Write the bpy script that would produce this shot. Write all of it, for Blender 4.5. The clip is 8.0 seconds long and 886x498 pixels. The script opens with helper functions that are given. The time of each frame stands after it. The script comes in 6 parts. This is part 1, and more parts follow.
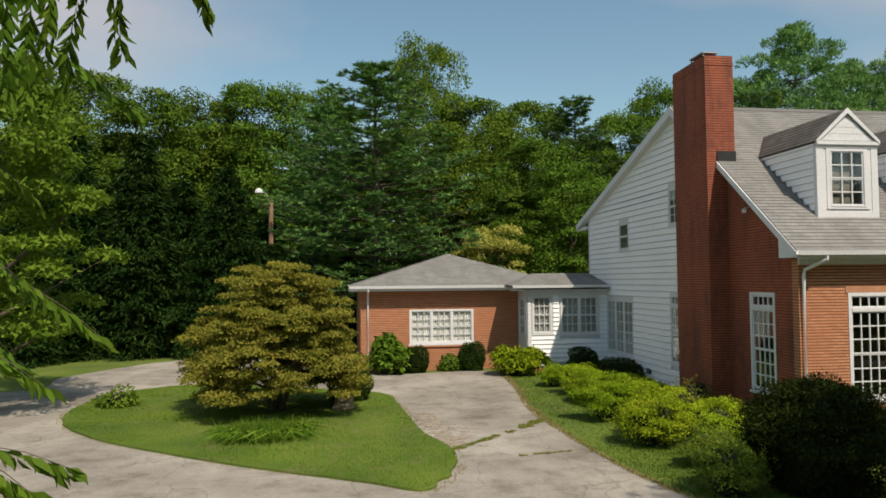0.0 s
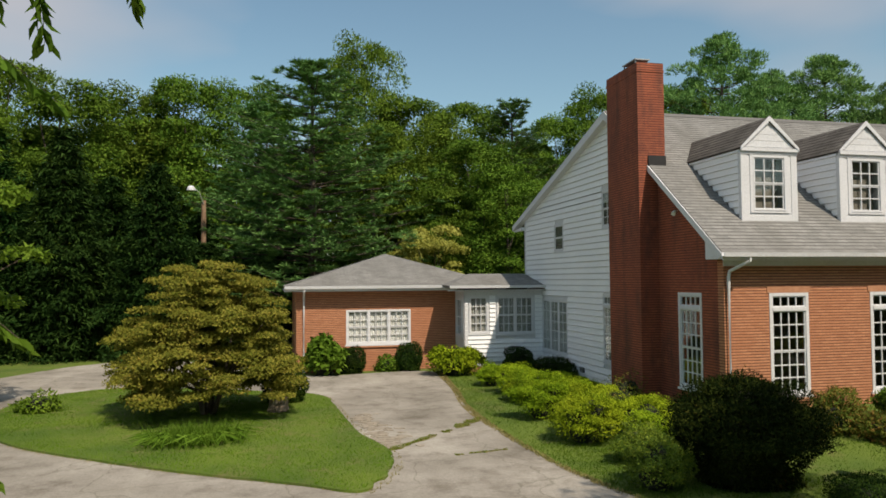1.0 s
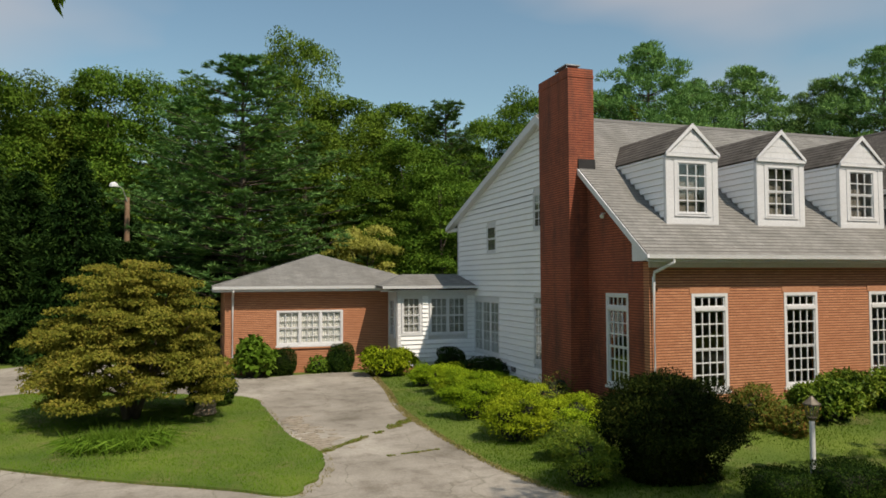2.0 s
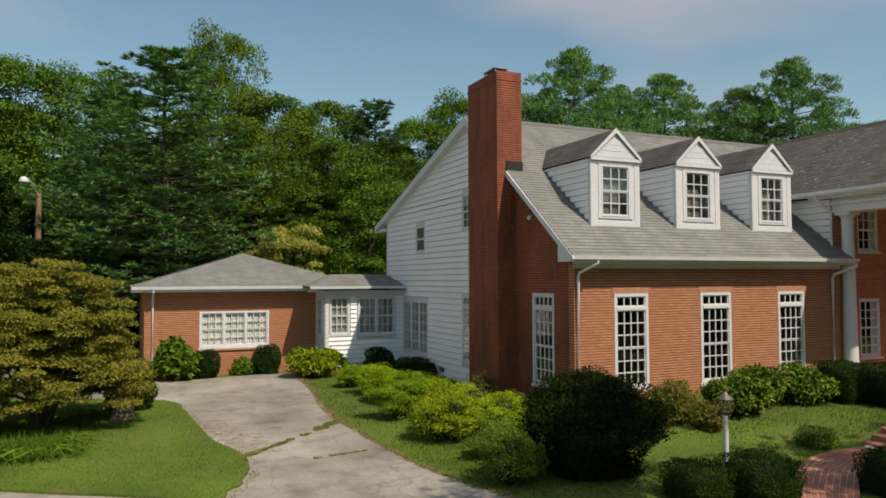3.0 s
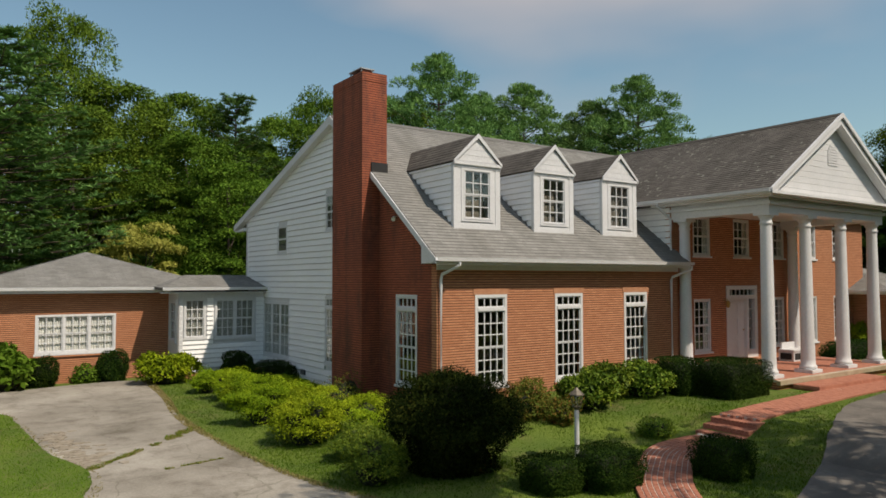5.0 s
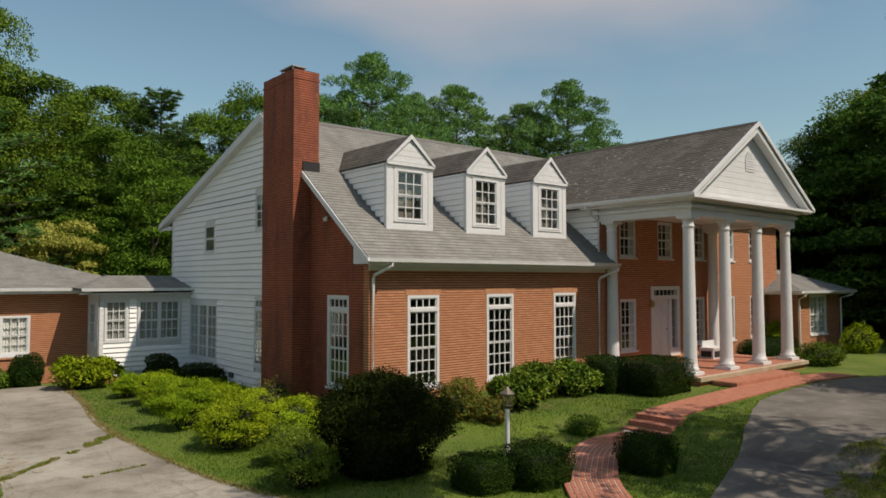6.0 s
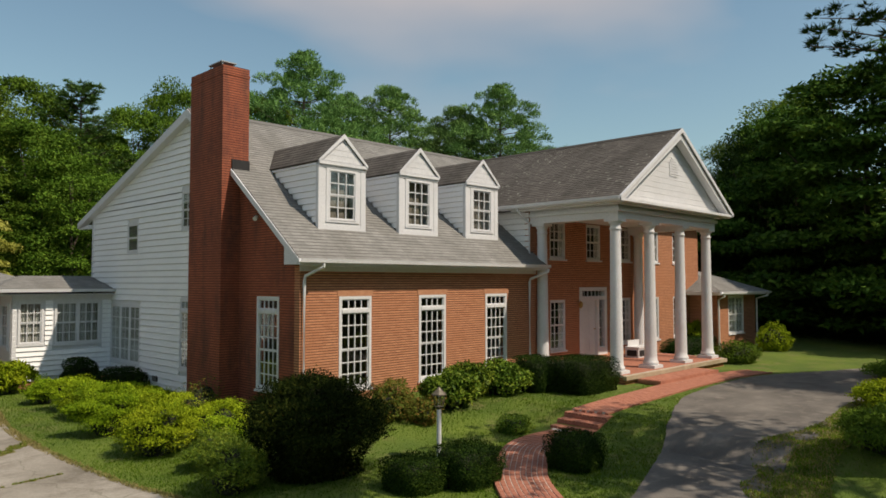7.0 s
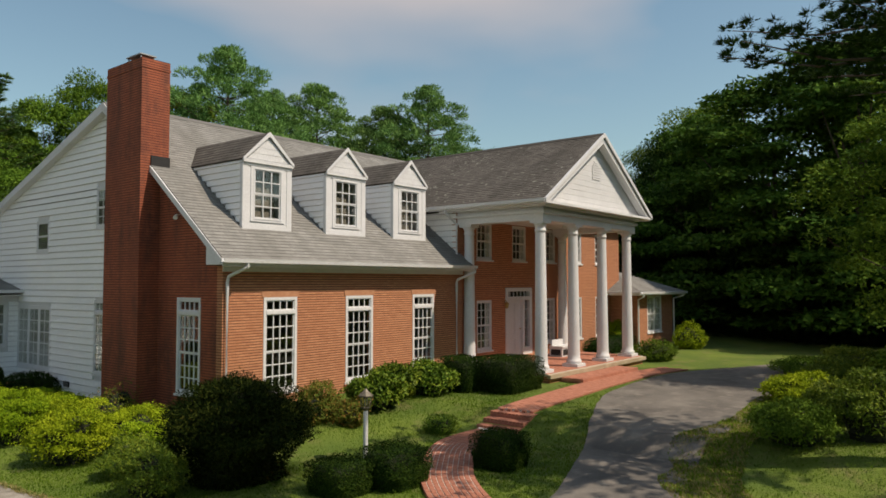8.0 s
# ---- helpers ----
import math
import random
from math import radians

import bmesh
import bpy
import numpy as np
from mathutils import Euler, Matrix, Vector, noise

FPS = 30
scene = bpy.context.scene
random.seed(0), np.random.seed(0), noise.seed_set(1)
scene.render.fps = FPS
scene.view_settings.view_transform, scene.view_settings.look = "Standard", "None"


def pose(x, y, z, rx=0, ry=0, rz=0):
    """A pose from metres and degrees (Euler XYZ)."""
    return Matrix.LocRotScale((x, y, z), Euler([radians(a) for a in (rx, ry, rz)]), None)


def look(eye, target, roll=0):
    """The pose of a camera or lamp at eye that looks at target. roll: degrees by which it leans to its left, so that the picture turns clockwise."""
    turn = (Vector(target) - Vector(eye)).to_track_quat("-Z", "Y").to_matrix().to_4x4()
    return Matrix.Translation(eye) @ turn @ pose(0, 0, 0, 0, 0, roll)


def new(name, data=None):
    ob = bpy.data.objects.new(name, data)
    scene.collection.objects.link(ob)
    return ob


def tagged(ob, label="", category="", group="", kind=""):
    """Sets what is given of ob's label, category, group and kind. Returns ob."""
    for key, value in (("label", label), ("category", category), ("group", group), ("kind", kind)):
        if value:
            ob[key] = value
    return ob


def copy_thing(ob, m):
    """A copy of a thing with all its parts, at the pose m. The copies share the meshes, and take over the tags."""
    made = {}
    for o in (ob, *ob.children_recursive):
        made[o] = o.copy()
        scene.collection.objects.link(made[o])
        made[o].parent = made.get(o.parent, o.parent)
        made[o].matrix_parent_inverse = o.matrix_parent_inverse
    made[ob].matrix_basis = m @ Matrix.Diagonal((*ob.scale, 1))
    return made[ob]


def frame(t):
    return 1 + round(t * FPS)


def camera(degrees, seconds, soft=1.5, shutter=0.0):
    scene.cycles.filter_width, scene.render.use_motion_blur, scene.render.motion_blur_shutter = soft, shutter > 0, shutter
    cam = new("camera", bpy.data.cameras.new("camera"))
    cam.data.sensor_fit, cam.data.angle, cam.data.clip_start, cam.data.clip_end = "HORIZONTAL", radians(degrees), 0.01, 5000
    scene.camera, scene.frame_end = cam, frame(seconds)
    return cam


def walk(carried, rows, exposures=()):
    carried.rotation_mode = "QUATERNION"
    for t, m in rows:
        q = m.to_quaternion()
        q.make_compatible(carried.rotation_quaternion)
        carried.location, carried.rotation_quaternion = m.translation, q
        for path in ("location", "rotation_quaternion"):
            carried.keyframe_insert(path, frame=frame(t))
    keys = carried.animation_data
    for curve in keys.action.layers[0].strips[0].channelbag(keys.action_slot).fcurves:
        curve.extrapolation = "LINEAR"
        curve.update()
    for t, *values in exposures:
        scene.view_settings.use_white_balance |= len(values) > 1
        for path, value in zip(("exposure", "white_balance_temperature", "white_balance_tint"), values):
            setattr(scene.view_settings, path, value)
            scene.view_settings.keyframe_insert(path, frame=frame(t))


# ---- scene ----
cam = camera(63.41, 8.0, 1.65)
PATH = [
    (0.0, pose(0, 0, 3.1, 92.472, 0.507, -7.987)),
    (0.5, pose(0, 0, 3.1, 92.463, 0.455, -10.422)),
    (1.0, pose(0, 0, 3.1, 92.449, 0.412, -12.978)),
    (1.5, pose(0, 0, 3.1, 92.455, 0.339, -15.591)),
    (3.0, pose(0, 0, 3.1, 92.448, 0.226, -23.993)),
    (3.5, pose(0, 0, 3.1, 92.462, 0.195, -26.768)),
    (4.0, pose(0, 0, 3.1, 92.484, 0.194, -29.302)),
    (4.5, pose(0, 0, 3.1, 92.503, 0.136, -32.042)),
    (6.0, pose(0, 0, 3.1, 92.564, 0.090, -40.219)),
    (6.5, pose(0, 0, 3.1, 92.601, 0.043, -42.816)),
    (7.0, pose(0, 0, 3.1, 92.634, 0.028, -45.601)),
    (7.5, pose(0, 0, 3.1, 92.662, 0.039, -48.496)),
    (8.0, pose(0, 0, 3.1, 92.683, 0.050, -51.386)),
]
walk(cam, PATH, ((0.0, 0.15, 7250, 15), (3.0, 0.04, 7250, 15), (6.0, -0.02, 7300, 15.5), (7.0, 0.03, 7400, 16), (8.0, 0.11, 7500, 16.5)))

# ---- sky and sun: late morning, sun to the south-east, thin clouds ----
SUN_EL, SUN_AZ = 52.0, 19.5  # degrees: height, and turn from south towards east
sun_way = Vector((math.sin(radians(SUN_AZ)) * math.cos(radians(SUN_EL)), -math.cos(radians(SUN_AZ)) * math.cos(radians(SUN_EL)), math.sin(radians(SUN_EL))))
world = bpy.data.worlds.new("sky")
scene.world = world
world.use_nodes = True
wn, wl = world.node_tree.nodes, world.node_tree.links
wn.clear()
sky = wn.new("ShaderNodeTexSky")
sky.sky_type, sky.sun_disc = "NISHITA", False
sky.sun_elevation, sky.sun_rotation = radians(SUN_EL), radians(180 - SUN_AZ)
sky.altitude, sky.air_density, sky.dust_density, sky.ozone_density = 300, 1.2, 1.2, 0.4
wco = wn.new("ShaderNodeTexCoord")
wmap = wn.new("ShaderNodeMapping")
wmap.inputs["Scale"].default_value = (1.0, 1.0, 2.6)
wmap.inputs["Location"].default_value = (1.35, 0.7, 0.2)
cloud = wn.new("ShaderNodeTexNoise")
cloud.inputs["Scale"].default_value, cloud.inputs["Detail"].default_value, cloud.inputs["Roughness"].default_value = 1.7, 4, 0.45
cramp = wn.new("ShaderNodeValToRGB")
cramp.color_ramp.elements[0].position, cramp.color_ramp.elements[0].color = 0.5, (0, 0, 0, 1)
cramp.color_ramp.elements[1].position, cramp.color_ramp.elements[1].color = 0.8, (0.8, 0.8, 0.8, 1)
tint = wn.new("ShaderNodeMixRGB")
tint.blend_type = "MULTIPLY"
tint.inputs[0].default_value, tint.inputs[2].default_value = 1.0, (0.76, 0.96, 0.95, 1)
cmix = wn.new("ShaderNodeMixRGB")
cmix.inputs[2].default_value = (4.1, 4.15, 4.5, 1)
wbg, wout = wn.new("ShaderNodeBackground"), wn.new("ShaderNodeOutputWorld")
wbg.inputs["Strength"].default_value = 0.121
wl.new(wco.outputs["Generated"], wmap.inputs["Vector"])
wl.new(wmap.outputs["Vector"], cloud.inputs["Vector"])
# two cloud banks over the woods, broken up by the noise; the first is widened unseen westward to brighten the gable
banks = cloud.outputs["Fac"]
for heading, height, wide, flat in ((-52, 34, (0.92, 0.92, 1.6), 0.42), (44, 25, (1.7, 1.7, 6.5), 0.3)):
    way = Vector((math.sin(radians(heading)) * math.cos(radians(height)), math.cos(radians(heading)) * math.cos(radians(height)), math.sin(radians(height))))
    off, squash, far = wn.new("ShaderNodeVectorMath"), wn.new("ShaderNodeVectorMath"), wn.new("ShaderNodeVectorMath")
    off.operation, squash.operation, far.operation = "SUBTRACT", "MULTIPLY", "LENGTH"
    off.inputs[1].default_value, squash.inputs[1].default_value = way, wide
    fade, total = wn.new("ShaderNodeMapRange"), wn.new("ShaderNodeMath")
    fade.interpolation_type = "SMOOTHSTEP"
    fade.inputs["From Min"].default_value, fade.inputs["From Max"].default_value = 0.0, 1.0
    fade.inputs["To Min"].default_value, fade.inputs["To Max"].default_value = flat, 0.0
    wl.new(wco.outputs["Generated"], off.inputs[0]), wl.new(off.outputs[0], squash.inputs[0]), wl.new(squash.outputs[0], far.inputs[0])
    wl.new(far.outputs["Value"], fade.inputs["Value"]), wl.new(fade.outputs[0], total.inputs[0]), wl.new(banks, total.inputs[1])
    banks = total.outputs[0]
wl.new(banks, cramp.inputs["Fac"])
wl.new(cramp.outputs["Color"], cmix.inputs["Fac"])
wl.new(sky.outputs["Color"], tint.inputs[1])
wl.new(tint.outputs[0], cmix.inputs[1])
wl.new(cmix.outputs["Color"], wbg.inputs["Color"])
wl.new(wbg.outputs["Background"], wout.inputs["Surface"])
sun_data = bpy.data.lights.new("sun", "SUN")
sun_data.energy, sun_data.angle, sun_data.color = 4.0, radians(0.53), (1.0, 0.94, 0.83)
sun = new("sun", sun_data)
sun.matrix_world = look(sun_way * 60, (0, 0, 0))
scene.view_settings.exposure = 0.0


# ---- materials ----
def shader(name, rough=0.6, metal=0.0):
    m = bpy.data.materials.new(name)
    m.use_nodes = True
    b = m.node_tree.nodes["Principled BSDF"]
    b.inputs["Roughness"].default_value, b.inputs["Metallic"].default_value = rough, metal
    return m, m.node_tree.nodes, m.node_tree.links, b


def noise_tex(n, l, vec, scale, detail=4, rough=0.55):
    t = n.new("ShaderNodeTexNoise")
    t.inputs["Scale"].default_value, t.inputs["Detail"].default_value, t.inputs["Roughness"].default_value = scale, detail, rough
    if vec:
        l.new(vec, t.inputs["Vector"])
    return t


def ramp(n, l, fac, stops):
    r = n.new("ShaderNodeValToRGB")
    e = r.color_ramp.elements
    while len(e) < len(stops):
        e.new(0.5)
    for k, (p, c) in enumerate(stops):
        e[k].position, e[k].color = p, (*c, 1)
    l.new(fac, r.inputs["Fac"])
    return r.outputs["Color"]


def mix(n, l, fac, a, b, how="MIX"):
    m = n.new("ShaderNodeMixRGB")
    m.blend_type = how
    for socket, v in ((m.inputs[0], fac), (m.inputs[1], a), (m.inputs[2], b)):
        if isinstance(v, (int, float)):
            socket.default_value = v
        elif isinstance(v, tuple):
            socket.default_value = (*v, 1)
        else:
            l.new(v, socket)
    return m.outputs[0]


def bump(n, l, b, height, strength, distance=0.01):
    u = n.new("ShaderNodeBump")
    u.inputs["Strength"].default_value, u.inputs["Distance"].default_value = strength, distance
    l.new(height, u.inputs["Height"])
    l.new(u.outputs["Normal"], b.inputs["Normal"])


def coords(n):
    return n.new("ShaderNodeTexCoord").outputs["Object"]


def brick_material(name, one, two, mortar, stain, bedding, soot=False):
    m, n, l, b = shader(name, 0.85)
    co = coords(n)
    sep, add, com = n.new("ShaderNodeSeparateXYZ"), n.new("ShaderNodeMath"), n.new("ShaderNodeCombineXYZ")
    l.new(co, sep.inputs[0])
    l.new(sep.outputs[0], add.inputs[0]), l.new(sep.outputs[1], add.inputs[1])
    l.new(add.outputs[0], com.inputs[0]), l.new(sep.outputs[2], com.inputs[1])
    t = n.new("ShaderNodeTexBrick")
    t.offset = 0.5
    for key, v in (("Scale", 1.0), ("Mortar Size", 0.010), ("Mortar Smooth", 0.3), ("Brick Width", 0.205), ("Row Height", 0.0677), ("Bias", -0.1)):
        t.inputs[key].default_value = v
    t.inputs["Color1"].default_value, t.inputs["Color2"].default_value, t.inputs["Mortar"].default_value = (*one, 1), (*two, 1), (*mortar, 1)
    l.new(com.outputs[0], t.inputs["Vector"])
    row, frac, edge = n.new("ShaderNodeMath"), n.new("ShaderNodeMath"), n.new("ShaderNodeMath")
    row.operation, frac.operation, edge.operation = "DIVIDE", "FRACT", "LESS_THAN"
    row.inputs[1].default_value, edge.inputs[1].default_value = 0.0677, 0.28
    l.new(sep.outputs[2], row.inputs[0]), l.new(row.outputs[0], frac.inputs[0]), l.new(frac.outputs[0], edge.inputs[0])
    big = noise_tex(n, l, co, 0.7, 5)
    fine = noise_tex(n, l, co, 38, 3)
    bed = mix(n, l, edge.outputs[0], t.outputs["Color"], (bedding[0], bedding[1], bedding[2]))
    c = mix(n, l, 0.35, bed, ramp(n, l, fine.outputs["Fac"], [(0.3, (0.55, 0.5, 0.5)), (0.7, (1.25, 1.2, 1.15))]), "MULTIPLY")
    c = mix(n, l, ramp(n, l, big.outputs["Fac"], [(0.45, (0, 0, 0)), (0.75, (0.45, 0.45, 0.45))]), c, stain)
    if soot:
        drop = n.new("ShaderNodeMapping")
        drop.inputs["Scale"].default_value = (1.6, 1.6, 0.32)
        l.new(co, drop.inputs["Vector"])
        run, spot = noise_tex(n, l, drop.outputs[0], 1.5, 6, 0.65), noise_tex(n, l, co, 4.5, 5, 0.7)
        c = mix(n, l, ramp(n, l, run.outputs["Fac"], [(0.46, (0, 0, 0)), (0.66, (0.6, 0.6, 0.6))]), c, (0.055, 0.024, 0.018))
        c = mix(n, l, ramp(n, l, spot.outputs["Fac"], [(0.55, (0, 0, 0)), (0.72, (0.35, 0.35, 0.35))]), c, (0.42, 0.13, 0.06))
    l.new(c, b.inputs["Base Color"])
    inv = n.new("ShaderNodeMath")
    inv.operation = "SUBTRACT"
    inv.inputs[0].default_value = 1.0
    l.new(t.outputs["Fac"], inv.inputs[1])
    bump(n, l, b, inv.outputs[0], 0.7, 0.008)
    return m


def mottled(name, lo, hi, scale, rough=0.7, fine=40, bumps=0.3, dist=0.004, dirt=None, metal=0.0):
    """Two scales of variation between the colours lo and hi, with fine relief."""
    m, n, l, b = shader(name, rough, metal)
    co = coords(n)
    big, small = noise_tex(n, l, co, scale, 5), noise_tex(n, l, co, fine, 4)
    c = ramp(n, l, big.outputs["Fac"], [(0.32, lo), (0.68, hi)])
    c = mix(n, l, 0.4, c, ramp(n, l, small.outputs["Fac"], [(0.3, (0.72, 0.72, 0.72)), (0.7, (1.18, 1.18, 1.18))]), "MULTIPLY")
    if dirt:
        d = noise_tex(n, l, co, scale * 2.7, 6, 0.7)
        c = mix(n, l, ramp(n, l, d.outputs["Fac"], [(0.52, (0, 0, 0)), (0.7, (0.6, 0.6, 0.6))]), c, dirt)
    l.new(c, b.inputs["Base Color"])
    bump(n, l, b, small.outputs["Fac"], bumps, dist)
    return m


def paving(name):
    """Old concrete: broad stains, speckled wear, brown patches and fine wandering cracks."""
    m, n, l, b = shader(name, 0.92)
    co = coords(n)
    big, mid, speck = noise_tex(n, l, co, 0.35, 6, 0.6), noise_tex(n, l, co, 1.6, 7, 0.7), noise_tex(n, l, co, 24, 4, 0.7)
    c = ramp(n, l, big.outputs["Fac"], [(0.3, (0.19, 0.172, 0.14)), (0.5, (0.30, 0.275, 0.235)), (0.7, (0.41, 0.385, 0.335))])
    c = mix(n, l, 0.75, c, ramp(n, l, mid.outputs["Fac"], [(0.32, (0.5, 0.47, 0.42)), (0.5, (1.0, 1.0, 1.0)), (0.75, (1.12, 1.12, 1.1))]), "MULTIPLY")
    c = mix(n, l, 0.5, c, ramp(n, l, speck.outputs["Fac"], [(0.3, (0.6, 0.58, 0.55)), (0.7, (1.25, 1.25, 1.25))]), "MULTIPLY")
    warp = n.new("ShaderNodeVectorMath")
    warp.operation = "MULTIPLY_ADD"
    warp.inputs[1].default_value = (0.9, 0.9, 0.9)
    l.new(noise_tex(n, l, co, 0.8, 4).outputs["Color"], warp.inputs[0]), l.new(co, warp.inputs[2])
    v = n.new("ShaderNodeTexVoronoi")
    v.feature = "DISTANCE_TO_EDGE"
    v.inputs["Scale"].default_value = 0.42
    l.new(warp.outputs[0], v.inputs["Vector"])
    crack = ramp(n, l, v.outputs["Distance"], [(0.0, (0.55, 0.55, 0.55)), (0.007, (0, 0, 0))])
    c = mix(n, l, crack, c, (0.10, 0.095, 0.06))
    l.new(c, b.inputs["Base Color"])
    bump(n, l, b, speck.outputs["Fac"], 0.6, 0.008)
    return m


def shingle_material(name, lo, hi, stain, lichen=False):
    """Asphalt shingles: tabs laid in the roof's own metres, weathered in streaks down the slope."""
    m, n, l, b = shader(name, 0.92)
    uv = n.new("ShaderNodeUVMap").outputs["UV"]
    t = n.new("ShaderNodeTexBrick")
    t.offset = 0.37
    for key, v in (("Scale", 1.0), ("Mortar Size", 0.006), ("Mortar Smooth", 0.1), ("Brick Width", 0.31), ("Row Height", 0.14), ("Bias", 0.0)):
        t.inputs[key].default_value = v
    t.inputs["Color1"].default_value, t.inputs["Color2"].default_value = (*lo, 1), (*hi, 1)
    t.inputs["Mortar"].default_value = (lo[0] * 0.72, lo[1] * 0.72, lo[2] * 0.72, 1)
    l.new(uv, t.inputs["Vector"])
    streak = n.new("ShaderNodeMapping")
    streak.inputs["Scale"].default_value = (1.0, 0.3, 1.0)
    l.new(uv, streak.inputs["Vector"])
    s, fine = noise_tex(n, l, streak.outputs[0], 0.9, 5, 0.6), noise_tex(n, l, uv, 60, 3)
    c = mix(n, l, ramp(n, l, s.outputs["Fac"], [(0.4, (0, 0, 0)), (0.72, (0.7, 0.7, 0.7))]), t.outputs["Color"], stain)
    c = mix(n, l, 0.5, c, ramp(n, l, fine.outputs["Fac"], [(0.3, (0.7, 0.7, 0.7)), (0.7, (1.25, 1.25, 1.25))]), "MULTIPLY")
    blot = noise_tex(n, l, uv, 2.6, 5, 0.7)
    c = mix(n, l, 0.7, c, ramp(n, l, blot.outputs["Fac"], [(0.3, (0.72, 0.72, 0.71)), (0.5, (0.98, 0.98, 0.97)), (0.7, (1.16, 1.16, 1.15))]), "MULTIPLY")
    if lichen:
        spots, where = noise_tex(n, l, uv, 5.5, 3, 0.6), noise_tex(n, l, uv, 0.35, 3)
        pale = mix(n, l, 1.0, ramp(n, l, spots.outputs["Fac"], [(0.6, (0, 0, 0)), (0.67, (0.85, 0.85, 0.85))]), ramp(n, l, where.outputs["Fac"], [(0.42, (0.1, 0.1, 0.1)), (0.6, (1, 1, 1))]), "MULTIPLY")
        c = mix(n, l, pale, c, (0.36, 0.36, 0.31))
    l.new(c, b.inputs["Base Color"])
    bump(n, l, b, fine.outputs["Fac"], 0.5, 0.004)
    return m


def leaf_material(name, stops, glow=0.3, rough=0.65, gloss=0.12, vary=0.32):
    """Leaves that differ one from another; light comes through them."""
    m, n, l, b = shader(name, rough)
    b.inputs["Specular IOR Level"].default_value = gloss
    g = n.new("ShaderNodeNewGeometry")
    o = n.new("ShaderNodeObjectInfo")
    big = noise_tex(n, l, coords(n), 0.9, 3)
    a = n.new("ShaderNodeMath")
    a.operation = "MULTIPLY_ADD"
    a.inputs[1].default_value = vary
    h = n.new("ShaderNodeMath")
    h.operation = "MULTIPLY"
    h.inputs[1].default_value = 1 - vary
    l.new(g.outputs["Random Per Island"], a.inputs[0])
    l.new(big.outputs["Fac"], h.inputs[0])
    l.new(h.outputs[0], a.inputs[2])
    c = ramp(n, l, a.outputs[0], stops)
    v = n.new("ShaderNodeHueSaturation")
    hue = n.new("ShaderNodeMapRange")
    hue.inputs["To Min"].default_value, hue.inputs["To Max"].default_value = 0.486, 0.512
    turn = n.new("ShaderNodeMath")
    turn.operation = "FRACT"
    seven = n.new("ShaderNodeMath")
    seven.operation = "MULTIPLY"
    seven.inputs[1].default_value = 7.3
    l.new(o.outputs["Random"], seven.inputs[0])
    l.new(seven.outputs[0], turn.inputs[0])
    l.new(turn.outputs[0], hue.inputs["Value"])
    l.new(hue.outputs[0], v.inputs["Hue"])
    w = n.new("ShaderNodeMapRange")
    w.inputs["To Min"].default_value, w.inputs["To Max"].default_value = 0.8, 1.12
    l.new(o.outputs["Random"], w.inputs["Value"])
    l.new(w.outputs[0], v.inputs["Value"])
    l.new(c, v.inputs["Color"])
    l.new(v.outputs[0], b.inputs["Base Color"])
    t, x = n.new("ShaderNodeBsdfTranslucent"), n.new("ShaderNodeMixShader")
    l.new(v.outputs[0], t.inputs["Color"])
    x.inputs[0].default_value = glow
    l.new(b.outputs[0], x.inputs[1]), l.new(t.outputs[0], x.inputs[2])
    l.new(x.outputs[0], n["Material Output"].inputs["Surface"])
    return m


def glass_material():
    """Clear panes: nearly all light passes straight through, and the gloss grows towards a glancing view."""
    m, n, l, b = shader("window_glass", 0.03)
    f, p, k = n.new("ShaderNodeLayerWeight"), n.new("ShaderNodeMath"), n.new("ShaderNodeMath")
    t, g, x = n.new("ShaderNodeBsdfTransparent"), n.new("ShaderNodeBsdfGlossy"), n.new("ShaderNodeMixShader")
    f.inputs["Blend"].default_value = 0.5
    p.operation, k.operation = "POWER", "MULTIPLY_ADD"
    p.inputs[1].default_value, k.inputs[1].default_value, k.inputs[2].default_value = 4.0, 0.9, 0.06
    t.inputs["Color"].default_value = (0.93, 0.95, 0.94, 1)
    g.inputs["Roughness"].default_value = 0.03
    l.new(f.outputs["Facing"], p.inputs[0]), l.new(p.outputs[0], k.inputs[0])
    l.new(k.outputs[0], x.inputs[0]), l.new(t.outputs[0], x.inputs[1]), l.new(g.outputs[0], x.inputs[2])
    l.new(x.outputs[0], n["Material Output"].inputs["Surface"])
    return m


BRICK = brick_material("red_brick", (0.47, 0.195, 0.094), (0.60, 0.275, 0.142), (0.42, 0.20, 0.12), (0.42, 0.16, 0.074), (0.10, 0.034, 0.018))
# Darker copy of red_brick, shade of the west faces in its colour, plus soot.
SHADE_BRICK = brick_material("shade_brick", (0.32, 0.080, 0.036), (0.40, 0.112, 0.051), (0.29, 0.082, 0.042), (0.13, 0.034, 0.019), (0.10, 0.024, 0.013), True)
LINTEL = mottled("lintel_brick", (0.42, 0.19, 0.10), (0.50, 0.25, 0.14), 9, 0.85)
# Sun and shade are evened in colour: duller white for fronts, lighter siding for shade.
WHITE = mottled("white_paint", (0.635, 0.645, 0.66), (0.69, 0.70, 0.715), 1.3, 0.5, 25, 0.08, 0.003)
SHADE_SIDING = mottled("shade_lifted_siding", (0.86, 0.875, 0.885), (0.91, 0.92, 0.92), 0.8, 0.55, 30, 0.1, 0.003, (0.82, 0.825, 0.815))
SHINGLE = shingle_material("grey_shingles", (0.205, 0.202, 0.192), (0.262, 0.258, 0.245), (0.135, 0.130, 0.118))
SHINGLE_DARK = shingle_material("dark_shingles", (0.078, 0.069, 0.061), (0.13, 0.116, 0.103), (0.042, 0.038, 0.031), True)
GLASS = glass_material()
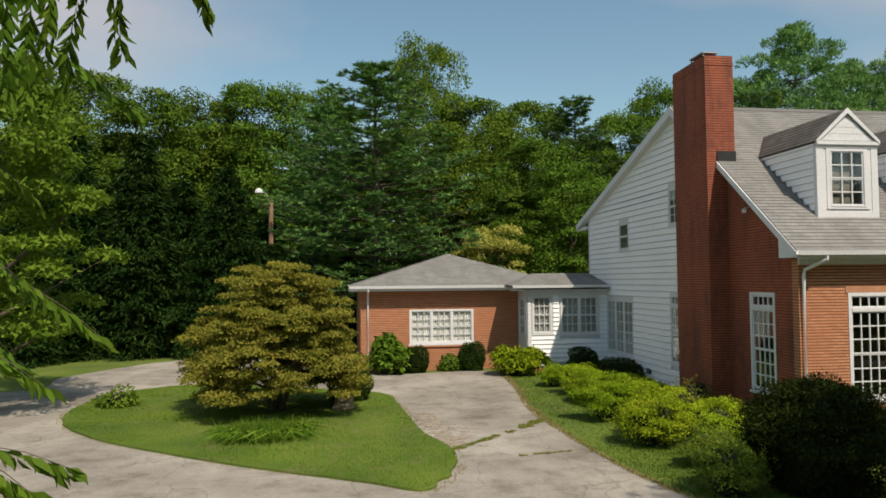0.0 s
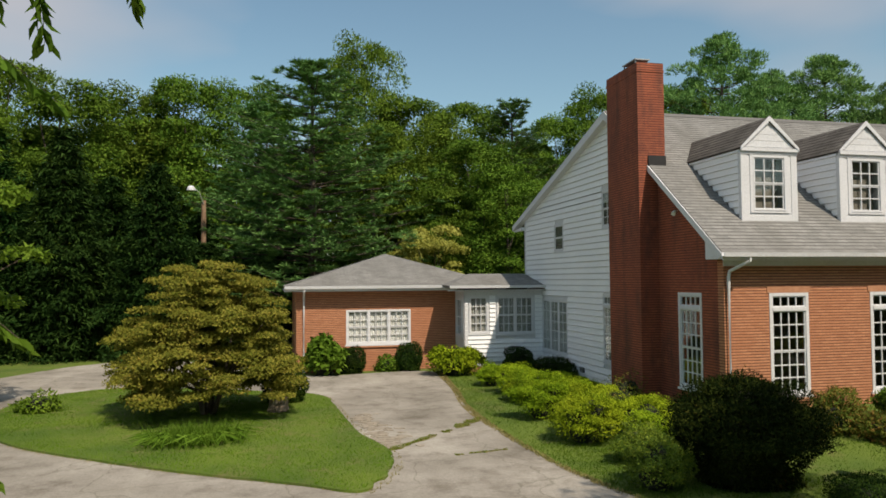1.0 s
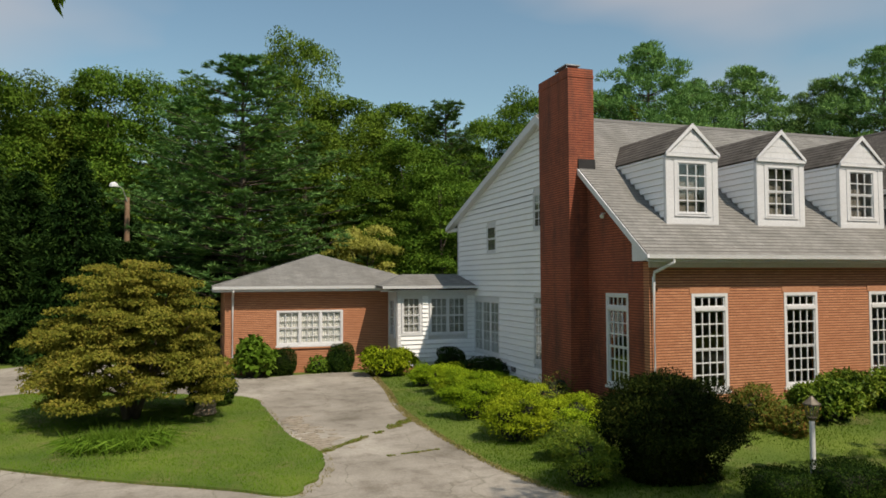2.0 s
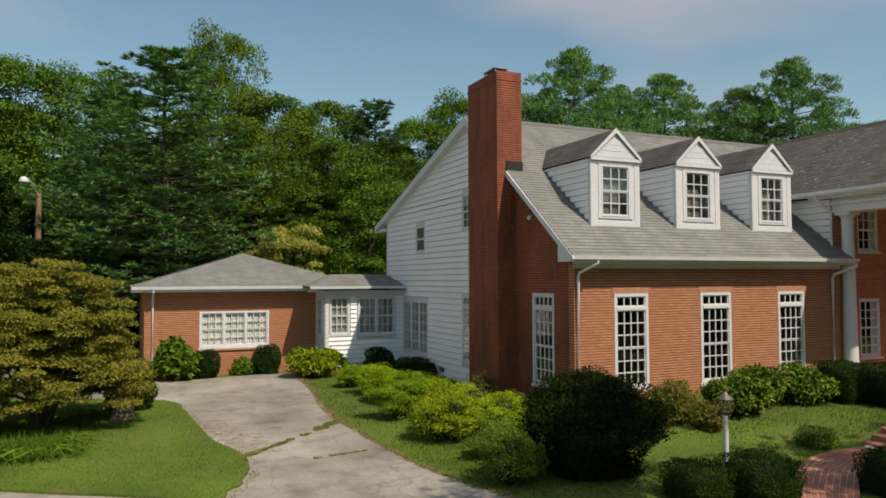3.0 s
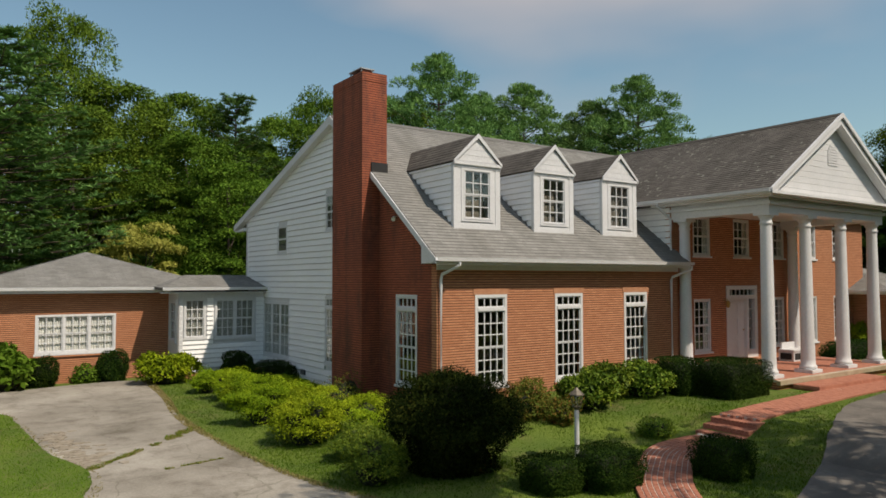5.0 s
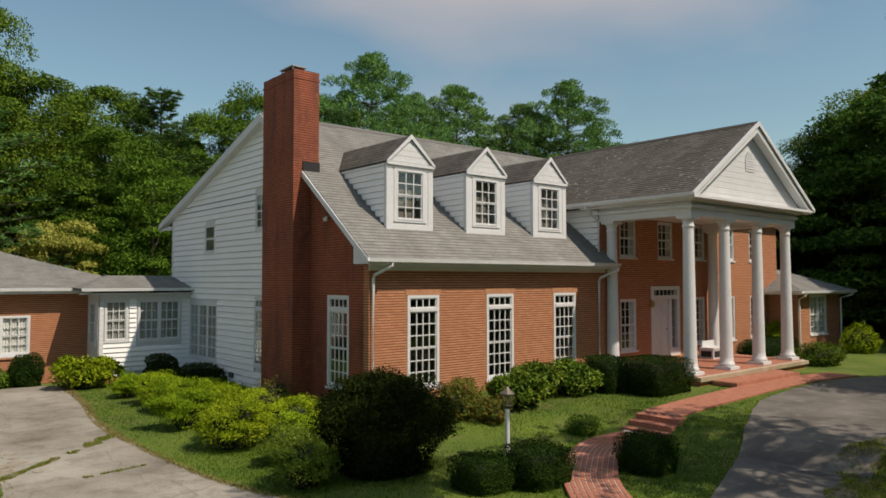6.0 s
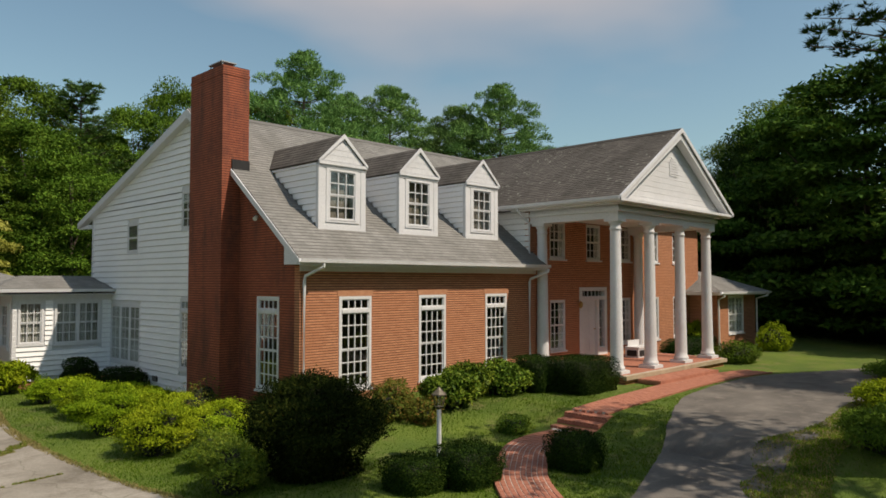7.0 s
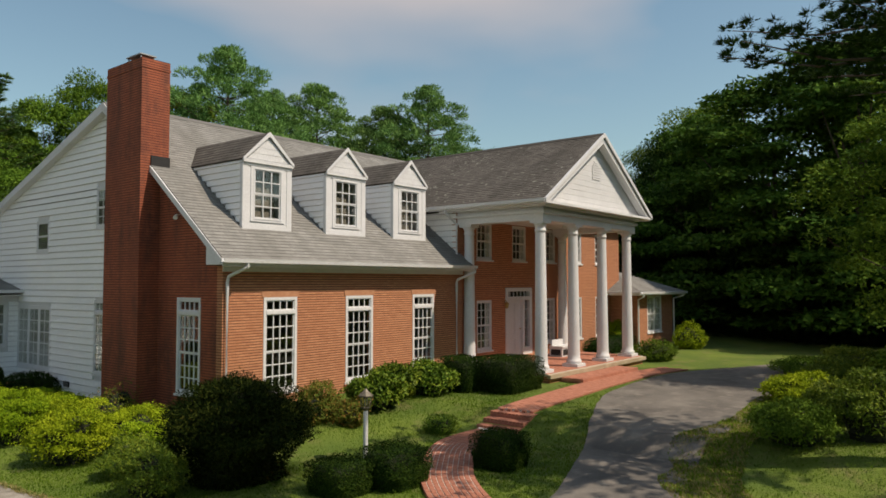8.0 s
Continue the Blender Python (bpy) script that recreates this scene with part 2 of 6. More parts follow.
CURTAIN = mottled("curtain_cloth", (0.72, 0.71, 0.68), (0.82, 0.81, 0.78), 6, 0.9)
SHEER = mottled("grey_sheer", (0.34, 0.345, 0.32), (0.46, 0.46, 0.43), 6, 0.9)
PANE_BACKING = mottled("dim_pane_backing", (0.16, 0.145, 0.125), (0.24, 0.22, 0.19), 5, 0.9)
# Near-black colour that stands in for the shade deep inside shrubs.
INNER_SHADE = mottled("inner_shade", (0.008, 0.011, 0.004), (0.02, 0.024, 0.01), 7, 0.95, 40, 1.0, 0.03)
INSIDE = mottled("unlit_room_backing", (0.10, 0.09, 0.08), (0.16, 0.15, 0.13), 2, 0.9)
CONCRETE = paving("concrete_drive")
ASPHALT = mottled("asphalt_drive", (0.09, 0.082, 0.073), (0.175, 0.16, 0.14), 0.9, 0.92, 40, 0.8, 0.01, (0.26, 0.235, 0.20))
WALK_BRICK = mottled("walk_brick", (0.34, 0.125, 0.078), (0.46, 0.19, 0.12), 5, 0.85, 60, 0.5, 0.003, (0.22, 0.08, 0.06))
MORTAR = mottled("mortar", (0.46, 0.42, 0.37), (0.6, 0.55, 0.49), 4, 0.95)
BARK = mottled("bark", (0.06, 0.045, 0.033), (0.13, 0.10, 0.075), 3, 0.95, 22, 0.9, 0.02)
STUMP = mottled("grey_stump", (0.17, 0.13, 0.095), (0.33, 0.26, 0.19), 6, 0.95, 26, 0.9, 0.02)
WOOD = mottled("weathered_wood", (0.20, 0.12, 0.07), (0.32, 0.21, 0.13), 3, 0.9, 30, 0.7, 0.01)
METAL = mottled("galvanised_metal", (0.36, 0.36, 0.35), (0.5, 0.5, 0.48), 4, 0.45, 30, 0.1, 0.002, None, 0.7)
DARK_METAL = mottled("dark_flashing", (0.012, 0.012, 0.013), (0.022, 0.022, 0.022), 4, 0.8, 30, 0.1, 0.002, None, 0.0)
BRASS = mottled("aged_brass", (0.38, 0.27, 0.11), (0.5, 0.36, 0.16), 6, 0.35, 30, 0.1, 0.002, None, 0.8)
TEAL = mottled("teal_paint", (0.05, 0.17, 0.15), (0.08, 0.22, 0.19), 2, 0.7)
OAK_LEAF = leaf_material("broad_leaves", [(0.25, (0.032, 0.074, 0.008)), (0.5, (0.092, 0.168, 0.018)), (0.75, (0.185, 0.275, 0.034))], 0.17, 0.65, 0.05)
# Darker copy of broad_leaves: shade on the right-hand woods is in the colour.
SHADE_LEAF = leaf_material("shade_dark_leaves", [(0.25, (0.008, 0.028, 0.005)), (0.5, (0.022, 0.056, 0.010)), (0.75, (0.055, 0.112, 0.020))], 0.16, 0.65, 0.05)
PINE_LEAF = leaf_material("pine_needles", [(0.25, (0.045, 0.118, 0.034)), (0.5, (0.118, 0.242, 0.068)), (0.75, (0.210, 0.360, 0.100))], 0.16, 0.65, 0.05)
# Darkened past hemlock's own green so that the woods' floor looks deep in shade.
HEMLOCK_LEAF = leaf_material("hemlock_shade_needles", [(0.25, (0.007, 0.024, 0.005)), (0.5, (0.017, 0.046, 0.009)), (0.75, (0.045, 0.095, 0.018))], 0.06, 0.65, 0.04)
GOLD_LEAF = leaf_material("gold_leaves", [(0.25, (0.260, 0.290, 0.050)), (0.5, (0.420, 0.440, 0.090)), (0.75, (0.550, 0.540, 0.130))])
MAPLE_LEAF = leaf_material("bronze_maple_leaves", [(0.12, (0.090, 0.115, 0.013)), (0.45, (0.200, 0.205, 0.030)), (0.72, (0.320, 0.275, 0.050)), (0.95, (0.380, 0.200, 0.045))], 0.25, 0.65, 0.06, 0.45)
AZALEA_LEAF = leaf_material("azalea_leaves", [(0.25, (0.070, 0.135, 0.006)), (0.5, (0.215, 0.310, 0.014)), (0.74, (0.400, 0.490, 0.028))], 0.13, 0.65, 0.06)
BOX_LEAF = leaf_material("boxwood_leaves", [(0.22, (0.005, 0.017, 0.003)), (0.5, (0.014, 0.038, 0.005)), (0.8, (0.060, 0.105, 0.014))], 0.08, 0.65, 0.05, 0.45)
YEW_LEAF = leaf_material("yew_needles", [(0.1, (0.004, 0.011, 0.002)), (0.55, (0.012, 0.025, 0.004)), (0.82, (0.045, 0.062, 0.010)), (0.95, (0.300, 0.110, 0.025))], 0.05, 0.7, 0.03, 0.6)
LUSH_LEAF = leaf_material("hanging_leaves", [(0.25, (0.018, 0.050, 0.008)), (0.5, (0.058, 0.122, 0.016)), (0.75, (0.15, 0.245, 0.036))], 0.15, 0.65, 0.05)
RHODO_LEAF = leaf_material("laurel_leaves", [(0.25, (0.030, 0.075, 0.010)), (0.5, (0.110, 0.185, 0.018)), (0.75, (0.300, 0.370, 0.045))], 0.18, 0.5, 0.1)
RED_LEAF = leaf_material("reddish_shrub_leaves", [(0.1, (0.070, 0.120, 0.015)), (0.5, (0.140, 0.170, 0.025)), (0.75, (0.250, 0.150, 0.035)), (0.95, (0.380, 0.130, 0.050))], 0.25, 0.65, 0.1, 0.6)
BRIGHT_LEAF = leaf_material("young_leaves", [(0.25, (0.055, 0.125, 0.010)), (0.5, (0.120, 0.225, 0.022)), (0.75, (0.200, 0.325, 0.042))], 0.35, 0.6, 0.08)
GRASS_BLADE = leaf_material("grass_blades", [(0.2, (0.062, 0.130, 0.006)), (0.5, (0.108, 0.198, 0.010)), (0.75, (0.165, 0.255, 0.020)), (0.95, (0.260, 0.255, 0.070))], 0.32, 0.7, 0.03)
LAWN = mottled("lawn_soil_and_grass", (0.062, 0.115, 0.008), (0.125, 0.18, 0.017), 0.45, 0.95, 26, 0.9, 0.03, (0.20, 0.16, 0.07))
DRY_GRASS = mottled("dry_grass_and_dirt", (0.13, 0.13, 0.035), (0.24, 0.20, 0.095), 1.8, 0.95, 22, 0.9, 0.03, (0.19, 0.155, 0.09))
PEWTER = mottled("weathered_pewter", (0.09, 0.078, 0.06), (0.17, 0.145, 0.105), 9, 0.5, 40, 0.2, 0.002, None, 0.2)
TAN_STONE = mottled("tan_stone", (0.34, 0.26, 0.17), (0.46, 0.37, 0.26), 2.5, 0.9, 20, 0.6, 0.006, (0.2, 0.15, 0.1))
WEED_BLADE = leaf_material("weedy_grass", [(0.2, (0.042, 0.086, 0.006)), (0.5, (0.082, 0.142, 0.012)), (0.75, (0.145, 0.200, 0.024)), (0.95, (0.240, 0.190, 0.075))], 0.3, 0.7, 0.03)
DRY_BLADE = leaf_material("dry_blades", [(0.1, (0.16, 0.15, 0.04)), (0.5, (0.27, 0.22, 0.09)), (0.9, (0.36, 0.29, 0.14))], 0.3)
CRUMBLE = mottled("crumbled_concrete", (0.22, 0.185, 0.14), (0.36, 0.315, 0.25), 5, 0.95, 30, 0.6, 0.006)


# ---- builders ----
def thing(name, label, category, group="", kind="", at=(0, 0, 0)):
    ob = tagged(new(name), label, category, group, kind)
    ob.location = at
    return ob


def world_of(ob):
    m = ob.matrix_parent_inverse @ ob.matrix_basis
    return world_of(ob.parent) @ m if ob.parent else ob.matrix_basis.copy()


def finish(name, bm, material, parent=None, label=""):
    me = bpy.data.meshes.new(name)
    bm.to_mesh(me)
    bm.free()
    me.materials.append(material)
    ob = new(name, me)
    if parent:
        ob.parent = parent
        ob.matrix_parent_inverse = world_of(parent).inverted()
    return tagged(ob, label)


def part(name, bm, material, parent, label=""):
    return finish(name, bm, material, parent, label)


def box(bm, x0, y0, z0, x1, y1, z1):
    v = [bm.verts.new(p) for p in ((x0, y0, z0), (x1, y0, z0), (x1, y1, z0), (x0, y1, z0), (x0, y0, z1), (x1, y0, z1), (x1, y1, z1), (x0, y1, z1))]
    for f in ((3, 2, 1, 0), (4, 5, 6, 7), (0, 1, 5, 4), (1, 2, 6, 5), (2, 3, 7, 6), (3, 0, 4, 7)):
        bm.faces.new([v[k] for k in f])
    return v


def boxes(*rows):
    bm = bmesh.new()
    for r in rows:
        box(bm, *r)
    return bm


def prism(bm, poly, axis, a, b):
    """A flat outline pulled from a to b along x or y; the outline's points are (other axis, z)."""
    def at(p, s):
        return (s, p[0], p[1]) if axis == "x" else (p[0], s, p[1])
    one, two = [bm.verts.new(at(p, a)) for p in poly], [bm.verts.new(at(p, b)) for p in poly]
    bm.faces.new(one), bm.faces.new(two[::-1])
    for k in range(len(poly)):
        j = (k + 1) % len(poly)
        bm.faces.new((one[j], one[k], two[k], two[j]))
    bmesh.ops.recalc_face_normals(bm, faces=bm.faces)


def tube(bm, points, radii, sides=8):
    """A round bar along points, with a radius at each."""
    rings = []
    for k, p in enumerate(points):
        p = Vector(p)
        d = Vector(points[min(k + 1, len(points) - 1)]) - Vector(points[max(k - 1, 0)])
        q = d.to_track_quat("Z", "Y")
        r = radii[k] if isinstance(radii, (list, tuple)) else radii
        rings.append([bm.verts.new(p + q @ Vector((r * math.cos(6.2832 * s / sides), r * math.sin(6.2832 * s / sides), 0))) for s in range(sides)])
    for a, b in zip(rings, rings[1:]):
        for s in range(sides):
            bm.faces.new((a[s], a[(s + 1) % sides], b[(s + 1) % sides], b[s]))
    bm.faces.new(rings[0][::-1]), bm.faces.new(rings[-1])


def wall(bm, axis, a, b, face, back, z0, z1, holes=()):
    """A wall along x or y from a to b, between the planes face and back, with openings (a, b, z0, z1) through it: one closed skin."""
    us = sorted({a, b, *(h[0] for h in holes), *(h[1] for h in holes)})
    zs = sorted({z0, z1, *(h[2] for h in holes), *(h[3] for h in holes)})
    nu, nz = len(us) - 1, len(zs) - 1
    def solid(i, k):
        if not (0 <= i < nu and 0 <= k < nz):
            return False
        u, z = (us[i] + us[i + 1]) / 2, (zs[k] + zs[k + 1]) / 2
        return not any(h[0] < u < h[1] and h[2] < z < h[3] for h in holes)
    made = {}
    def at(i, k, o):
        if (i, k, o) not in made:
            made[i, k, o] = bm.verts.new((us[i], (face, back)[o], zs[k]) if axis == "x" else ((face, back)[o], us[i], zs[k]))
        return made[i, k, o]
    faces = []
    for i in range(nu):
        for k in range(nz):
            if not solid(i, k):
                continue
            for o in (0, 1):
                faces.append(bm.faces.new((at(i, k, o), at(i + 1, k, o), at(i + 1, k + 1, o), at(i, k + 1, o))))
            for (di, dk), (p, q) in (((-1, 0), ((i, k), (i, k + 1))), ((1, 0), ((i + 1, k), (i + 1, k + 1))), ((0, -1), ((i, k), (i + 1, k))), ((0, 1), ((i, k + 1), (i + 1, k + 1)))):
                if not solid(i + di, k + dk):
                    faces.append(bm.faces.new((at(*p, 0), at(*q, 0), at(*q, 1), at(*p, 1))))
    bmesh.ops.recalc_face_normals(bm, faces=faces)


def roof_plane(name, a, b, c, d, material, parent, label="", course=0.14, thick=0.10):
    """A roof slope laid in shingle courses: a to b along the eave, d to c along the top."""
    a, b, c, d = map(Vector, (a, b, c, d))
    bm = bmesh.new()
    uv = bm.loops.layers.uv.new("UVMap")
    up = ((d + c) / 2 - (a + b) / 2)
    normal = (b - a).cross(up).normalized()
    along = (b - a).normalized()
    rise = up - along * up.dot(along)
    n = max(2, int(rise.length / course))
    rows = []
    for k in range(n):
        f, g = k / n, (k + 1) / n
        rows.append((a.lerp(d, f) + normal * 0.009, b.lerp(c, f) + normal * 0.009, b.lerp(c, g), a.lerp(d, g)))
    def quad(points):
        points = [p for k, p in enumerate(points) if (p - points[k - 1]).length > 1e-5]
        if len(points) < 3:
            return
        f = bm.faces.new([bm.verts.new(p) for p in points])
        for loop in f.loops:
            o = loop.vert.co - a
            loop[uv].uv = (o.dot(along), o.dot(rise.normalized()))
    last = None
    for p, q, r, s in rows:
        quad([p, q, r, s])
        if last:
            quad([last[0], last[1], q, p])
        last = (s, r)
    low = normal * -thick
    quad([a + normal * 0.009, a + low, b + low, b + normal * 0.009])
    quad([a + low, d + low, c + low, b + low])
    quad([a + low, a + normal * 0.009, d, d + low])
    quad([b + normal * 0.009, b + low, c + low, c])
    return part(name, bm, material, parent, label)


def clapboards(parent, axis, a, b, face, out, z0, z1, holes=(), step=0.2, top=None):
    """Lapped boards on a wall's face, each a board of its own; out is +1 or -1, top(z) trims a board under a slope."""
    z = z0
    while z < z1 - 0.02:
        hi = min(z + step, z1)
        spans = [(a, b)] if not top else [top((z + hi) / 2)]
        for h in holes:
            if h[2] < hi - 0.01 and h[3] > z + 0.01:
                spans = [s for lo, up in spans for s in ((lo, min(up, h[0])), (max(lo, h[1]), up)) if s[1] - s[0] > 0.03]
        for lo, up in spans:
            if up - lo < 0.03:
                continue
            bm = bmesh.new()
            o = face + out * 0.004
            poly = [(o, z + 0.012), (o + out * 0.05, z + 0.012), (o + out * 0.014, hi - 0.014), (o, hi - 0.014)]
            if axis == "x":
                prism(bm, poly, "x", lo, up)
            else:
                prism(bm, poly, "y", lo, up)
            part("siding_board", bm, SHADE_SIDING, parent)
        z += step


def pane_mesh(w, h, cache={}):
    key = (round(w, 3), round(h, 3))
    if key not in cache:
        bm = boxes((-w / 2, -0.002, -h / 2, w / 2, 0.002, h / 2))
        me = bpy.data.meshes.new("pane")
        bm.to_mesh(me)
        bm.free()
        me.materials.append(GLASS)
        cache[key] = me
    return cache[key]


def window(parent, axis, out, a, b, face, z0, z1, cols, sashes, casing=0.07, sill=True, transom=0.0, name="window", recess=0.05, units=1, curtain=0.0, label="", stile=0.032, slim=1.0, cloth=CURTAIN):
    """A sash window in an opening from a to b of a wall. out: +1 or -1, the way it looks along the other axis.
    sashes: rows of panes in each sash from the top down; transom: height of a fixed light over them; units: windows side by side."""
    turn = {("x", -1): 0, ("x", 1): 180, ("y", -1): -90, ("y", 1): 90}[(axis, out)]
    place = face - out * recess
    m = pose((a + b) / 2, place, 0, 0, 0, turn) if axis == "x" else pose(place, (a + b) / 2, 0, 0, 0, turn)
    w = b - a
    bm = bmesh.new()
    j = casing
    wall(bm, "x", -w / 2, w / 2, -0.045 * slim, 0.06 * slim, z0, z1, [(-w / 2 + j, w / 2 - j, z0 + j, z1 - j)])
    win = part(name, bm, WHITE, parent, label)
    win.matrix_parent_inverse = Matrix()
    win.matrix_basis = m
    top = z1 - j
    if transom:
        part("transom_bar", boxes((-w / 2 + j, -0.06, top - transom - 0.09, w / 2 - j, 0.05, top - transom)), WHITE, win).matrix_parent_inverse = Matrix()
    inner = w - 2 * j
    for k in range(1, units):
        x = -inner / 2 + inner * k / units
        part("mullion", boxes((x - 0.035, -0.05 * slim, z0 + j, x + 0.035, 0.05 * slim, top)), WHITE, win).matrix_parent_inverse = Matrix()
    unit = inner / units
    for k in range(units):
        x0 = -inner / 2 + unit * k + (0.035 if k else 0)
        x1 = -inner / 2 + unit * (k + 1) - (0.035 if k < units - 1 else 0)
        spans = []
        lo = z0 + j
        hi = top - (transom + 0.09 if transom else 0)
        if transom:
            spans.append((top - transom, top, 1, 0.0))
        total = sum(sashes)
        zz = hi
        for s, rows in enumerate(sashes):
            h = (hi - lo) * rows / total
            spans.append((zz - h, zz, rows, 0.012 * s))
            zz -= h
        for s0, s1, rows, deep in spans:
            sb = bmesh.new()
            e, g, y0, y1 = stile, 0.0135, (-0.02 + deep) * slim, (0.015 + deep) * slim
            pw, ph = (x1 - x0 - 2 * e) / cols, (s1 - s0 - 2 * e) / rows
            holes = [(x0 + e + pw * c + (g if c else 0), x0 + e + pw * (c + 1) - (g if c < cols - 1 else 0), s0 + e + ph * r + (g if r else 0), s0 + e + ph * (r + 1) - (g if r < rows - 1 else 0)) for c in range(cols) for r in range(rows)]
            wall(sb, "x", x0, x1, y0, y1, s0, s1, holes)
            sash = part("sash", sb, WHITE, win)
            sash.matrix_parent_inverse = Matrix()
            for c in range(cols):
                for r in range(rows):
                    p = new("pane", pane_mesh(pw - 0.01, ph - 0.01))
                    p.parent = win
                    p.location = (x0 + e + pw * (c + 0.5), (y0 + y1) / 2, s0 + e + ph * (r + 0.5))
                    p.visible_shadow = False
        if curtain:
            cb = bmesh.new()
            steps = 26
            for s in range(steps):
                f, q = x0 + (x1 - x0) * s / steps, x0 + (x1 - x0) * (s + 1) / steps
                if curtain < 1 and abs((s + 0.5) / steps - 0.5) < 0.5 - curtain / 2:
                    continue
                ya, yb = (0.075 + 0.02 * math.sin(s * 2.1)) * slim, (0.075 + 0.02 * math.sin((s + 1) * 2.1)) * slim
                cb.faces.new([cb.verts.new(p) for p in ((f, ya, z0 + j), (q, yb, z0 + j), (q, yb, top), (f, ya, top))])
            cu = part("curtain", cb, cloth, win, "gathered curtain behind the glass")
            cu.matrix_parent_inverse = Matrix()
    if sill:
        sb = boxes((-w / 2 - 0.04, -0.05 - recess, z0 - 0.06, w / 2 + 0.04, 0.05, z0 - 0.002))
        si = part("sill", sb, WHITE, win)
        si.matrix_parent_inverse = Matrix()
    return win


def gutter(parent, axis, a, b, at, z, out, name="gutter"):
    """A white half-square gutter hung along an eave, with its fascia."""
    bm = bmesh.new()
    o = out
    poly = [(at, z), (at + o * 0.012, z), (at + o * 0.012, z - 0.085), (at + o * 0.10, z - 0.085), (at + o * 0.115, z - 0.005), (at + o * 0.127, z - 0.005), (at + o * 0.11, z - 0.1), (at, z - 0.1)]
    prism(bm, poly, axis, a, b)
    return part(name, bm, WHITE, parent)


def downspout(parent, points, r=0.042):
    bm = bmesh.new()
    tube(bm, points, r, 8)
    return part("downspout", bm, WHITE, parent)


# ---- ground ----
def ease(t):
    t = min(1.0, max(0.0, t))
    return t * t * (3 - 2 * t)


def ground_z(x, y):
    """The lawn rises towards the front of the house and towards the east."""
    a, b = ease((x - 13.85) / 1.0) * 0.88, ease((x - 9.0) / 2.5) * ease((y - 10.2) / 4.0)
    return -0.42 + 0.42 * (1 - (1 - a) * (1 - b))


def smooth_loop(points, closed=True, steps=6):
    """Points on a soft curve through the given ones."""
    out, n = [], len(points)
    for k in range(n if closed else n - 1):
        p = [Vector(points[(k + j) % n] if closed else points[min(max(k + j, 0), n - 1)]) for j in (-1, 0, 1, 2)]
        for s in range(steps):
            t = s / steps
            out.append(0.5 * (2 * p[1] + (p[2] - p[0]) * t + (2 * p[0] - 5 * p[1] + 4 * p[2] - p[3]) * t * t + (3 * p[1] - p[0] - 3 * p[2] + p[3]) * t ** 3))
    if not closed:
        out.append(Vector(points[-1]))
    return out


def inside(p, poly):
    c = False
    for k in range(len(poly)):
        a, b = poly[k - 1], poly[k]
        if (a[1] > p[1]) != (b[1] > p[1]) and p[0] < (b[0] - a[0]) * (p[1] - a[1]) / (b[1] - a[1]) + a[0]:
            c = not c
    return c


def sheet(name, loop, lift, material, label, category="", kind="structure", cell=0.8, ragged=0.04, skirt=0.06):
    """A paved or grassy sheet that follows the ground inside an outline, with a low edge."""
    from mathutils import geometry
    edge = []
    for k, p in enumerate(loop):
        j = noise.noise((p[0] * 2.3, p[1] * 2.3, 3.1)) * ragged
        edge.append(Vector((p[0] + j, p[1] - j)))
    pts, edges = list(edge), [(k, (k + 1) % len(edge)) for k in range(len(edge))]
    xs, ys = [p[0] for p in edge], [p[1] for p in edge]
    u = min(xs)
    while u < max(xs):
        v = min(ys)
        while v < max(ys):
            if inside((u, v), edge):
                pts.append(Vector((u + 0.01, v + 0.013)))
            v += cell
        u += cell
    vs, _, fs, _, _, _ = geometry.delaunay_2d_cdt(pts, edges, [], 1, 1e-4)
    bm = bmesh.new()
    bv = [bm.verts.new((p[0], p[1], ground_z(p[0], p[1]) + lift + 0.012 * noise.noise((p[0] * 0.7, p[1] * 0.7, 0)))) for p in vs]
    for f in fs:
        try:
            bm.faces.new([bv[k] for k in f])
        except ValueError:
            pass
    bmesh.ops.recalc_face_normals(bm, faces=bm.faces)
    rim = [e for e in bm.edges if e.is_boundary]
    low = bmesh.ops.extrude_edge_only(bm, edges=rim)
    for e in low["geom"]:
        if isinstance(e, bmesh.types.BMVert):
            e.co.z -= skirt
    if bm.faces and sum(f.normal.z for f in bm.faces) < 0:
        bmesh.ops.reverse_faces(bm, faces=bm.faces)
    ob = finish(name, bm, material)
    return tagged(ob, label, category, "", kind)


gb = bmesh.new()
lines = sorted({*[round(-150 + 10 * k, 2) for k in range(12)], *[round(-30 + 1.0 * k, 2) for k in range(91)], *[70.0 + 10 * k for k in range(10)], 400.0, 1500.0, -400.0, -1500.0})
grid = [[gb.verts.new((x, y, ground_z(x, y) + 0.03 * noise.noise((x * 0.35, y * 0.35, 1.0)))) for y in lines] for x in lines]
for i in range(len(lines) - 1):
    for j in range(len(lines) - 1):
        gb.faces.new((grid[i][j], grid[i + 1][j], grid[i + 1][j + 1], grid[i][j + 1]))
ground = tagged(finish("ground", gb, LAWN), "green mown lawn with worn patches under trees", "lawn", "", "structure")
for p in ground.data.polygons:
    p.use_smooth = True

# the concrete drive loops round a grass island and runs on east past the porch
DRIVE = [(-30, 15), (-22, 22), (-10.9, 24.9), (-10.3, 28.2), (-9.2, 30.8), (-8.0, 32.9), (-6.0, 34.0), (-3.0, 32.6), (-0.6, 30.6), (0.5, 28.0), (1.6, 26.7), (3.0, 27.0), (4.9, 27.2), (5.9, 26.5), (5.5, 22.5), (5.0, 18.6), (5.0, 15.0), (5.2, 12.4), (5.7, 10.3), (7.0, 7.4), (8.2, 5.6), (7.6, 2.0), (5.0, -5.0), (-4.0, -9.0), (-20, -6)]
drive_loop = smooth_loop(DRIVE)
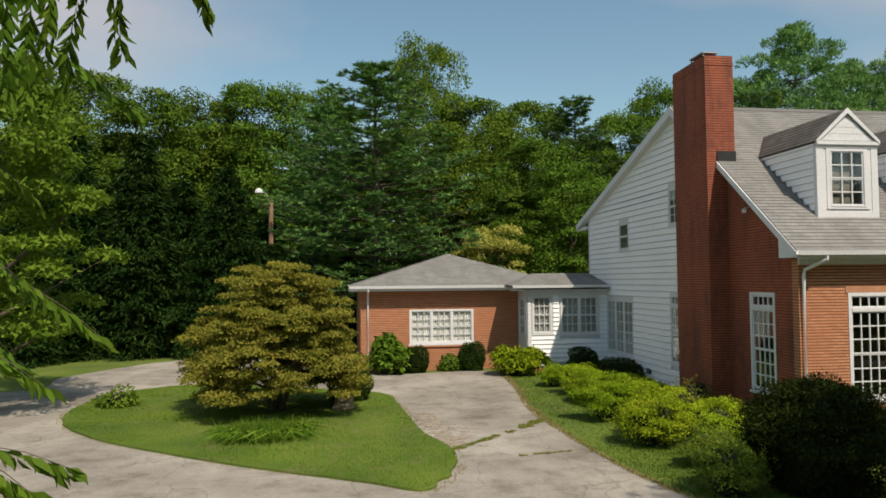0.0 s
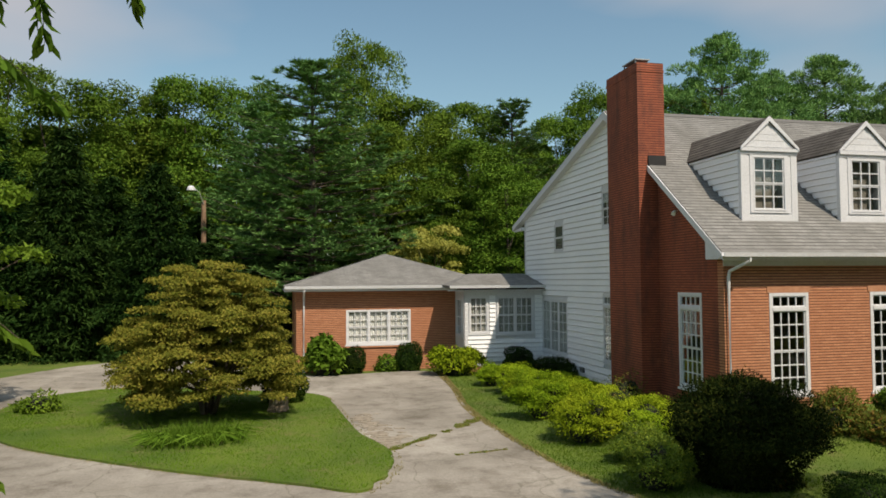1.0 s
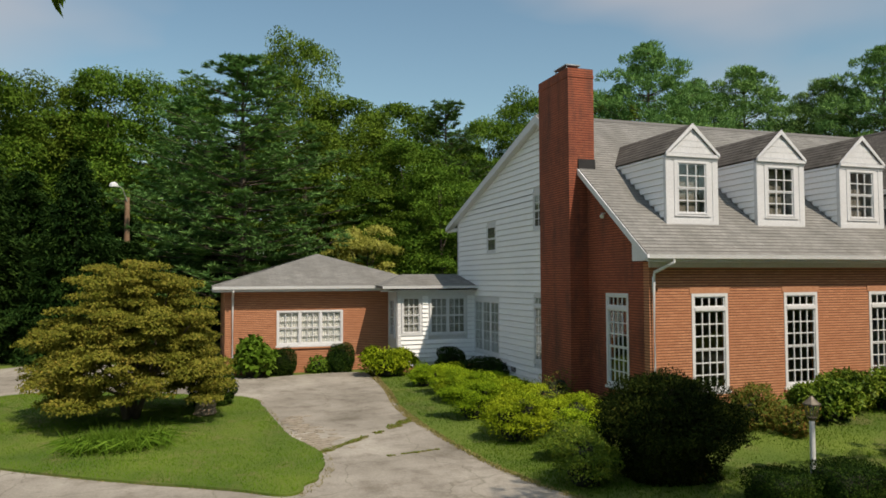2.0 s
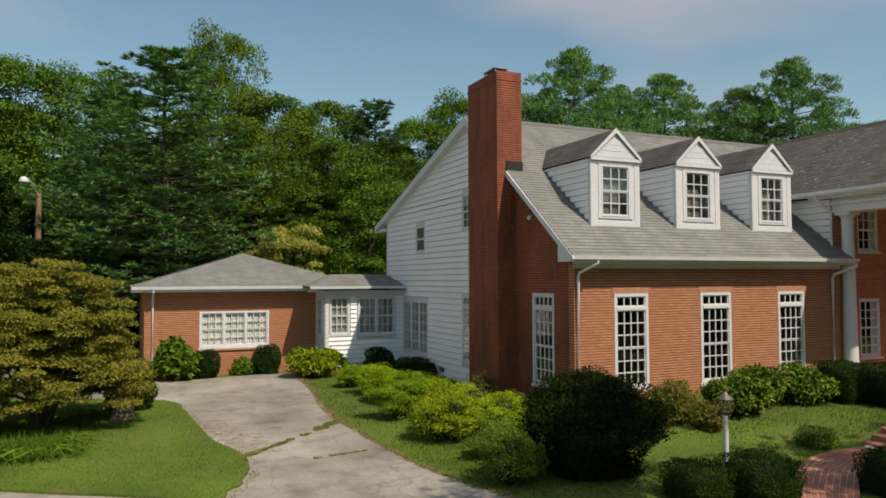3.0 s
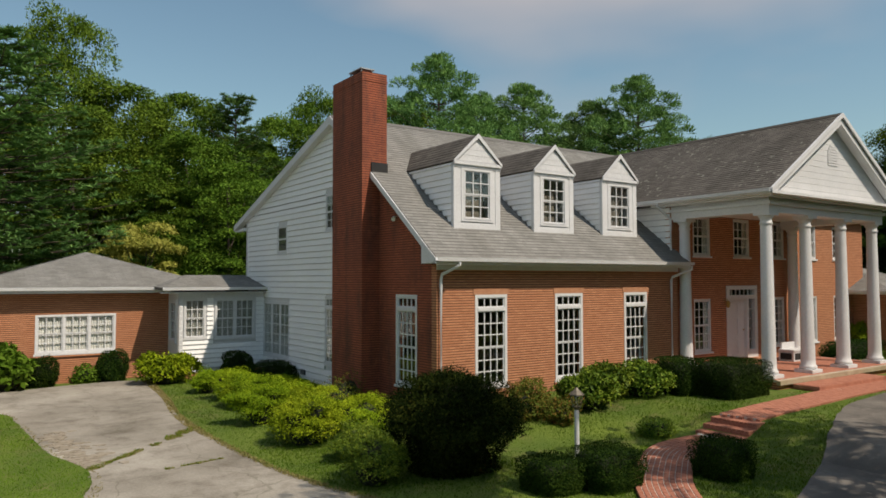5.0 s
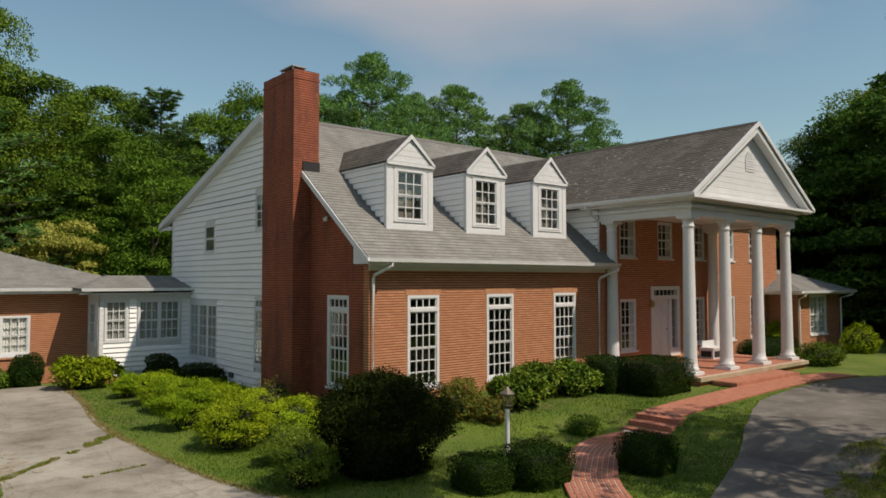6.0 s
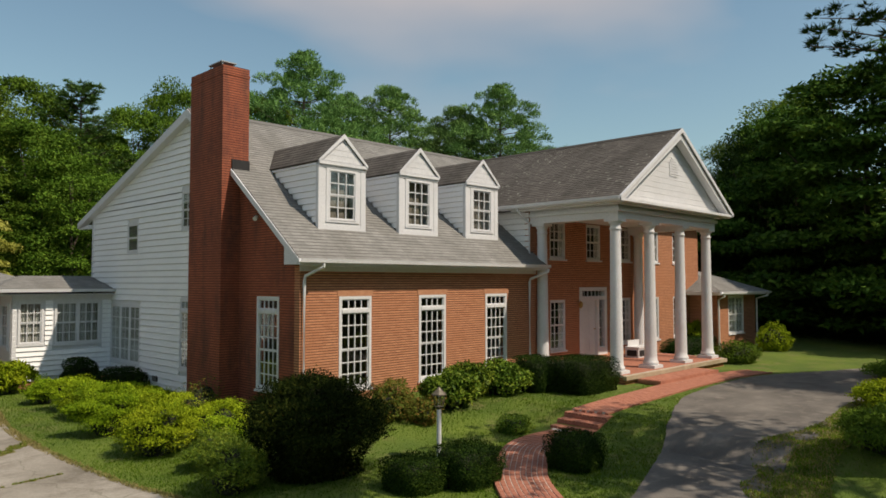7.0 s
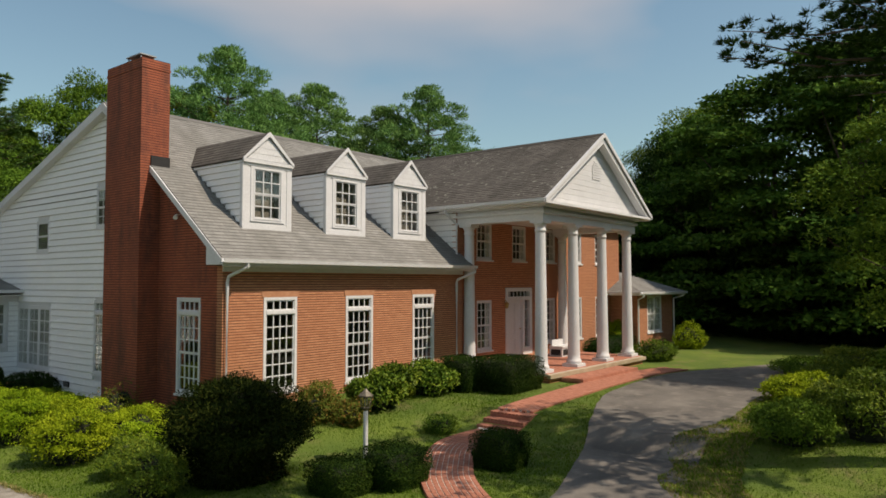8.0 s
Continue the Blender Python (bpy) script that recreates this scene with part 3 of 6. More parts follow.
sheet("driveway", drive_loop, 0.03, CONCRETE, "pale weathered concrete driveway with stains and cracks", "driveway")
EAST = [(8.2, 5.6), (10.4, 6.05), (12.6, 6.8), (14.8, 7.6), (17.6, 8.75), (20.0, 9.3), (24.4, 9.35), (28.8, 7.6), (34.0, 5.6), (39.0, 4.0), (38.0, 1.5), (33.0, 3.6), (27.4, 5.9), (21.2, 5.3), (17.5, 4.8), (14.6, 4.9), (12.6, 4.6), (10.0, 2.8), (7.6, 2.0)]
east_loop = smooth_loop(EAST)
sheet("asphalt_driveway", east_loop, 0.026, ASPHALT, "dark grey asphalt driveway in dappled shade", "driveway")
ISLAND = [(-7.0, 19.4), (-7.35, 21.2), (-7.1, 23.3), (-6.3, 24.6), (-4.6, 25.3), (-2.3, 24.4), (-0.4, 23.3), (1.2, 22.2), (1.55, 20.2), (1.8, 16.6), (2.2, 14.8), (2.15, 13.6), (1.75, 12.5), (1.2, 12.0), (0.4, 12.6), (-2.2, 14.3), (-4.9, 16.5), (-6.3, 18.1)]
island_loop = smooth_loop(ISLAND)
sheet("grass_island", island_loop, 0.075, LAWN, "oval island of green grass within the driveway", "lawn", ragged=0.12)
RIM = [(5.8, 26.5), (5.42, 22.5), (4.9, 18.8), (4.93, 15.0), (5.12, 12.4), (5.62, 10.2), (6.9, 7.35), (7.05, 7.42), (5.78, 10.32), (5.29, 12.4), (5.1, 15.0), (5.12, 18.7), (5.62, 22.5), (6.05, 26.4)]
VERGE = smooth_loop([(21.0, 5.5), (18.5, 5.35), (17.2, 5.25), (16.0, 5.3), (15.2, 5.45), (14.3, 5.6), (13.4, 5.15), (12.5, 5.1), (11.6, 4.5), (10.4, 3.7), (9.6, 2.3), (11.0, 2.4), (12.8, 3.7), (14.6, 4.1), (17.4, 4.1), (20.0, 4.3)])
# grass that has filled the cracks between slabs
def crack_strip(line, wide, seed):
    pts = smooth_loop(line, False, 10)
    left, right = [], []
    for k, p in enumerate(pts):
        d = (pts[min(k + 1, len(pts) - 1)] - pts[max(k - 1, 0)]).normalized()
        w = wide * max(0.12, 0.55 + 1.1 * noise.noise((k * 0.45 + seed, seed, 0))) * (0.3 if k in (0, len(pts) - 1) else 1)
        left.append(p + Vector((-d[1], d[0])) * w), right.append(p - Vector((-d[1], d[0])) * w * 0.8)
    return left + right[::-1]


cracks = [crack_strip([(2.2, 14.65), (3.0, 15.45), (3.5, 15.95)], 0.16, 1), crack_strip([(3.7, 16.1), (3.95, 16.35)], 0.13, 4), crack_strip([(4.1, 16.5), (4.6, 17.1), (5.05, 17.6)], 0.26, 2),
          crack_strip([(3.45, 14.0), (3.62, 14.02)], 0.09, 3), crack_strip([(3.75, 14.06), (4.1, 14.1), (4.6, 14.2)], 0.08, 5)]
for loop in cracks:
    sheet("crack_grass", loop, 0.034, DRY_GRASS, "strip of grass grown through a driveway joint", "grass", cell=0.3, ragged=0.05)

def broken_edge():
    """Crumbled plates of the drive's surface where it meets the island."""
    random.seed(61)
    bm = bmesh.new()
    for _ in range(150):
        f = random.random()
        y = 14.9 + 3.9 * f
        x = 2.12 - 0.3 * f + abs(random.gauss(0, 0.3)) + 0.05
        z, r, t = ground_z(x, y) + 0.036, random.uniform(0.04, 0.15), random.uniform(0, 6.28)
        ring = []
        for k in range(random.choice((4, 5, 6))):
            a = t + 6.283 * k / 5.2
            q = r * random.uniform(0.6, 1.1)
            ring.append((x + q * math.cos(a) * 1.3, y + q * math.sin(a) * 0.7, z + random.uniform(0.004, 0.014)))
        top = [bm.verts.new(p) for p in ring]
        low = [bm.verts.new((p[0], p[1], z - 0.012)) for p in ring]
        bm.faces.new(top)
        for k in range(len(top)):
            bm.faces.new((low[k], low[k - 1], top[k - 1], top[k]))
    bmesh.ops.recalc_face_normals(bm, faces=bm.faces)
    tagged(finish("broken_concrete", bm, CRUMBLE), "crumbled tan plates of broken concrete on the drive", "rubble", "", "stuff")


broken_edge()

# ---- main house: dormered brick wing ----
house = thing("house", "red brick and white clapboard house with grey shingle roof", "house")
EAVE_Y, EAVE_Z, RIDGE_Y, RIDGE_Z, BACK_Y, BACK_Z = 14.42, 3.67, 20.42, 8.30, 29.4, 5.36
PITCH = (RIDGE_Z - EAVE_Z) / (RIDGE_Y - EAVE_Y)
BACK = (RIDGE_Z - BACK_Z) / (BACK_Y - RIDGE_Y)


def roof_z(y):
    return EAVE_Z + PITCH * (y - EAVE_Y) if y < RIDGE_Y else RIDGE_Z - BACK * (y - RIDGE_Y)


front_holes = [(11.32, 12.39, 0.31, 2.73), (14.15, 15.24, 0.31, 2.73), (17.02, 18.07, 0.31, 2.73)]
bm = bmesh.new()
wall(bm, "x", 10.12, 19.6, 14.82, 15.05, -0.6, 3.5, front_holes)
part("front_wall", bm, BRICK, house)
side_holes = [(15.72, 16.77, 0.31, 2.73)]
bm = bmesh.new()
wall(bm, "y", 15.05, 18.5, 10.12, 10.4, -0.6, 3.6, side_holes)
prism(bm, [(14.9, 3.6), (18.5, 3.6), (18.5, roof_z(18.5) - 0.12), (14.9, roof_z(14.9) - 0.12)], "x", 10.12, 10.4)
# The shaded end wall takes the darker brick copy, not the front wall's.
part("side_wall", bm, SHADE_BRICK, house, "red brick end wall beside the chimney")
gable_holes = [(24.02, 26.53, 0.32, 2.36), (20.1, 21.14, 0.45, 2.61), (24.28, 25.17, 4.1, 5.12), (20.1, 21.12, 4.71, 5.9)]
bm = bmesh.new()
wall(bm, "y", 18.5, 28.42, 10.12, 10.35, -0.35, 5.5, gable_holes)
prism(bm, [(18.5, 5.5), (28.42, 5.5), (28.42, roof_z(28.42) - 0.12), (RIDGE_Y, RIDGE_Z - 0.12), (18.5, roof_z(18.5) - 0.12)], "x", 10.12, 10.35)
gable_wall = part("gable_wall", bm, WHITE, house, "white clapboard gable wall")


def gable_span(z):
    lo, hi = 19.5, 28.4
    if z > 5.3:
        hi = min(hi, RIDGE_Y + (RIDGE_Z - 0.14 - z) / BACK)
    return lo, hi


clapboards(gable_wall, "y", 19.5, 28.4, 10.12, -1, -0.33, 8.05, gable_holes, 0.2, gable_span)
part("corner_board", boxes((10.07, 28.3, -0.33, 10.118, 28.44, 5.55)), WHITE, house)
bm = boxes((10.135, 18.5, -0.9, 10.35, 28.4, -0.35))
part("foundation", bm, BRICK, house, "low brick foundation under white siding")
bm = bmesh.new()
wall(bm, "y", 15.3, 28.42, 19.6, 19.8, -0.5, 5.55)
west_upper = part("upper_side_wall", bm, WHITE, house, "white clapboard wall above the lower roof")
clapboards(west_upper, "y", 15.06, 18.4, 19.6, -1, 3.9, 5.5, (), 0.2)
bm = bmesh.new()
wall(bm, "x", 10.36, 32.4, 28.42, 28.2, -0.6, 5.4)
part("back_wall", bm, WHITE, house)

# roofs
roof_plane("front_roof", (9.83, EAVE_Y, EAVE_Z), (19.72, EAVE_Y, EAVE_Z), (19.72, RIDGE_Y, RIDGE_Z), (9.88, RIDGE_Y, RIDGE_Z), SHINGLE, house, "weathered grey asphalt shingle roof")
mid_y = 16.6
roof_plane("front_roof", (19.72, mid_y, roof_z(mid_y)), (23.2, mid_y, roof_z(mid_y)), (23.2, RIDGE_Y, RIDGE_Z), (19.72, RIDGE_Y, RIDGE_Z), SHINGLE, house)
roof_plane("back_roof", (23.2, BACK_Y, BACK_Z), (9.9, BACK_Y, BACK_Z), (9.9, RIDGE_Y, RIDGE_Z), (23.2, RIDGE_Y, RIDGE_Z), SHINGLE, house)
bm = bmesh.new()
prism(bm, [(RIDGE_Y - 0.16, RIDGE_Z - 0.10), (RIDGE_Y, RIDGE_Z + 0.03), (RIDGE_Y + 0.16, RIDGE_Z - 0.035)], "x", 9.9, 23.0)
part("ridge_cap", bm, SHINGLE, house)
# rake boards and boxed eave ends
bm = bmesh.new()
prism(bm, [(EAVE_Y, EAVE_Z - 0.02), (17.69, roof_z(17.69) - 0.02), (17.69, roof_z(17.69) - 0.185), (EAVE_Y + 0.1, EAVE_Z - 0.13)], "x", 9.81, 9.86)
prism(bm, [(RIDGE_Y, RIDGE_Z - 0.0), (BACK_Y, BACK_Z - 0.0), (BACK_Y, BACK_Z - 0.2), (RIDGE_Y, RIDGE_Z - 0.26)], "x", 9.86, 9.92)
prism(bm, [(19.56, roof_z(19.56)), (RIDGE_Y, RIDGE_Z), (RIDGE_Y, RIDGE_Z - 0.26), (19.56, roof_z(19.56) - 0.26)], "x", 9.86, 9.92)
part("rake_board", bm, WHITE, house)
bm = bmesh.new()
prism(bm, [(RIDGE_Y, RIDGE_Z - 0.2), (BACK_Y, BACK_Z - 0.16), (BACK_Y, BACK_Z - 0.2), (RIDGE_Y, RIDGE_Z - 0.24)], "x", 9.92, 10.11)
prism(bm, [(28.42, BACK_Z - 0.24), (BACK_Y, BACK_Z - 0.24), (BACK_Y, BACK_Z - 0.2), (28.42, BACK_Z - 0.1)], "x", 9.92, 10.11)
prism(bm, [(EAVE_Y + 0.1, EAVE_Z - 0.12), (17.69, roof_z(17.69) - 0.15), (17.69, roof_z(17.69) - 0.18), (EAVE_Y + 0.1, EAVE_Z - 0.15)], "x", 9.86, 10.11)
part("rake_soffit", bm, WHITE, house)
bm = bmesh.new()
prism(bm, [(14.44, 3.53), (15.08, 3.53), (15.08, roof_z(15.08) - 0.1), (14.44, 3.64)], "x", 9.83, 10.11)
part("eave_return", bm, WHITE, house, "white boxed eave return")
part("soffit", boxes((10.11, EAVE_Y + 0.02, 3.49, 19.7, 14.82, 3.53), (10.11, 14.775, 3.37, 19.6, 14.817, 3.49)), WHITE, house)
part("fascia", boxes((9.83, EAVE_Y - 0.01, 3.5, 19.72, EAVE_Y + 0.02, 3.65)), WHITE, house)
gutter(house, "x", 9.8, 19.8, EAVE_Y - 0.01, 3.675, -1)
downspout(house, [(10.5, 14.35, 3.58), (10.5, 14.35, 3.48), (10.2, 14.7, 3.25), (10.2, 14.745, 3.1), (10.2, 14.745, 0.1), (10.2, 14.57, -0.02)])
downspout(house, [(19.7, 14.33, 3.55), (19.7, 14.33, 3.45), (19.2, 14.7, 3.2), (19.2, 14.745, 3.1), (19.2, 14.745, 0.1), (19.2, 14.57, 0.0)])

for a, b, z0, z1 in front_holes:
    window(house, "x", -1, a, b, 14.82, z0, z1, 4, (3, 3), casing=0.08, transom=0.26, recess=0.03, curtain=0.0, label="tall white sash window with transom light")
    part("lintel", boxes((a - 0.06, 14.805, z1 + 0.004, b + 0.06, 14.9, z1 + 0.15)), LINTEL, house, "soldier course brick lintel")
    part("brick_sill", boxes((a - 0.06, 14.76, z0 - 0.135, b + 0.06, 14.9, z0 - 0.065)), BRICK, house)
for a, b, z0, z1 in side_holes:
    window(house, "y", -1, a, b, 10.12, z0, z1, 4, (3, 3), casing=0.08, transom=0.26, recess=0.03, label="tall white sash window with transom light")
# The grey sheer stands in for sky reflected in these panes.
window(house, "y", -1, 24.02, 26.53, 10.12, 0.32, 2.36, 2, (5,), units=3, recess=-0.02, curtain=1.0, stile=0.05, slim=0.3, cloth=SHEER, label="triple white casement window")
window(house, "y", -1, 20.1, 21.14, 10.12, 0.45, 2.61, 4, (3, 3), transom=0.26, recess=-0.02, slim=0.4, curtain=1.0, cloth=SHEER)
window(house, "y", -1, 24.28, 25.17, 10.12, 4.1, 5.12, 1, (1, 1), casing=0.07, recess=-0.03, curtain=1.0, slim=0.3, cloth=PANE_BACKING, label="small sash window in white clapboard")
window(house, "y", -1, 20.1, 21.12, 10.12, 4.71, 5.9, 3, (2, 2), recess=-0.02, slim=0.4, curtain=1.0, cloth=PANE_BACKING)

# chimney: broad brick stack on the end wall
CX0, CX1, CY0, CY1, CZ = 9.56, 10.36, 17.7, 19.55, 9.02
bm = boxes((CX0, CY0, -0.7, CX1, CY1, CZ - 0.26), (CX0 - 0.012, CY0 - 0.012, CZ - 0.26, CX1 + 0.012, CY1 + 0.012, CZ - 0.19), (CX0, CY0, CZ - 0.19, CX1, CY1, CZ))
chimney = part("chimney", bm, SHADE_BRICK, house, "tall red brick chimney stack with corbelled cap")
bm = bmesh.new()
prism(bm, [(17.66, roof_z(17.66) - 0.05), (17.66, roof_z(17.66) + 0.28), (17.697, roof_z(17.66) + 0.28), (17.697, roof_z(17.66) - 0.05)], "x", 9.84, 10.37)
part("flashing", bm, DARK_METAL, chimney, "black chimney flashing")
bm = bmesh.new()
box(bm, 9.64, 17.95, CZ + 0.15, 10.1, 18.7, CZ + 0.18)
for x, y in ((9.69, 18.0), (10.05, 18.0), (9.69, 18.65), (10.05, 18.65)):
    box(bm, x - 0.015, y - 0.015, CZ, x + 0.015, y + 0.015, CZ + 0.15)
part("flue_cover", bm, METAL, chimney, "flat metal rain cap on legs")


def dormer(cx):
    """A gabled dormer on the front slope: window front with corner boards, cheeks of lapped boards, small pediment."""
    w, y, z0, ze, zp = 0.75, 15.5, 4.45, 6.2, 7.10
    half, tip, front = 0.455, 0.815, y - 0.075
    hole = (cx - half, cx + half, 4.76, 6.11)
    body = bmesh.new()
    wall(body, "x", cx - w, cx + w, y, y + 0.12, z0, ze, [hole])
    zc = ze + 0.105
    yb = EAVE_Y + (zc - EAVE_Z) / PITCH
    for s in (-1, 1):
        prism(body, [(y + 0.12, z0), (y + 0.12, zc), (yb, zc)], "x", cx + s * w, cx + s * (w - 0.1))
    prism(body, [(cx - w, ze), (cx + w, ze), (cx + w, ze + 0.1), (cx, zp - 0.1), (cx - w, ze + 0.1)], "y", y - 0.02, y + 0.1)
    d = part("dormer", body, WHITE, house, "white gabled dormer with dark shingle roof")
    z = z0 + 0.05
    while z < zc - 0.02:
        hi = min(z + 0.17, zc)
        back = EAVE_Y + (z - EAVE_Z) / PITCH
        if back > y + 0.1:
            for s in (-1, 1):
                bb = bmesh.new()
                o = cx + s * (w + 0.003)
                prism(bb, [(o, z + 0.014), (o + s * 0.05, z + 0.014), (o + s * 0.012, hi), (o, hi)], "y", y + 0.10, back + 0.1)
                part("siding_board", bb, SHADE_SIDING, d)
        z += 0.17
    z = ze + 0.14
    slope = (zp - 0.02 - ze - 0.12) / tip
    while z < zp - 0.3:
        lo, up = (zp - 0.11 - z) / slope, (zp - 0.11 - z - 0.15) / slope
        bb = bmesh.new()
        prism(bb, [(cx - lo, z), (cx + lo, z), (cx + up, z + 0.15), (cx - up, z + 0.15)], "y", y - 0.036, y - 0.022)
        part("siding_board", bb, WHITE, d)
        z += 0.158
    # corner boards, casing, apron and cornice
    for s in (-1, 1):
        near, far = sorted((cx + s * (w - 0.12), cx + s * (w + 0.05)))
        edge = sorted((cx + s * (w + 0.002), cx + s * (w + 0.05)))
        part("corner_board", boxes((near, y - 0.014, z0, far, y - 0.002, ze), (edge[0], y - 0.002, z0, edge[1], y + 0.1, ze)), WHITE, d)
        side = sorted((cx + s * half, cx + s * (half + 0.09)))
        part("casing", boxes((side[0], y - 0.018, hole[2] - 0.02, side[1], y - 0.002, hole[3] + 0.05)), WHITE, d)
    part("casing", boxes((hole[0], y - 0.018, hole[3], hole[1], y - 0.002, hole[3] + 0.05)), WHITE, d)
    part("apron", boxes((cx - w + 0.12, y - 0.012, z0, cx + w - 0.12, y - 0.002, z0 + 0.17)), WHITE, d)
    part("sill", boxes((hole[0] - 0.1, y - 0.03, hole[2] - 0.06, hole[1] + 0.1, y - 0.002, hole[2] - 0.022)), WHITE, d)
    part("cornice", boxes((cx - tip, front, ze + 0.03, cx + tip, y - 0.022, ze + 0.115), (cx - w - 0.055, y - 0.03, ze - 0.04, cx + w + 0.055, y - 0.002, ze + 0.03)), WHITE, d)
    window(d, "x", -1, hole[0], hole[1], y, hole[2], hole[3], 3, (2, 2), casing=0.03, recess=0.02, sill=False)
    ez = ze + 0.115
    ye, yp = EAVE_Y + (ez - EAVE_Z) / PITCH, EAVE_Y + (zp - EAVE_Z) / PITCH
    roof_plane("dormer_roof", (cx - tip, ye + 0.1, ez), (cx - tip, front + 0.02, ez), (cx, front + 0.02, zp), (cx, yp + 0.1, zp), SHINGLE_DARK, d, "dark brown shingles", 0.13, 0.05)
    roof_plane("dormer_roof", (cx + tip, front + 0.02, ez), (cx + tip, ye + 0.1, ez), (cx, yp + 0.1, zp), (cx, front + 0.02, zp), SHINGLE_DARK, d, "dark brown shingles", 0.13, 0.05)
    bb = bmesh.new()
    for s in (-1, 1):
        prism(bb, [(cx + s * (tip + 0.01), ez - 0.06), (cx, zp - 0.11), (cx, zp + 0.016), (cx + s * (tip + 0.01), ez + 0.02)], "y", front - 0.015, front + 0.018)
    part("rake_trim", bb, WHITE, d)
    # Added panel: its brown stands in for the panes' reflection and dim room.
    part("window_blind", boxes((hole[0], y + 0.3, hole[2], hole[1], y + 0.32, hole[3])), PANE_BACKING, d, "brown panel added behind the glass to tone the panes")


for cx in (11.93, 14.79, 17.65):
    dormer(cx)

# ---- main block behind the portico ----
MY = 15.0
low_w, up_w = [(20.7, 21.64), (25.3, 26.24), (27.66, 28.6), (29.9, 30.84)], [(20.7, 21.66), (23.02, 24.0), (25.3, 26.28), (27.64, 28.6), (29.9, 30.84)]
door_hole = (22.52, 24.38, 0.28, 2.87)
holes = [(a, b, 0.66, 2.46) for a, b in low_w] + [(a, b, 3.92, 5.27) for a, b in up_w] + [door_hole]
bm = bmesh.new()
wall(bm, "x", 19.6, 32.4, MY, MY + 0.25, -0.5, 5.6, holes)
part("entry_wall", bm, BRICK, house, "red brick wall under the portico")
bm = bmesh.new()
wall(bm, "y", MY + 0.25, 28.42, 32.4, 32.2, -0.5, 5.6)
part("east_wall", bm, BRICK, house)
for a, b in low_w:
    window(house, "x", -1, a, b, MY, 0.66, 2.46, 3, (3, 3), recess=0.06, curtain=0.35)
for a, b in up_w:
    window(house, "x", -1, a, b, MY, 3.92, 5.27, 3, (2, 2), recess=0.06, curtain=0.35)
roof_plane("east_roof", (23.2, 14.6, 5.7), (32.8, 14.6, 5.7), (32.8, RIDGE_Y, 8.2), (23.2, RIDGE_Y, 8.2), SHINGLE_DARK, house)
roof_plane("east_roof", (32.8, 28.6, 4.9), (23.2, 28.6, 4.9), (23.2, RIDGE_Y, 8.2), (32.8, RIDGE_Y, 8.2), SHINGLE_DARK, house)
bm = bmesh.new()
prism(bm, [(15.0, 5.6), (28.1, 4.95), (RIDGE_Y, 8.1)], "x", 32.2, 32.4)
part("east_gable", bm, WHITE, house)

# front door with transom and sidelight
door = part("front_door", boxes((22.78, MY + 0.10, 0.33, 23.72, MY + 0.15, 2.42)), WHITE, house, "white panelled front door")
for z0, z1 in ((0.5, 0.95), (1.15, 1.75), (1.9, 2.28)):
    for x0, x1 in ((22.88, 23.19), (23.31, 23.62)):
        part("panel", boxes((x0, MY + 0.085, z0, x1, MY + 0.099, z1)), WHITE, door)
bm = bmesh.new()
tube(bm, [(23.64, MY + 0.1, 1.32), (23.64, MY + 0.04, 1.32)], [0.02, 0.032])
part("door_knob", bm, BRASS, door)
bm = bmesh.new()
wall(bm, "x", 22.52, 24.38, MY - 0.03, MY + 0.16, 0.28, 2.9, [(22.78, 23.72, 0.28, 2.42), (23.84, 24.22, 0.62, 2.42), (22.7, 24.22, 2.56, 2.76)])
surround = part("door_surround", bm, WHITE, house, "white door casing with transom and sidelight")
bm = bmesh.new()
for k in range(1, 6):
    box(bm, 22.7 + 0.253 * k - 0.015, MY + 0.06, 2.56, 22.7 + 0.253 * k + 0.015, MY + 0.1, 2.76)
for k in range(1, 5):
    box(bm, 23.84, MY + 0.06, 0.62 + 0.36 * k - 0.015, 24.22, MY + 0.1, 0.62 + 0.36 * k + 0.015)
part("muntin", bm, WHITE, surround)
p = part("pane", boxes((22.7, MY + 0.08, 2.56, 24.22, MY + 0.084, 2.76)), GLASS, surround)
p.visible_shadow = False
p = part("pane", boxes((23.84, MY + 0.08, 0.62, 24.22, MY + 0.084, 2.42)), GLASS, surround)
p.visible_shadow = False
part("threshold", boxes((22.6, MY - 0.12, 0.28, 24.3, MY + 0.2, 0.33)), LINTEL, house)

# dark panels put behind the glass so that the rooms look unlit
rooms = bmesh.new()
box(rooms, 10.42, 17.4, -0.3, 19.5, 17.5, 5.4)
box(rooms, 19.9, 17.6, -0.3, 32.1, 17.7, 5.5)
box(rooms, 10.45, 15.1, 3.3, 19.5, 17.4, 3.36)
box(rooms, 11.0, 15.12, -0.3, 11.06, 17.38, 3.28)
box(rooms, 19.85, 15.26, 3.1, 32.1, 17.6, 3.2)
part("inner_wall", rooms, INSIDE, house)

# ---- portico ----
portico = thing("portico", "white two-storey portico with columns and pediment", "porch")
FLOOR, COLX, COLY = 0.26, (19.83, 21.98, 24.16, 26.3), 11.85
bm = boxes((19.6, 11.42, -0.3, 26.7, MY, FLOOR - 0.075), (20.2, 10.62, -0.3, 24.2, 11.42, 0.0))
part("porch_base", bm, BRICK, portico)
part("edging", boxes((19.5, 11.32, FLOOR - 0.15, 26.8, 11.44, FLOOR - 0.03)), TAN_STONE, portico, "tan stone porch edge")
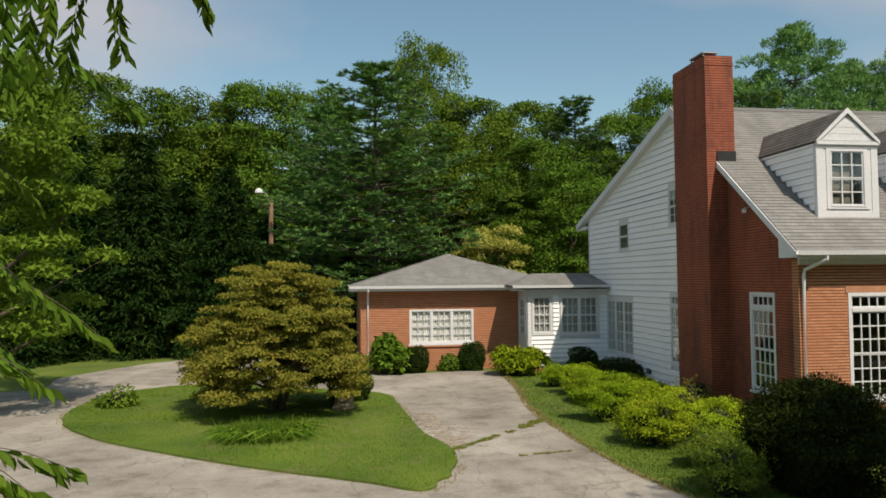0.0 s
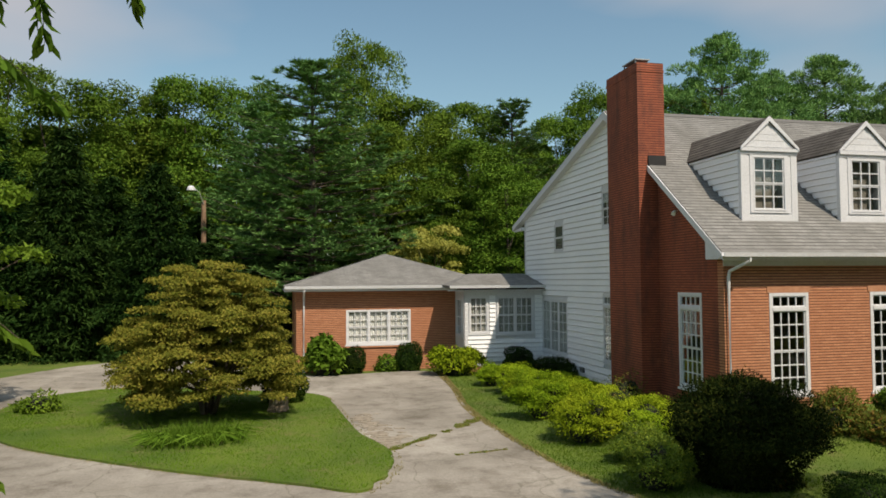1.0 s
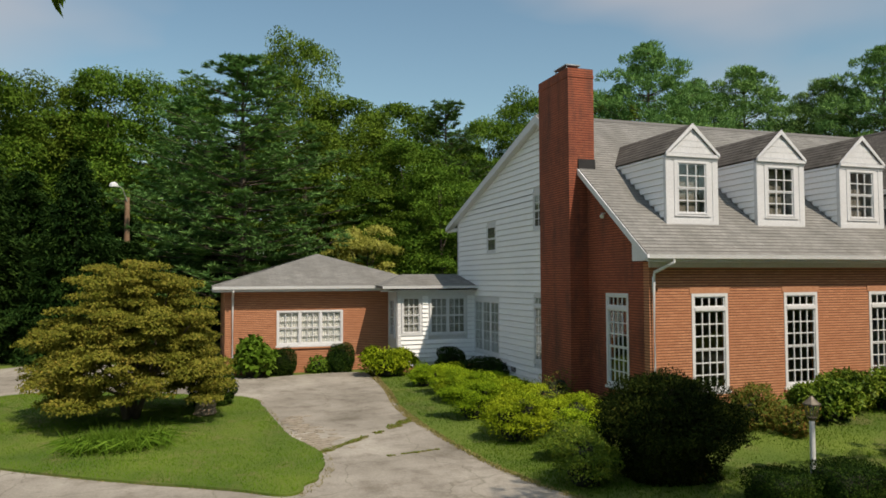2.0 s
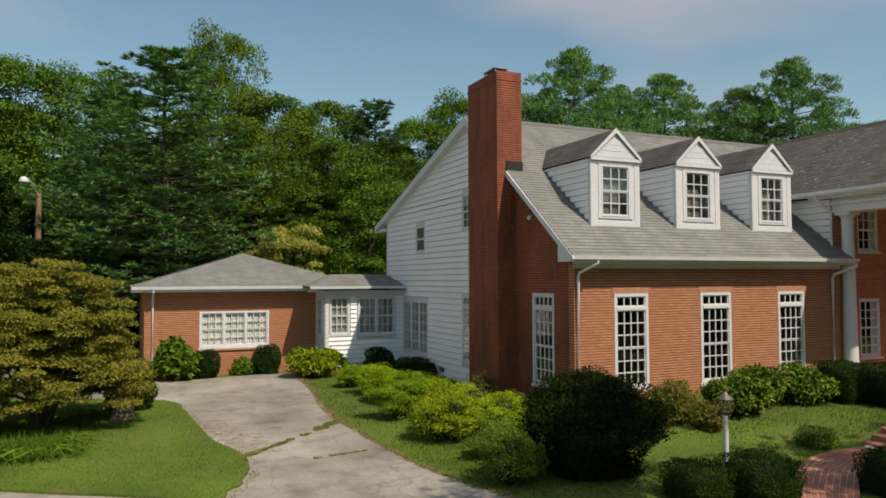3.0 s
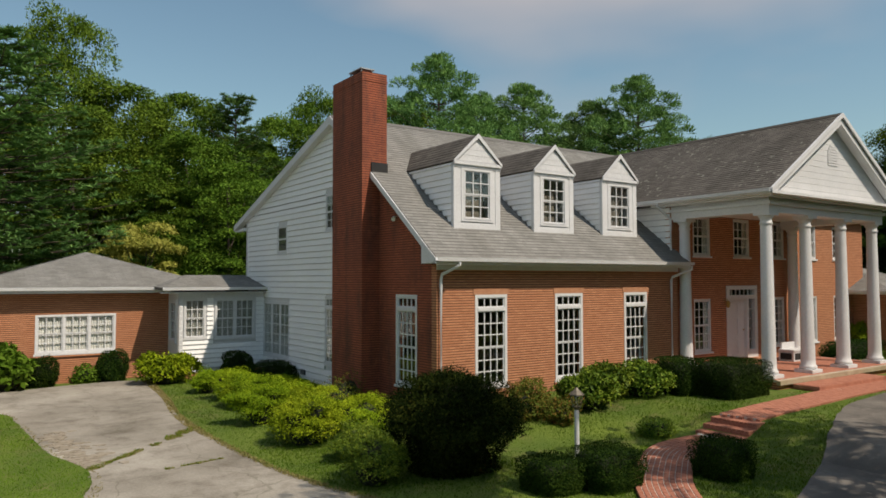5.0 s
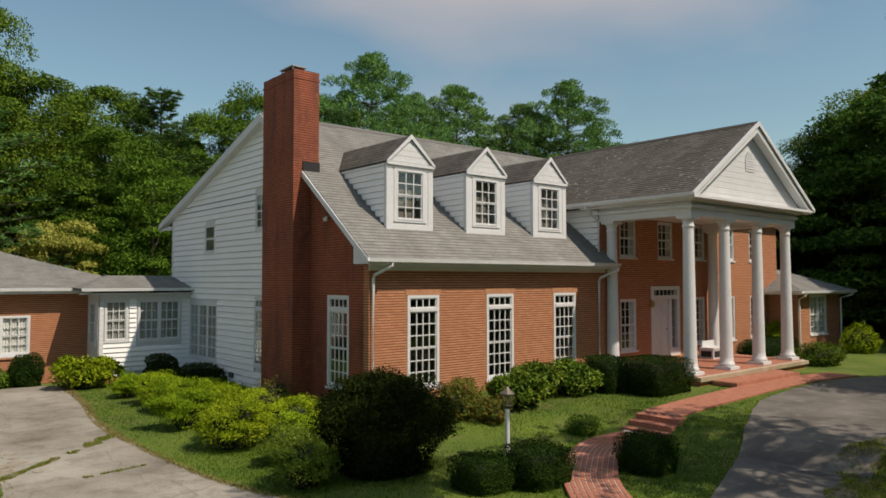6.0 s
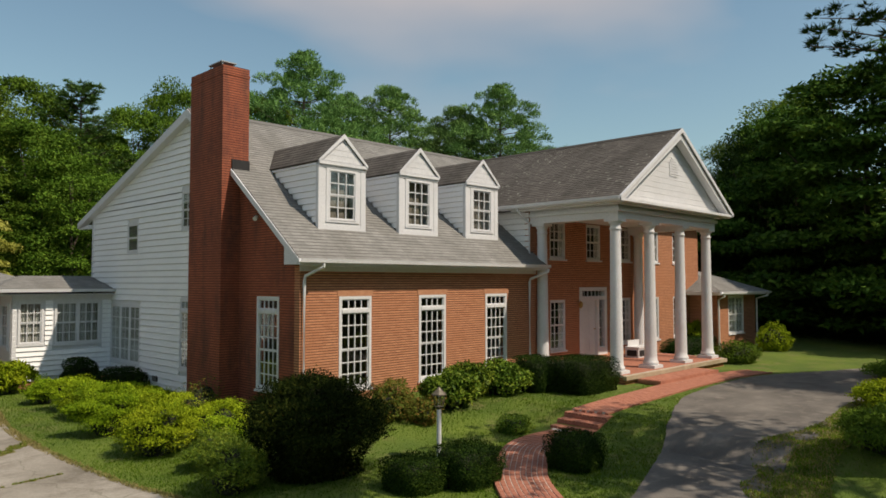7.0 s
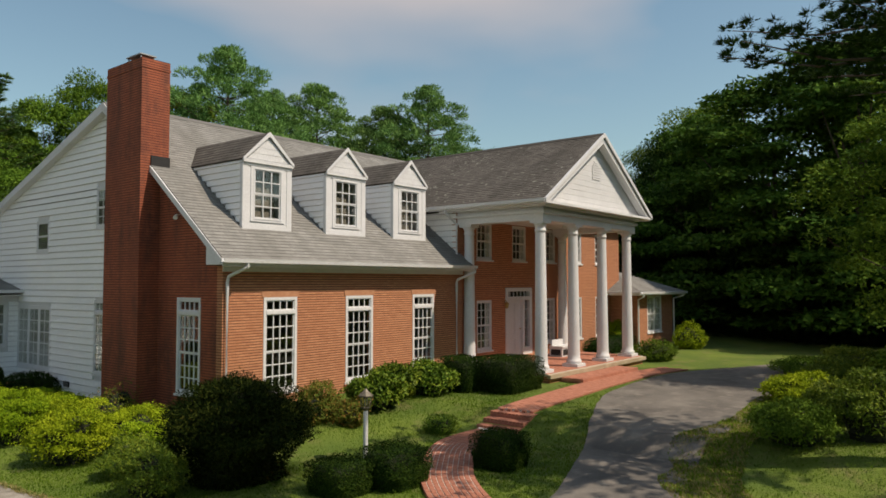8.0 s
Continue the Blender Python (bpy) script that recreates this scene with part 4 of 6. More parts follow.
part("step", boxes((20.15, 10.55, 0.0, 24.25, 11.32, 0.10)), WALK_BRICK, portico, "low porch step with pale edge")
part("floor_bed", boxes((19.52, 11.44, FLOOR - 0.075, 26.78, MY, FLOOR - 0.012)), MORTAR, portico)


def column_mesh():
    bm = bmesh.new()
    prof = [(0.0, 0.235), (0.06, 0.26), (0.11, 0.245), (0.14, 0.215), (0.3, 0.205)] + [(0.3 + 0.4 * k, 0.205 - 0.0042 * k) for k in range(1, 11)] + [(4.36, 0.162), (4.38, 0.185), (4.42, 0.185), (4.45, 0.165), (4.53, 0.168), (4.58, 0.205), (4.63, 0.225)]
    tube(bm, [(0, 0, z) for z, r in prof], [r for z, r in prof], 28)
    me = bpy.data.meshes.new("column")
    bm.to_mesh(me)
    bm.free()
    me.materials.append(WHITE)
    for f in me.polygons:
        f.use_smooth = abs(f.normal.z) < 0.9
    return me


shaft = column_mesh()
for x, y in [(x, COLY) for x in COLX] + [(COLX[0], 14.68), (COLX[3], 14.68)]:
    c = new("column", shaft)
    c.parent, c.location = portico, (x, y, FLOOR + 0.1)
    tagged(c, "round white tapered column")
    for name, z0, z1, h in (("plinth", -0.1, 0.0, 0.29), ("abacus", 4.63, 4.72, 0.25)):
        q = part(name, boxes((-h, -h, z0, h, h, z1)), WHITE, c)
        q.matrix_parent_inverse = Matrix()
ET = FLOOR + 0.1 + 4.72
bm = boxes((19.58, 11.6, ET, 26.55, 12.1, 5.56), (19.58, 12.1, ET, 20.08, MY, 5.56), (26.05, 12.1, ET, 26.55, MY, 5.56))
part("entablature", bm, WHITE, portico)
bm = boxes((19.5, 11.52, 5.3, 26.63, 11.6, 5.4), (19.5, 11.6, 5.3, 19.58, MY, 5.4), (26.55, 11.6, 5.3, 26.63, MY, 5.4),
           (19.35, 11.4, 5.5, 26.85, 11.52, 5.62), (19.3, 11.52, 5.5, 19.5, 15.6, 5.62), (26.63, 11.52, 5.5, 26.9, 15.4, 5.62))
part("cornice", bm, WHITE, portico)
part("porch_ceiling", boxes((20.08, 12.1, 5.3, 26.05, MY, 5.34)), WHITE, portico)
RX, RZ, EX0, EX1, EZ, FY = 23.12, 8.33, 19.05, 27.2, 5.67, 11.2
roof_plane("portico_roof", (EX0, 26.0, EZ), (EX0, FY, EZ), (RX, FY, RZ), (RX, 26.0, RZ), SHINGLE_DARK, portico, "dark mossy shingle roof")
roof_plane("portico_roof", (EX1, FY, EZ), (EX1, 26.0, EZ), (RX, 26.0, RZ), (RX, FY, RZ), SHINGLE_DARK, portico, "dark mossy shingle roof")
bm = bmesh.new()
prism(bm, [(RX - 0.14, RZ - 0.07), (RX, RZ + 0.035), (RX + 0.14, RZ - 0.07)], "y", FY, 25.9)
part("ridge_cap", bm, SHINGLE_DARK, portico)
bm = bmesh.new()
prism(bm, [(19.2, 5.57), (27.05, 5.57), (RX, RZ - 0.24)], "y", 11.55, 11.68)
tymp = part("tympanum", bm, WHITE, portico)
slope = (RZ - EZ) / (RX - EX0)
z = 5.66
while z < 7.7:
    half, less = (RZ - 0.28 - z) / slope, (RZ - 0.28 - z - 0.19) / slope
    bb = bmesh.new()
    prism(bb, [(RX - half, z), (RX + half, z), (RX + less, z + 0.183), (RX - less, z + 0.183)], "y", 11.527, 11.546)
    part("siding_board", bb, WHITE, tymp)
    z += 0.19
bb = bmesh.new()
for s in (-1, 1):
    e = EX0 - 0.02 if s < 0 else EX1 + 0.02
    prism(bb, [(e, EZ - 0.1), (RX, RZ - 0.12), (RX, RZ + 0.02), (e, EZ + 0.03)], "y", FY - 0.05, FY + 0.02)
    prism(bb, [(e + s * -0.15, EZ - 0.16), (RX, RZ - 0.34), (RX, RZ - 0.13), (e, EZ - 0.11)], "y", FY + 0.02, 11.5)
part("raking_cornice", bb, WHITE, portico)
part("cornice", boxes((EX0 - 0.02, FY - 0.02, 5.56, EX1 + 0.02, 11.56, 5.645)), WHITE, portico)
gutter(portico, "y", FY, 15.9, EX0 + 0.02, 5.70, -1)
part("eave_soffit", boxes((EX0, 11.56, 5.56, 19.3, 16.0, 5.6)), WHITE, portico)
part("eave_soffit", boxes((26.9, 11.56, 5.56, EX1, 16.0, 5.6)), WHITE, portico)
downspout(portico, [(19.0, 15.1, 5.6), (19.0, 15.1, 5.5), (19.35, 15.0, 5.2), (19.47, 14.95, 5.1), (19.47, 14.95, 3.9)])
# arched louvre in the pediment
bm = bmesh.new()
for k in range(8):
    hw = 0.3 if k < 5 else 0.3 * math.cos((k - 4) * 0.36)
    box(bm, RX - hw, 11.505, 6.72 + 0.085 * k, RX + hw, 11.53, 6.72 + 0.085 * k + 0.06)
part("louvre", bm, WHITE, tymp, "white arched gable louvre")

# ---- east wing ----
wing = thing("east_wing", "small brick wing with low grey hip roof", "house wing")
bm = bmesh.new()
wall(bm, "x", 31.5, 35.8, 13.7, 13.95, -0.4, 2.5, [(32.65, 34.4, 0.72, 2.52 - 0.06)])
wall(bm, "y", 13.95, 21.0, 31.5, 31.75, -0.4, 2.5)
wall(bm, "y", 13.95, 21.0, 35.8, 35.55, -0.4, 2.5)
part("wall", bm, BRICK, wing)
window(wing, "x", -1, 32.65, 34.4, 13.7, 0.72, 2.46, 2, (3, 3), units=2, curtain=1.0, recess=0.05)
wx0, wx1, wy, wz = 31.0, 36.6, 13.3, 2.66
roof_plane("wing_roof", (wx0, wy, wz), (wx1, wy, wz), (33.8, 16.1, 3.75), (33.8, 16.1, 3.75), SHINGLE, wing)
roof_plane("wing_roof", (wx0, 21.0, wz), (wx0, wy, wz), (33.8, 16.1, 3.75), (33.8, 21.0, 3.75), SHINGLE, wing)
roof_plane("wing_roof", (wx1, wy, wz), (wx1, 21.0, wz), (33.8, 21.0, 3.75), (33.8, 16.1, 3.75), SHINGLE, wing)
part("soffit", boxes((wx0, wy, 2.5, wx1, 13.7, 2.56), (wx0, 13.7, 2.5, 31.5, 21, 2.56), (35.8, 13.7, 2.5, wx1, 21, 2.56)), WHITE, wing)
gutter(wing, "x", wx0, wx1, wy, wz, -1)
gutter(wing, "y", wy, 20.9, wx0, wz, -1)
downspout(wing, [(31.2, 13.25, 2.56), (31.2, 13.25, 2.45), (31.45, 13.62, 2.3), (31.45, 13.62, 0.0)])
downspout(wing, [(36.2, 13.25, 2.56), (36.2, 13.25, 2.45), (35.8, 13.62, 2.3), (35.8, 13.62, 0.0)])

# ---- link ----
link = thing("link_room", "low white clapboard link between house and annex", "house wing")
LH = [(7.12, 7.88, 1.03, 2.46), (8.23, 9.73, 0.99, 2.45)]
bm = bmesh.new()
wall(bm, "x", 6.95, 10.1, 26.55, 26.7, -0.2, 2.7, LH)
wall(bm, "y", 26.7, 28.0, 6.95, 7.1, -0.2, 2.7, [(26.9, 27.7, 0.9, 2.4)])
lw = part("wall", bm, WHITE, link)
clapboards(lw, "x", 6.97, 10.08, 26.55, -1, -0.05, 2.5, [(a - 0.06, b + 0.06, z0 - 0.06, z1 + 0.06) for a, b, z0, z1 in LH], 0.17)
for (a, b, z0, z1), units in zip(LH, (1, 2)):
    window(link, "x", -1, a, b, 26.55, z0, z1, 3, (2, 2), casing=0.055, units=units, recess=0.0, curtain=1.0, cloth=SHEER, label="white sash window with drawn grey curtain")
window(link, "y", -1, 26.9, 27.7, 6.95, 0.9, 2.4, 2, (2, 2), recess=0.0)
part("corner_board", boxes((6.92, 26.5, -0.2, 7.08, 26.548, 2.7), (6.91, 26.5, -0.2, 6.946, 26.65, 2.7)), WHITE, link)
part("frieze", boxes((7.08, 26.505, 2.48, 10.08, 26.548, 2.7)), WHITE, link)
part("foundation", boxes((7.0, 26.58, -0.7, 10.1, 26.75, -0.2)), BRICK, link)
roof_plane("link_roof", (6.3, 26.2, 2.86), (10.1, 26.2, 2.86), (10.1, 28.6, 3.33), (7.7, 28.6, 3.33), SHINGLE, link)
roof_plane("link_roof", (6.3, 28.8, 2.93), (6.3, 26.2, 2.86), (7.7, 28.6, 3.33), (7.7, 28.6, 3.33), SHINGLE, link)
roof_plane("link_roof", (10.1, 31.0, 2.86), (7.7, 31.0, 2.86), (7.7, 28.6, 3.33), (10.1, 28.6, 3.33), SHINGLE, link)
part("soffit", boxes((6.3, 26.22, 2.66, 10.08, 26.55, 2.7)), WHITE, link)
gutter(link, "x", 6.3, 10.08, 26.2, 2.87, -1)
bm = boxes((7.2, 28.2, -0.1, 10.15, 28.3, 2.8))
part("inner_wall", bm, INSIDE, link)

# ---- annex ----
annex = thing("annex_building", "low red brick annex with grey hip roof", "house wing")
AH = [(2.59, 5.13, 0.61, 1.95)]
bm = bmesh.new()
wall(bm, "x", 0.7, 8.5, 28.0, 28.25, -0.7, 2.68, AH)
wall(bm, "y", 28.25, 36.0, 0.7, 0.95, -0.7, 2.68, [(31.0, 32.0, -0.3, 1.8)])
wall(bm, "y", 28.25, 36.0, 8.5, 8.25, -0.7, 2.68)
wall(bm, "x", 0.95, 8.25, 36.0, 35.75, -0.7, 2.68)
part("wall", bm, BRICK, annex)
window(annex, "x", -1, 2.59, 5.13, 28.0, 0.61, 1.95, 3, (2, 2), casing=0.075, units=3, recess=0.03, curtain=1.0, label="triple white sash window with pale curtains")
part("brick_sill", boxes((2.5, 27.95, 0.48, 5.22, 28.1, 0.55)), BRICK, annex)
part("side_door", boxes((0.78, 31.0, -0.3, 0.85, 32.0, 1.8)), WHITE, annex)
ax0, ax1, ay0, ay1, az, apz = 0.25, 8.95, 27.55, 36.45, 2.87, 4.25
roof_plane("annex_roof", (ax0, ay0, az), (ax1, ay0, az), (4.6, 31.3, apz), (4.6, 31.3, apz), SHINGLE, annex, "grey hip roof with faded shingles")
roof_plane("annex_roof", (ax0, ay1, az), (ax0, ay0, az), (4.6, 31.3, apz), (4.6, 33.0, apz), SHINGLE, annex)
roof_plane("annex_roof", (ax1, ay0, az), (ax1, ay1, az), (4.6, 33.0, apz), (4.6, 31.3, apz), SHINGLE, annex)
part("soffit", boxes((ax0, ay0, 2.68, ax1, 28.0, 2.72), (ax0, 28.0, 2.68, 0.7, 36.0, 2.72)), WHITE, annex)
part("fascia", boxes((ax0, ay0 - 0.012, 2.69, 6.9, ay0 + 0.01, 2.86)), WHITE, annex)
gutter(annex, "x", ax0, 6.9, ay0 - 0.012, 2.88, -1)
downspout(annex, [(0.98, 27.48, 2.78), (0.98, 27.48, 2.7), (0.98, 27.9, 2.5), (0.98, 27.93, 2.4), (0.98, 27.93, -0.35), (0.98, 27.75, -0.42)])
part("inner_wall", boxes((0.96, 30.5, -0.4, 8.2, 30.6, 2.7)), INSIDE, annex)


# ---- plants ----
def leaf_cloud(name, places, ways, lengths, widths, material, parent=None, label="", fold=0.15, faces=None, whole=False):
    """Many leaves in one mesh, each starting at a place, running along its way and turning its face to the light:
    pointed blades, or for those near at hand whole folded leaves with a midrib."""
    n = len(places)
    ways = ways / (np.linalg.norm(ways, axis=1, keepdims=True) + 1e-9)
    side = np.cross(ways, np.random.normal(size=(n, 3)) if faces is None else faces)
    side /= np.linalg.norm(side, axis=1, keepdims=True) + 1e-9
    up = np.cross(side, ways)
    lengths, widths = lengths[:, None], widths[:, None]
    tip = places + ways * lengths - up * lengths * (0.2 if whole else 0.0)
    if whole:
        one, two = places + ways * lengths * 0.3 + up * widths * fold, places + ways * lengths * 0.68 - up * lengths * 0.04 + up * widths * fold
        half = side * widths / 2
        ring = [places, one + half, two + half * 0.8, tip, two - half * 0.8, one - half]
    else:
        ring = [places - side * widths / 2, places + side * widths / 2, tip]
    c = len(ring)
    v = np.stack(ring, 1).reshape(-1, 3)
    me = bpy.data.meshes.new(name)
    me.vertices.add(c * n)
    me.vertices.foreach_set("co", v.astype(np.float32).ravel())
    me.loops.add(c * n)
    me.loops.foreach_set("vertex_index", np.arange(c * n, dtype=np.int32))
    me.polygons.add(n)
    me.polygons.foreach_set("loop_start", np.arange(0, c * n, c, dtype=np.int32))
    me.update(calc_edges=True)
    me.materials.append(material)
    ob = new(name, me)
    ob.parent = parent
    return tagged(ob, label)


def unit(n):
    d = np.random.normal(size=(n, 3))
    return d / np.linalg.norm(d, axis=1, keepdims=True)


def clumps(centres, radii, per, flat=0.65):
    """Leaf places on the outsides of clumps, with the way that each leaf points."""
    n = len(centres)
    d = unit(n * per)
    d[:, 2] = np.where(d[:, 2] < -0.3, -d[:, 2], d[:, 2])
    r = np.random.uniform(0.6, 1.05, (n * per, 1)) * np.repeat(radii, per)[:, None]
    p = np.repeat(centres, per, 0) + d * r * np.array([1, 1, flat])
    w = d * 0.3 + unit(n * per) * 0.9 + np.array([0, 0, -0.2])
    return p, w, d * 0.75 + unit(n * per) * 0.55 + np.array([0, 0, 0.45])


def broad_tree(name, label, seed, h, r, base, material, n_clump=135, per=290, leaf=0.18, clump=1.25, group="", spread=0.5, trunk=0.2, limbs=7, flat=0.65, belly=0.42):
    """A broad-leaved tree: trunk with limbs and a crown of leafy clumps with gaps."""
    np.random.seed(seed)
    random.seed(seed)
    t = tagged(new(name), label, "tree", group)
    c = []
    while len(c) < n_clump:
        f = random.random() ** 0.78
        z = base + (h - base) * f
        prof = math.sqrt(max(0.03, 1 - ((f - belly) / 0.61) ** 2))
        a = random.uniform(0, 6.283)
        lump = 0.88 + 0.45 * noise.noise((math.cos(a) * 1.3 + seed, math.sin(a) * 1.3, f * 3))
        q = r * prof * lump * (random.uniform(0.25, 1.0) ** spread)
        c.append((q * math.cos(a), q * math.sin(a), z - clump * 0.4))
    c = np.array(c)
    rad = np.random.uniform(0.6, 1.3, len(c)) * clump
    p, w, f = clumps(c, rad, per, flat)
    k = len(p)
    leaf_cloud("crown", p, w, np.random.uniform(0.7, 1.3, k) * leaf, np.random.uniform(0.5, 0.8, k) * leaf, material, t, faces=f)
    bm = bmesh.new()
    lean = [(0.15 * noise.noise((seed, z * 0.5, 0)), 0.15 * noise.noise((seed, z * 0.5, 9)), z) for z in np.linspace(0, h * 0.85, 8)]
    tube(bm, lean, [trunk * (1.15 - 0.95 * k / 7) for k in range(8)], 8)
    finish("trunk", bm, BARK).parent = t
    for k in range(limbs):
        e = Vector(c[int(k * len(c) / limbs)])
        s = Vector((0, 0, max(base * 0.6, e.z * 0.55)))
        bm = bmesh.new()
        tube(bm, [s, s.lerp(e, 0.5) + Vector((0, 0, -0.1 * trunk)), e], [trunk * 0.45, trunk * 0.25, trunk * 0.08], 6)
        finish("limb", bm, BARK).parent = t
    return t


def pine_tree(name, label, seed, h, r, base, material, whorls=21, arms=12, tufts=14, needle=0.26, droop=0.14, group="", fluff=36, slim=0.24, fan=0.32):
    """A white pine: whorls of level limbs that carry upturned plumes of needles."""
    np.random.seed(seed)
    random.seed(seed)
    t = tagged(new(name), label, "tree", group)
    bm = bmesh.new()
    tube(bm, [(0, 0, 0), (0.05, 0, h * 0.5), (0, 0.03, h)], [0.26, 0.16, 0.03], 8)
    pl, wy, ln = [], [], []
    for k in range(whorls):
        f = k / (whorls - 1)
        z = base + (h - base) * f
        reach = r * (1 - f ** 1.7) ** 0.8 * random.uniform(0.85, 1.1) + 0.75
        for a in range(max(5, int(arms * (1 - 0.25 * f)))):
            ang = 6.283 * a / arms + k * 1.9 + random.uniform(-0.3, 0.3)
            z = base + (h - base) * min(1.0, max(0.0, f + random.uniform(-0.3, 0.3) / (whorls - 1)))
            L = reach * random.uniform(0.5, 1.15)
            d = Vector((math.cos(ang), math.sin(ang), 0))
            end = Vector((0, 0, z)) + d * L + Vector((0, 0, L * (0.22 - droop + 0.4 * f) + random.uniform(-0.15, 0.15)))
            s = Vector((0, 0, z))
            tube(bm, [s, s.lerp(end, 0.6) - Vector((0, 0, 0.06 * L)), end], [0.04, 0.022, 0.008], 4)
            m = max(6, int(tufts * L / r))
            for q in range(m):
                g = 0.25 + 0.78 * (q + random.random()) / m
                c = s.lerp(end, g) - Vector((0, 0, 0.06 * L * math.sin(math.pi * g)))
                side = Vector((-d.y, d.x, 0)) * random.uniform(-1, 1) * L * fan * math.sin(math.pi * min(1, g * 0.8 + 0.1))
                c = c + side + Vector((0, 0, random.uniform(-0.05, 0.12)))
                for _ in range(fluff):
                    u = Vector((random.gauss(0, 1), random.gauss(0, 1), abs(random.gauss(0.25, 0.5)))) + d * 0.8
                    pl.append(c + u.normalized() * 0.06), wy.append(u), ln.append(random.uniform(0.7, 1.3) * needle)
    tr = finish("trunk", bm, BARK)
    tr.parent = t
    ln = np.array(ln)
    leaf_cloud("crown", np.array(pl), np.array(wy), ln, ln * slim, material, t, faces=unit(len(ln)) * 0.7 + np.array([0, 0, 0.8]))
    return t


def hemlock_tree(name, label, seed, h, r, material, whorls=30, arms=12, sprays=15, group=""):
    """A hemlock: a dense narrow cone of drooping sprays down to the ground."""
    np.random.seed(seed)
    random.seed(seed)
    t = tagged(new(name), label, "tree", group)
    bm = bmesh.new()
    tube(bm, [(0, 0, 0), (0, 0, h * 0.6), (0, 0, h)], [0.22, 0.12, 0.02], 7)
    tr = finish("trunk", bm, BARK)
    tr.parent = t
    pl, wy, ln = [], [], []
    for k in range(whorls):
        f = k / (whorls - 1)
        z = 0.4 + (h - 0.5) * f
        reach = (r * (1 - f) ** 0.8 + 0.2) * random.uniform(0.8, 1.15)
        for a in range(arms):
            ang = 6.283 * a / arms + k * 2.4 + random.uniform(-0.25, 0.25)
            d = np.array([math.cos(ang), math.sin(ang), 0])
            L = reach * random.uniform(0.7, 1.15)
            for q in range(max(3, int(sprays * L / r) + 2)):
                g = random.uniform(0.3, 1.0)
                c = np.array([0, 0, z]) + d * L * g + np.array([0, 0, -0.28 * L * g * g]) + np.array([-d[1], d[0], 0]) * random.uniform(-0.25, 0.25) * L
                for _ in range(10):
                    pl.append(c + np.random.normal(size=3) * 0.11)
                    wy.append(d * 0.8 + np.random.normal(size=3) * 0.6 + np.array([0, 0, -0.5]))
                    ln.append(random.uniform(0.16, 0.34))
    ln = np.array(ln)
    leaf_cloud("crown", np.array(pl), np.array(wy), ln, ln * 0.27, material, t, faces=unit(len(ln)) * 0.55 + np.array([0, 0, 0.9]))
    return t


def plume_pine(name, label, seed, h, r, material, group=""):
    """A young pine: a dense broad cone of upswept plumes with an uneven outline."""
    np.random.seed(seed)
    random.seed(seed)
    t = tagged(new(name), label, "tree", group)
    bm = bmesh.new()
    tube(bm, [(0, 0, 0), (0.05, 0, h * 0.5), (0, 0, h * 0.98)], [0.24, 0.14, 0.02], 7)
    c, size = [], []
    for k in range(34):
        f = (k / 33) ** 0.9
        z = h * (0.22 + 0.75 * f)
        arms = 4 + int(9 * min(1.0, 1.9 * (1 - f)))
        reach = r * min(1.0, 1.9 * (1.03 - f)) ** 0.85 * random.uniform(0.78, 1.1)
        for a in range(arms):
            ang = 2.4 * k + 6.283 * a / arms + random.uniform(-0.4, 0.4)
            q = reach * random.uniform(0.4, 1.0)
            e = Vector((q * math.cos(ang), q * math.sin(ang), z + 0.28 * q - 0.5))
            c.append(e), size.append(random.uniform(0.5, 0.9) * (1.25 - 0.5 * f))
            if a % 3 == 0:
                tube(bm, [(0, 0, z - 0.6), e * 0.55 + Vector((0, 0, z * 0.45 - 0.4)), e], [0.045, 0.028, 0.008], 4)
    finish("trunk", bm, BARK).parent = t
    c = np.array(c)
    p, w, f = clumps(c, np.array(size), 190, 0.85)
    away = c * np.array([1, 1, 0]) / (np.linalg.norm(c[:, :2], axis=1, keepdims=True) + 0.1)
    w = w + np.repeat(away, 190, 0) * 0.5 + np.array([0, 0, 0.75])
    L = np.random.uniform(0.14, 0.3, len(p))
    leaf_cloud("crown", p, w, L, L * 0.34, material, t, faces=f)
    return t


plumes = [plume_pine("white_pine", "dense bushy pine behind the roof", 41, 19.1, 6.4, PINE_LEAF, "trees round the garden")]
oaks = [broad_tree("oak_tree", "tall broad-leaved tree at the wood's edge", 11 + k, 16, 5.0, b, OAK_LEAF, group="trees round the garden") for k, b in enumerate((1.5, 1.0, 2.5))]
lush_trees = [broad_tree("beech_tree", "large tree with hanging bright green sprays over dark shade", 19, 16, 5.0, 0.8, LUSH_LEAF, 120, 300, 0.25, 1.35, group="trees round the garden", flat=0.42)]
dark_trees = [broad_tree("oak_tree", "broad-leaved tree at the wood's edge, darkened to look shaded", 17, 16, 5.0, 0.8, SHADE_LEAF, group="trees round the garden")]
pines = [pine_tree("white_pine", "white pine with level plumed limbs", 31 + k, 16, 4.4, 1.2 + k, PINE_LEAF, group="trees round the garden") for k in range(2)]
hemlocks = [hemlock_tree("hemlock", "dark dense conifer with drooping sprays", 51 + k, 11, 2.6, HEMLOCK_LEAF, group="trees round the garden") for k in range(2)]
gold = broad_tree("gold_tree", "small yellow-green leaved tree behind the annex", 71, 6.5, 2.5, 2.0, GOLD_LEAF, 60, 240, 0.15, 0.7, trunk=0.09, flat=0.45)
gold.location = (8.3, 38.1, -0.42)

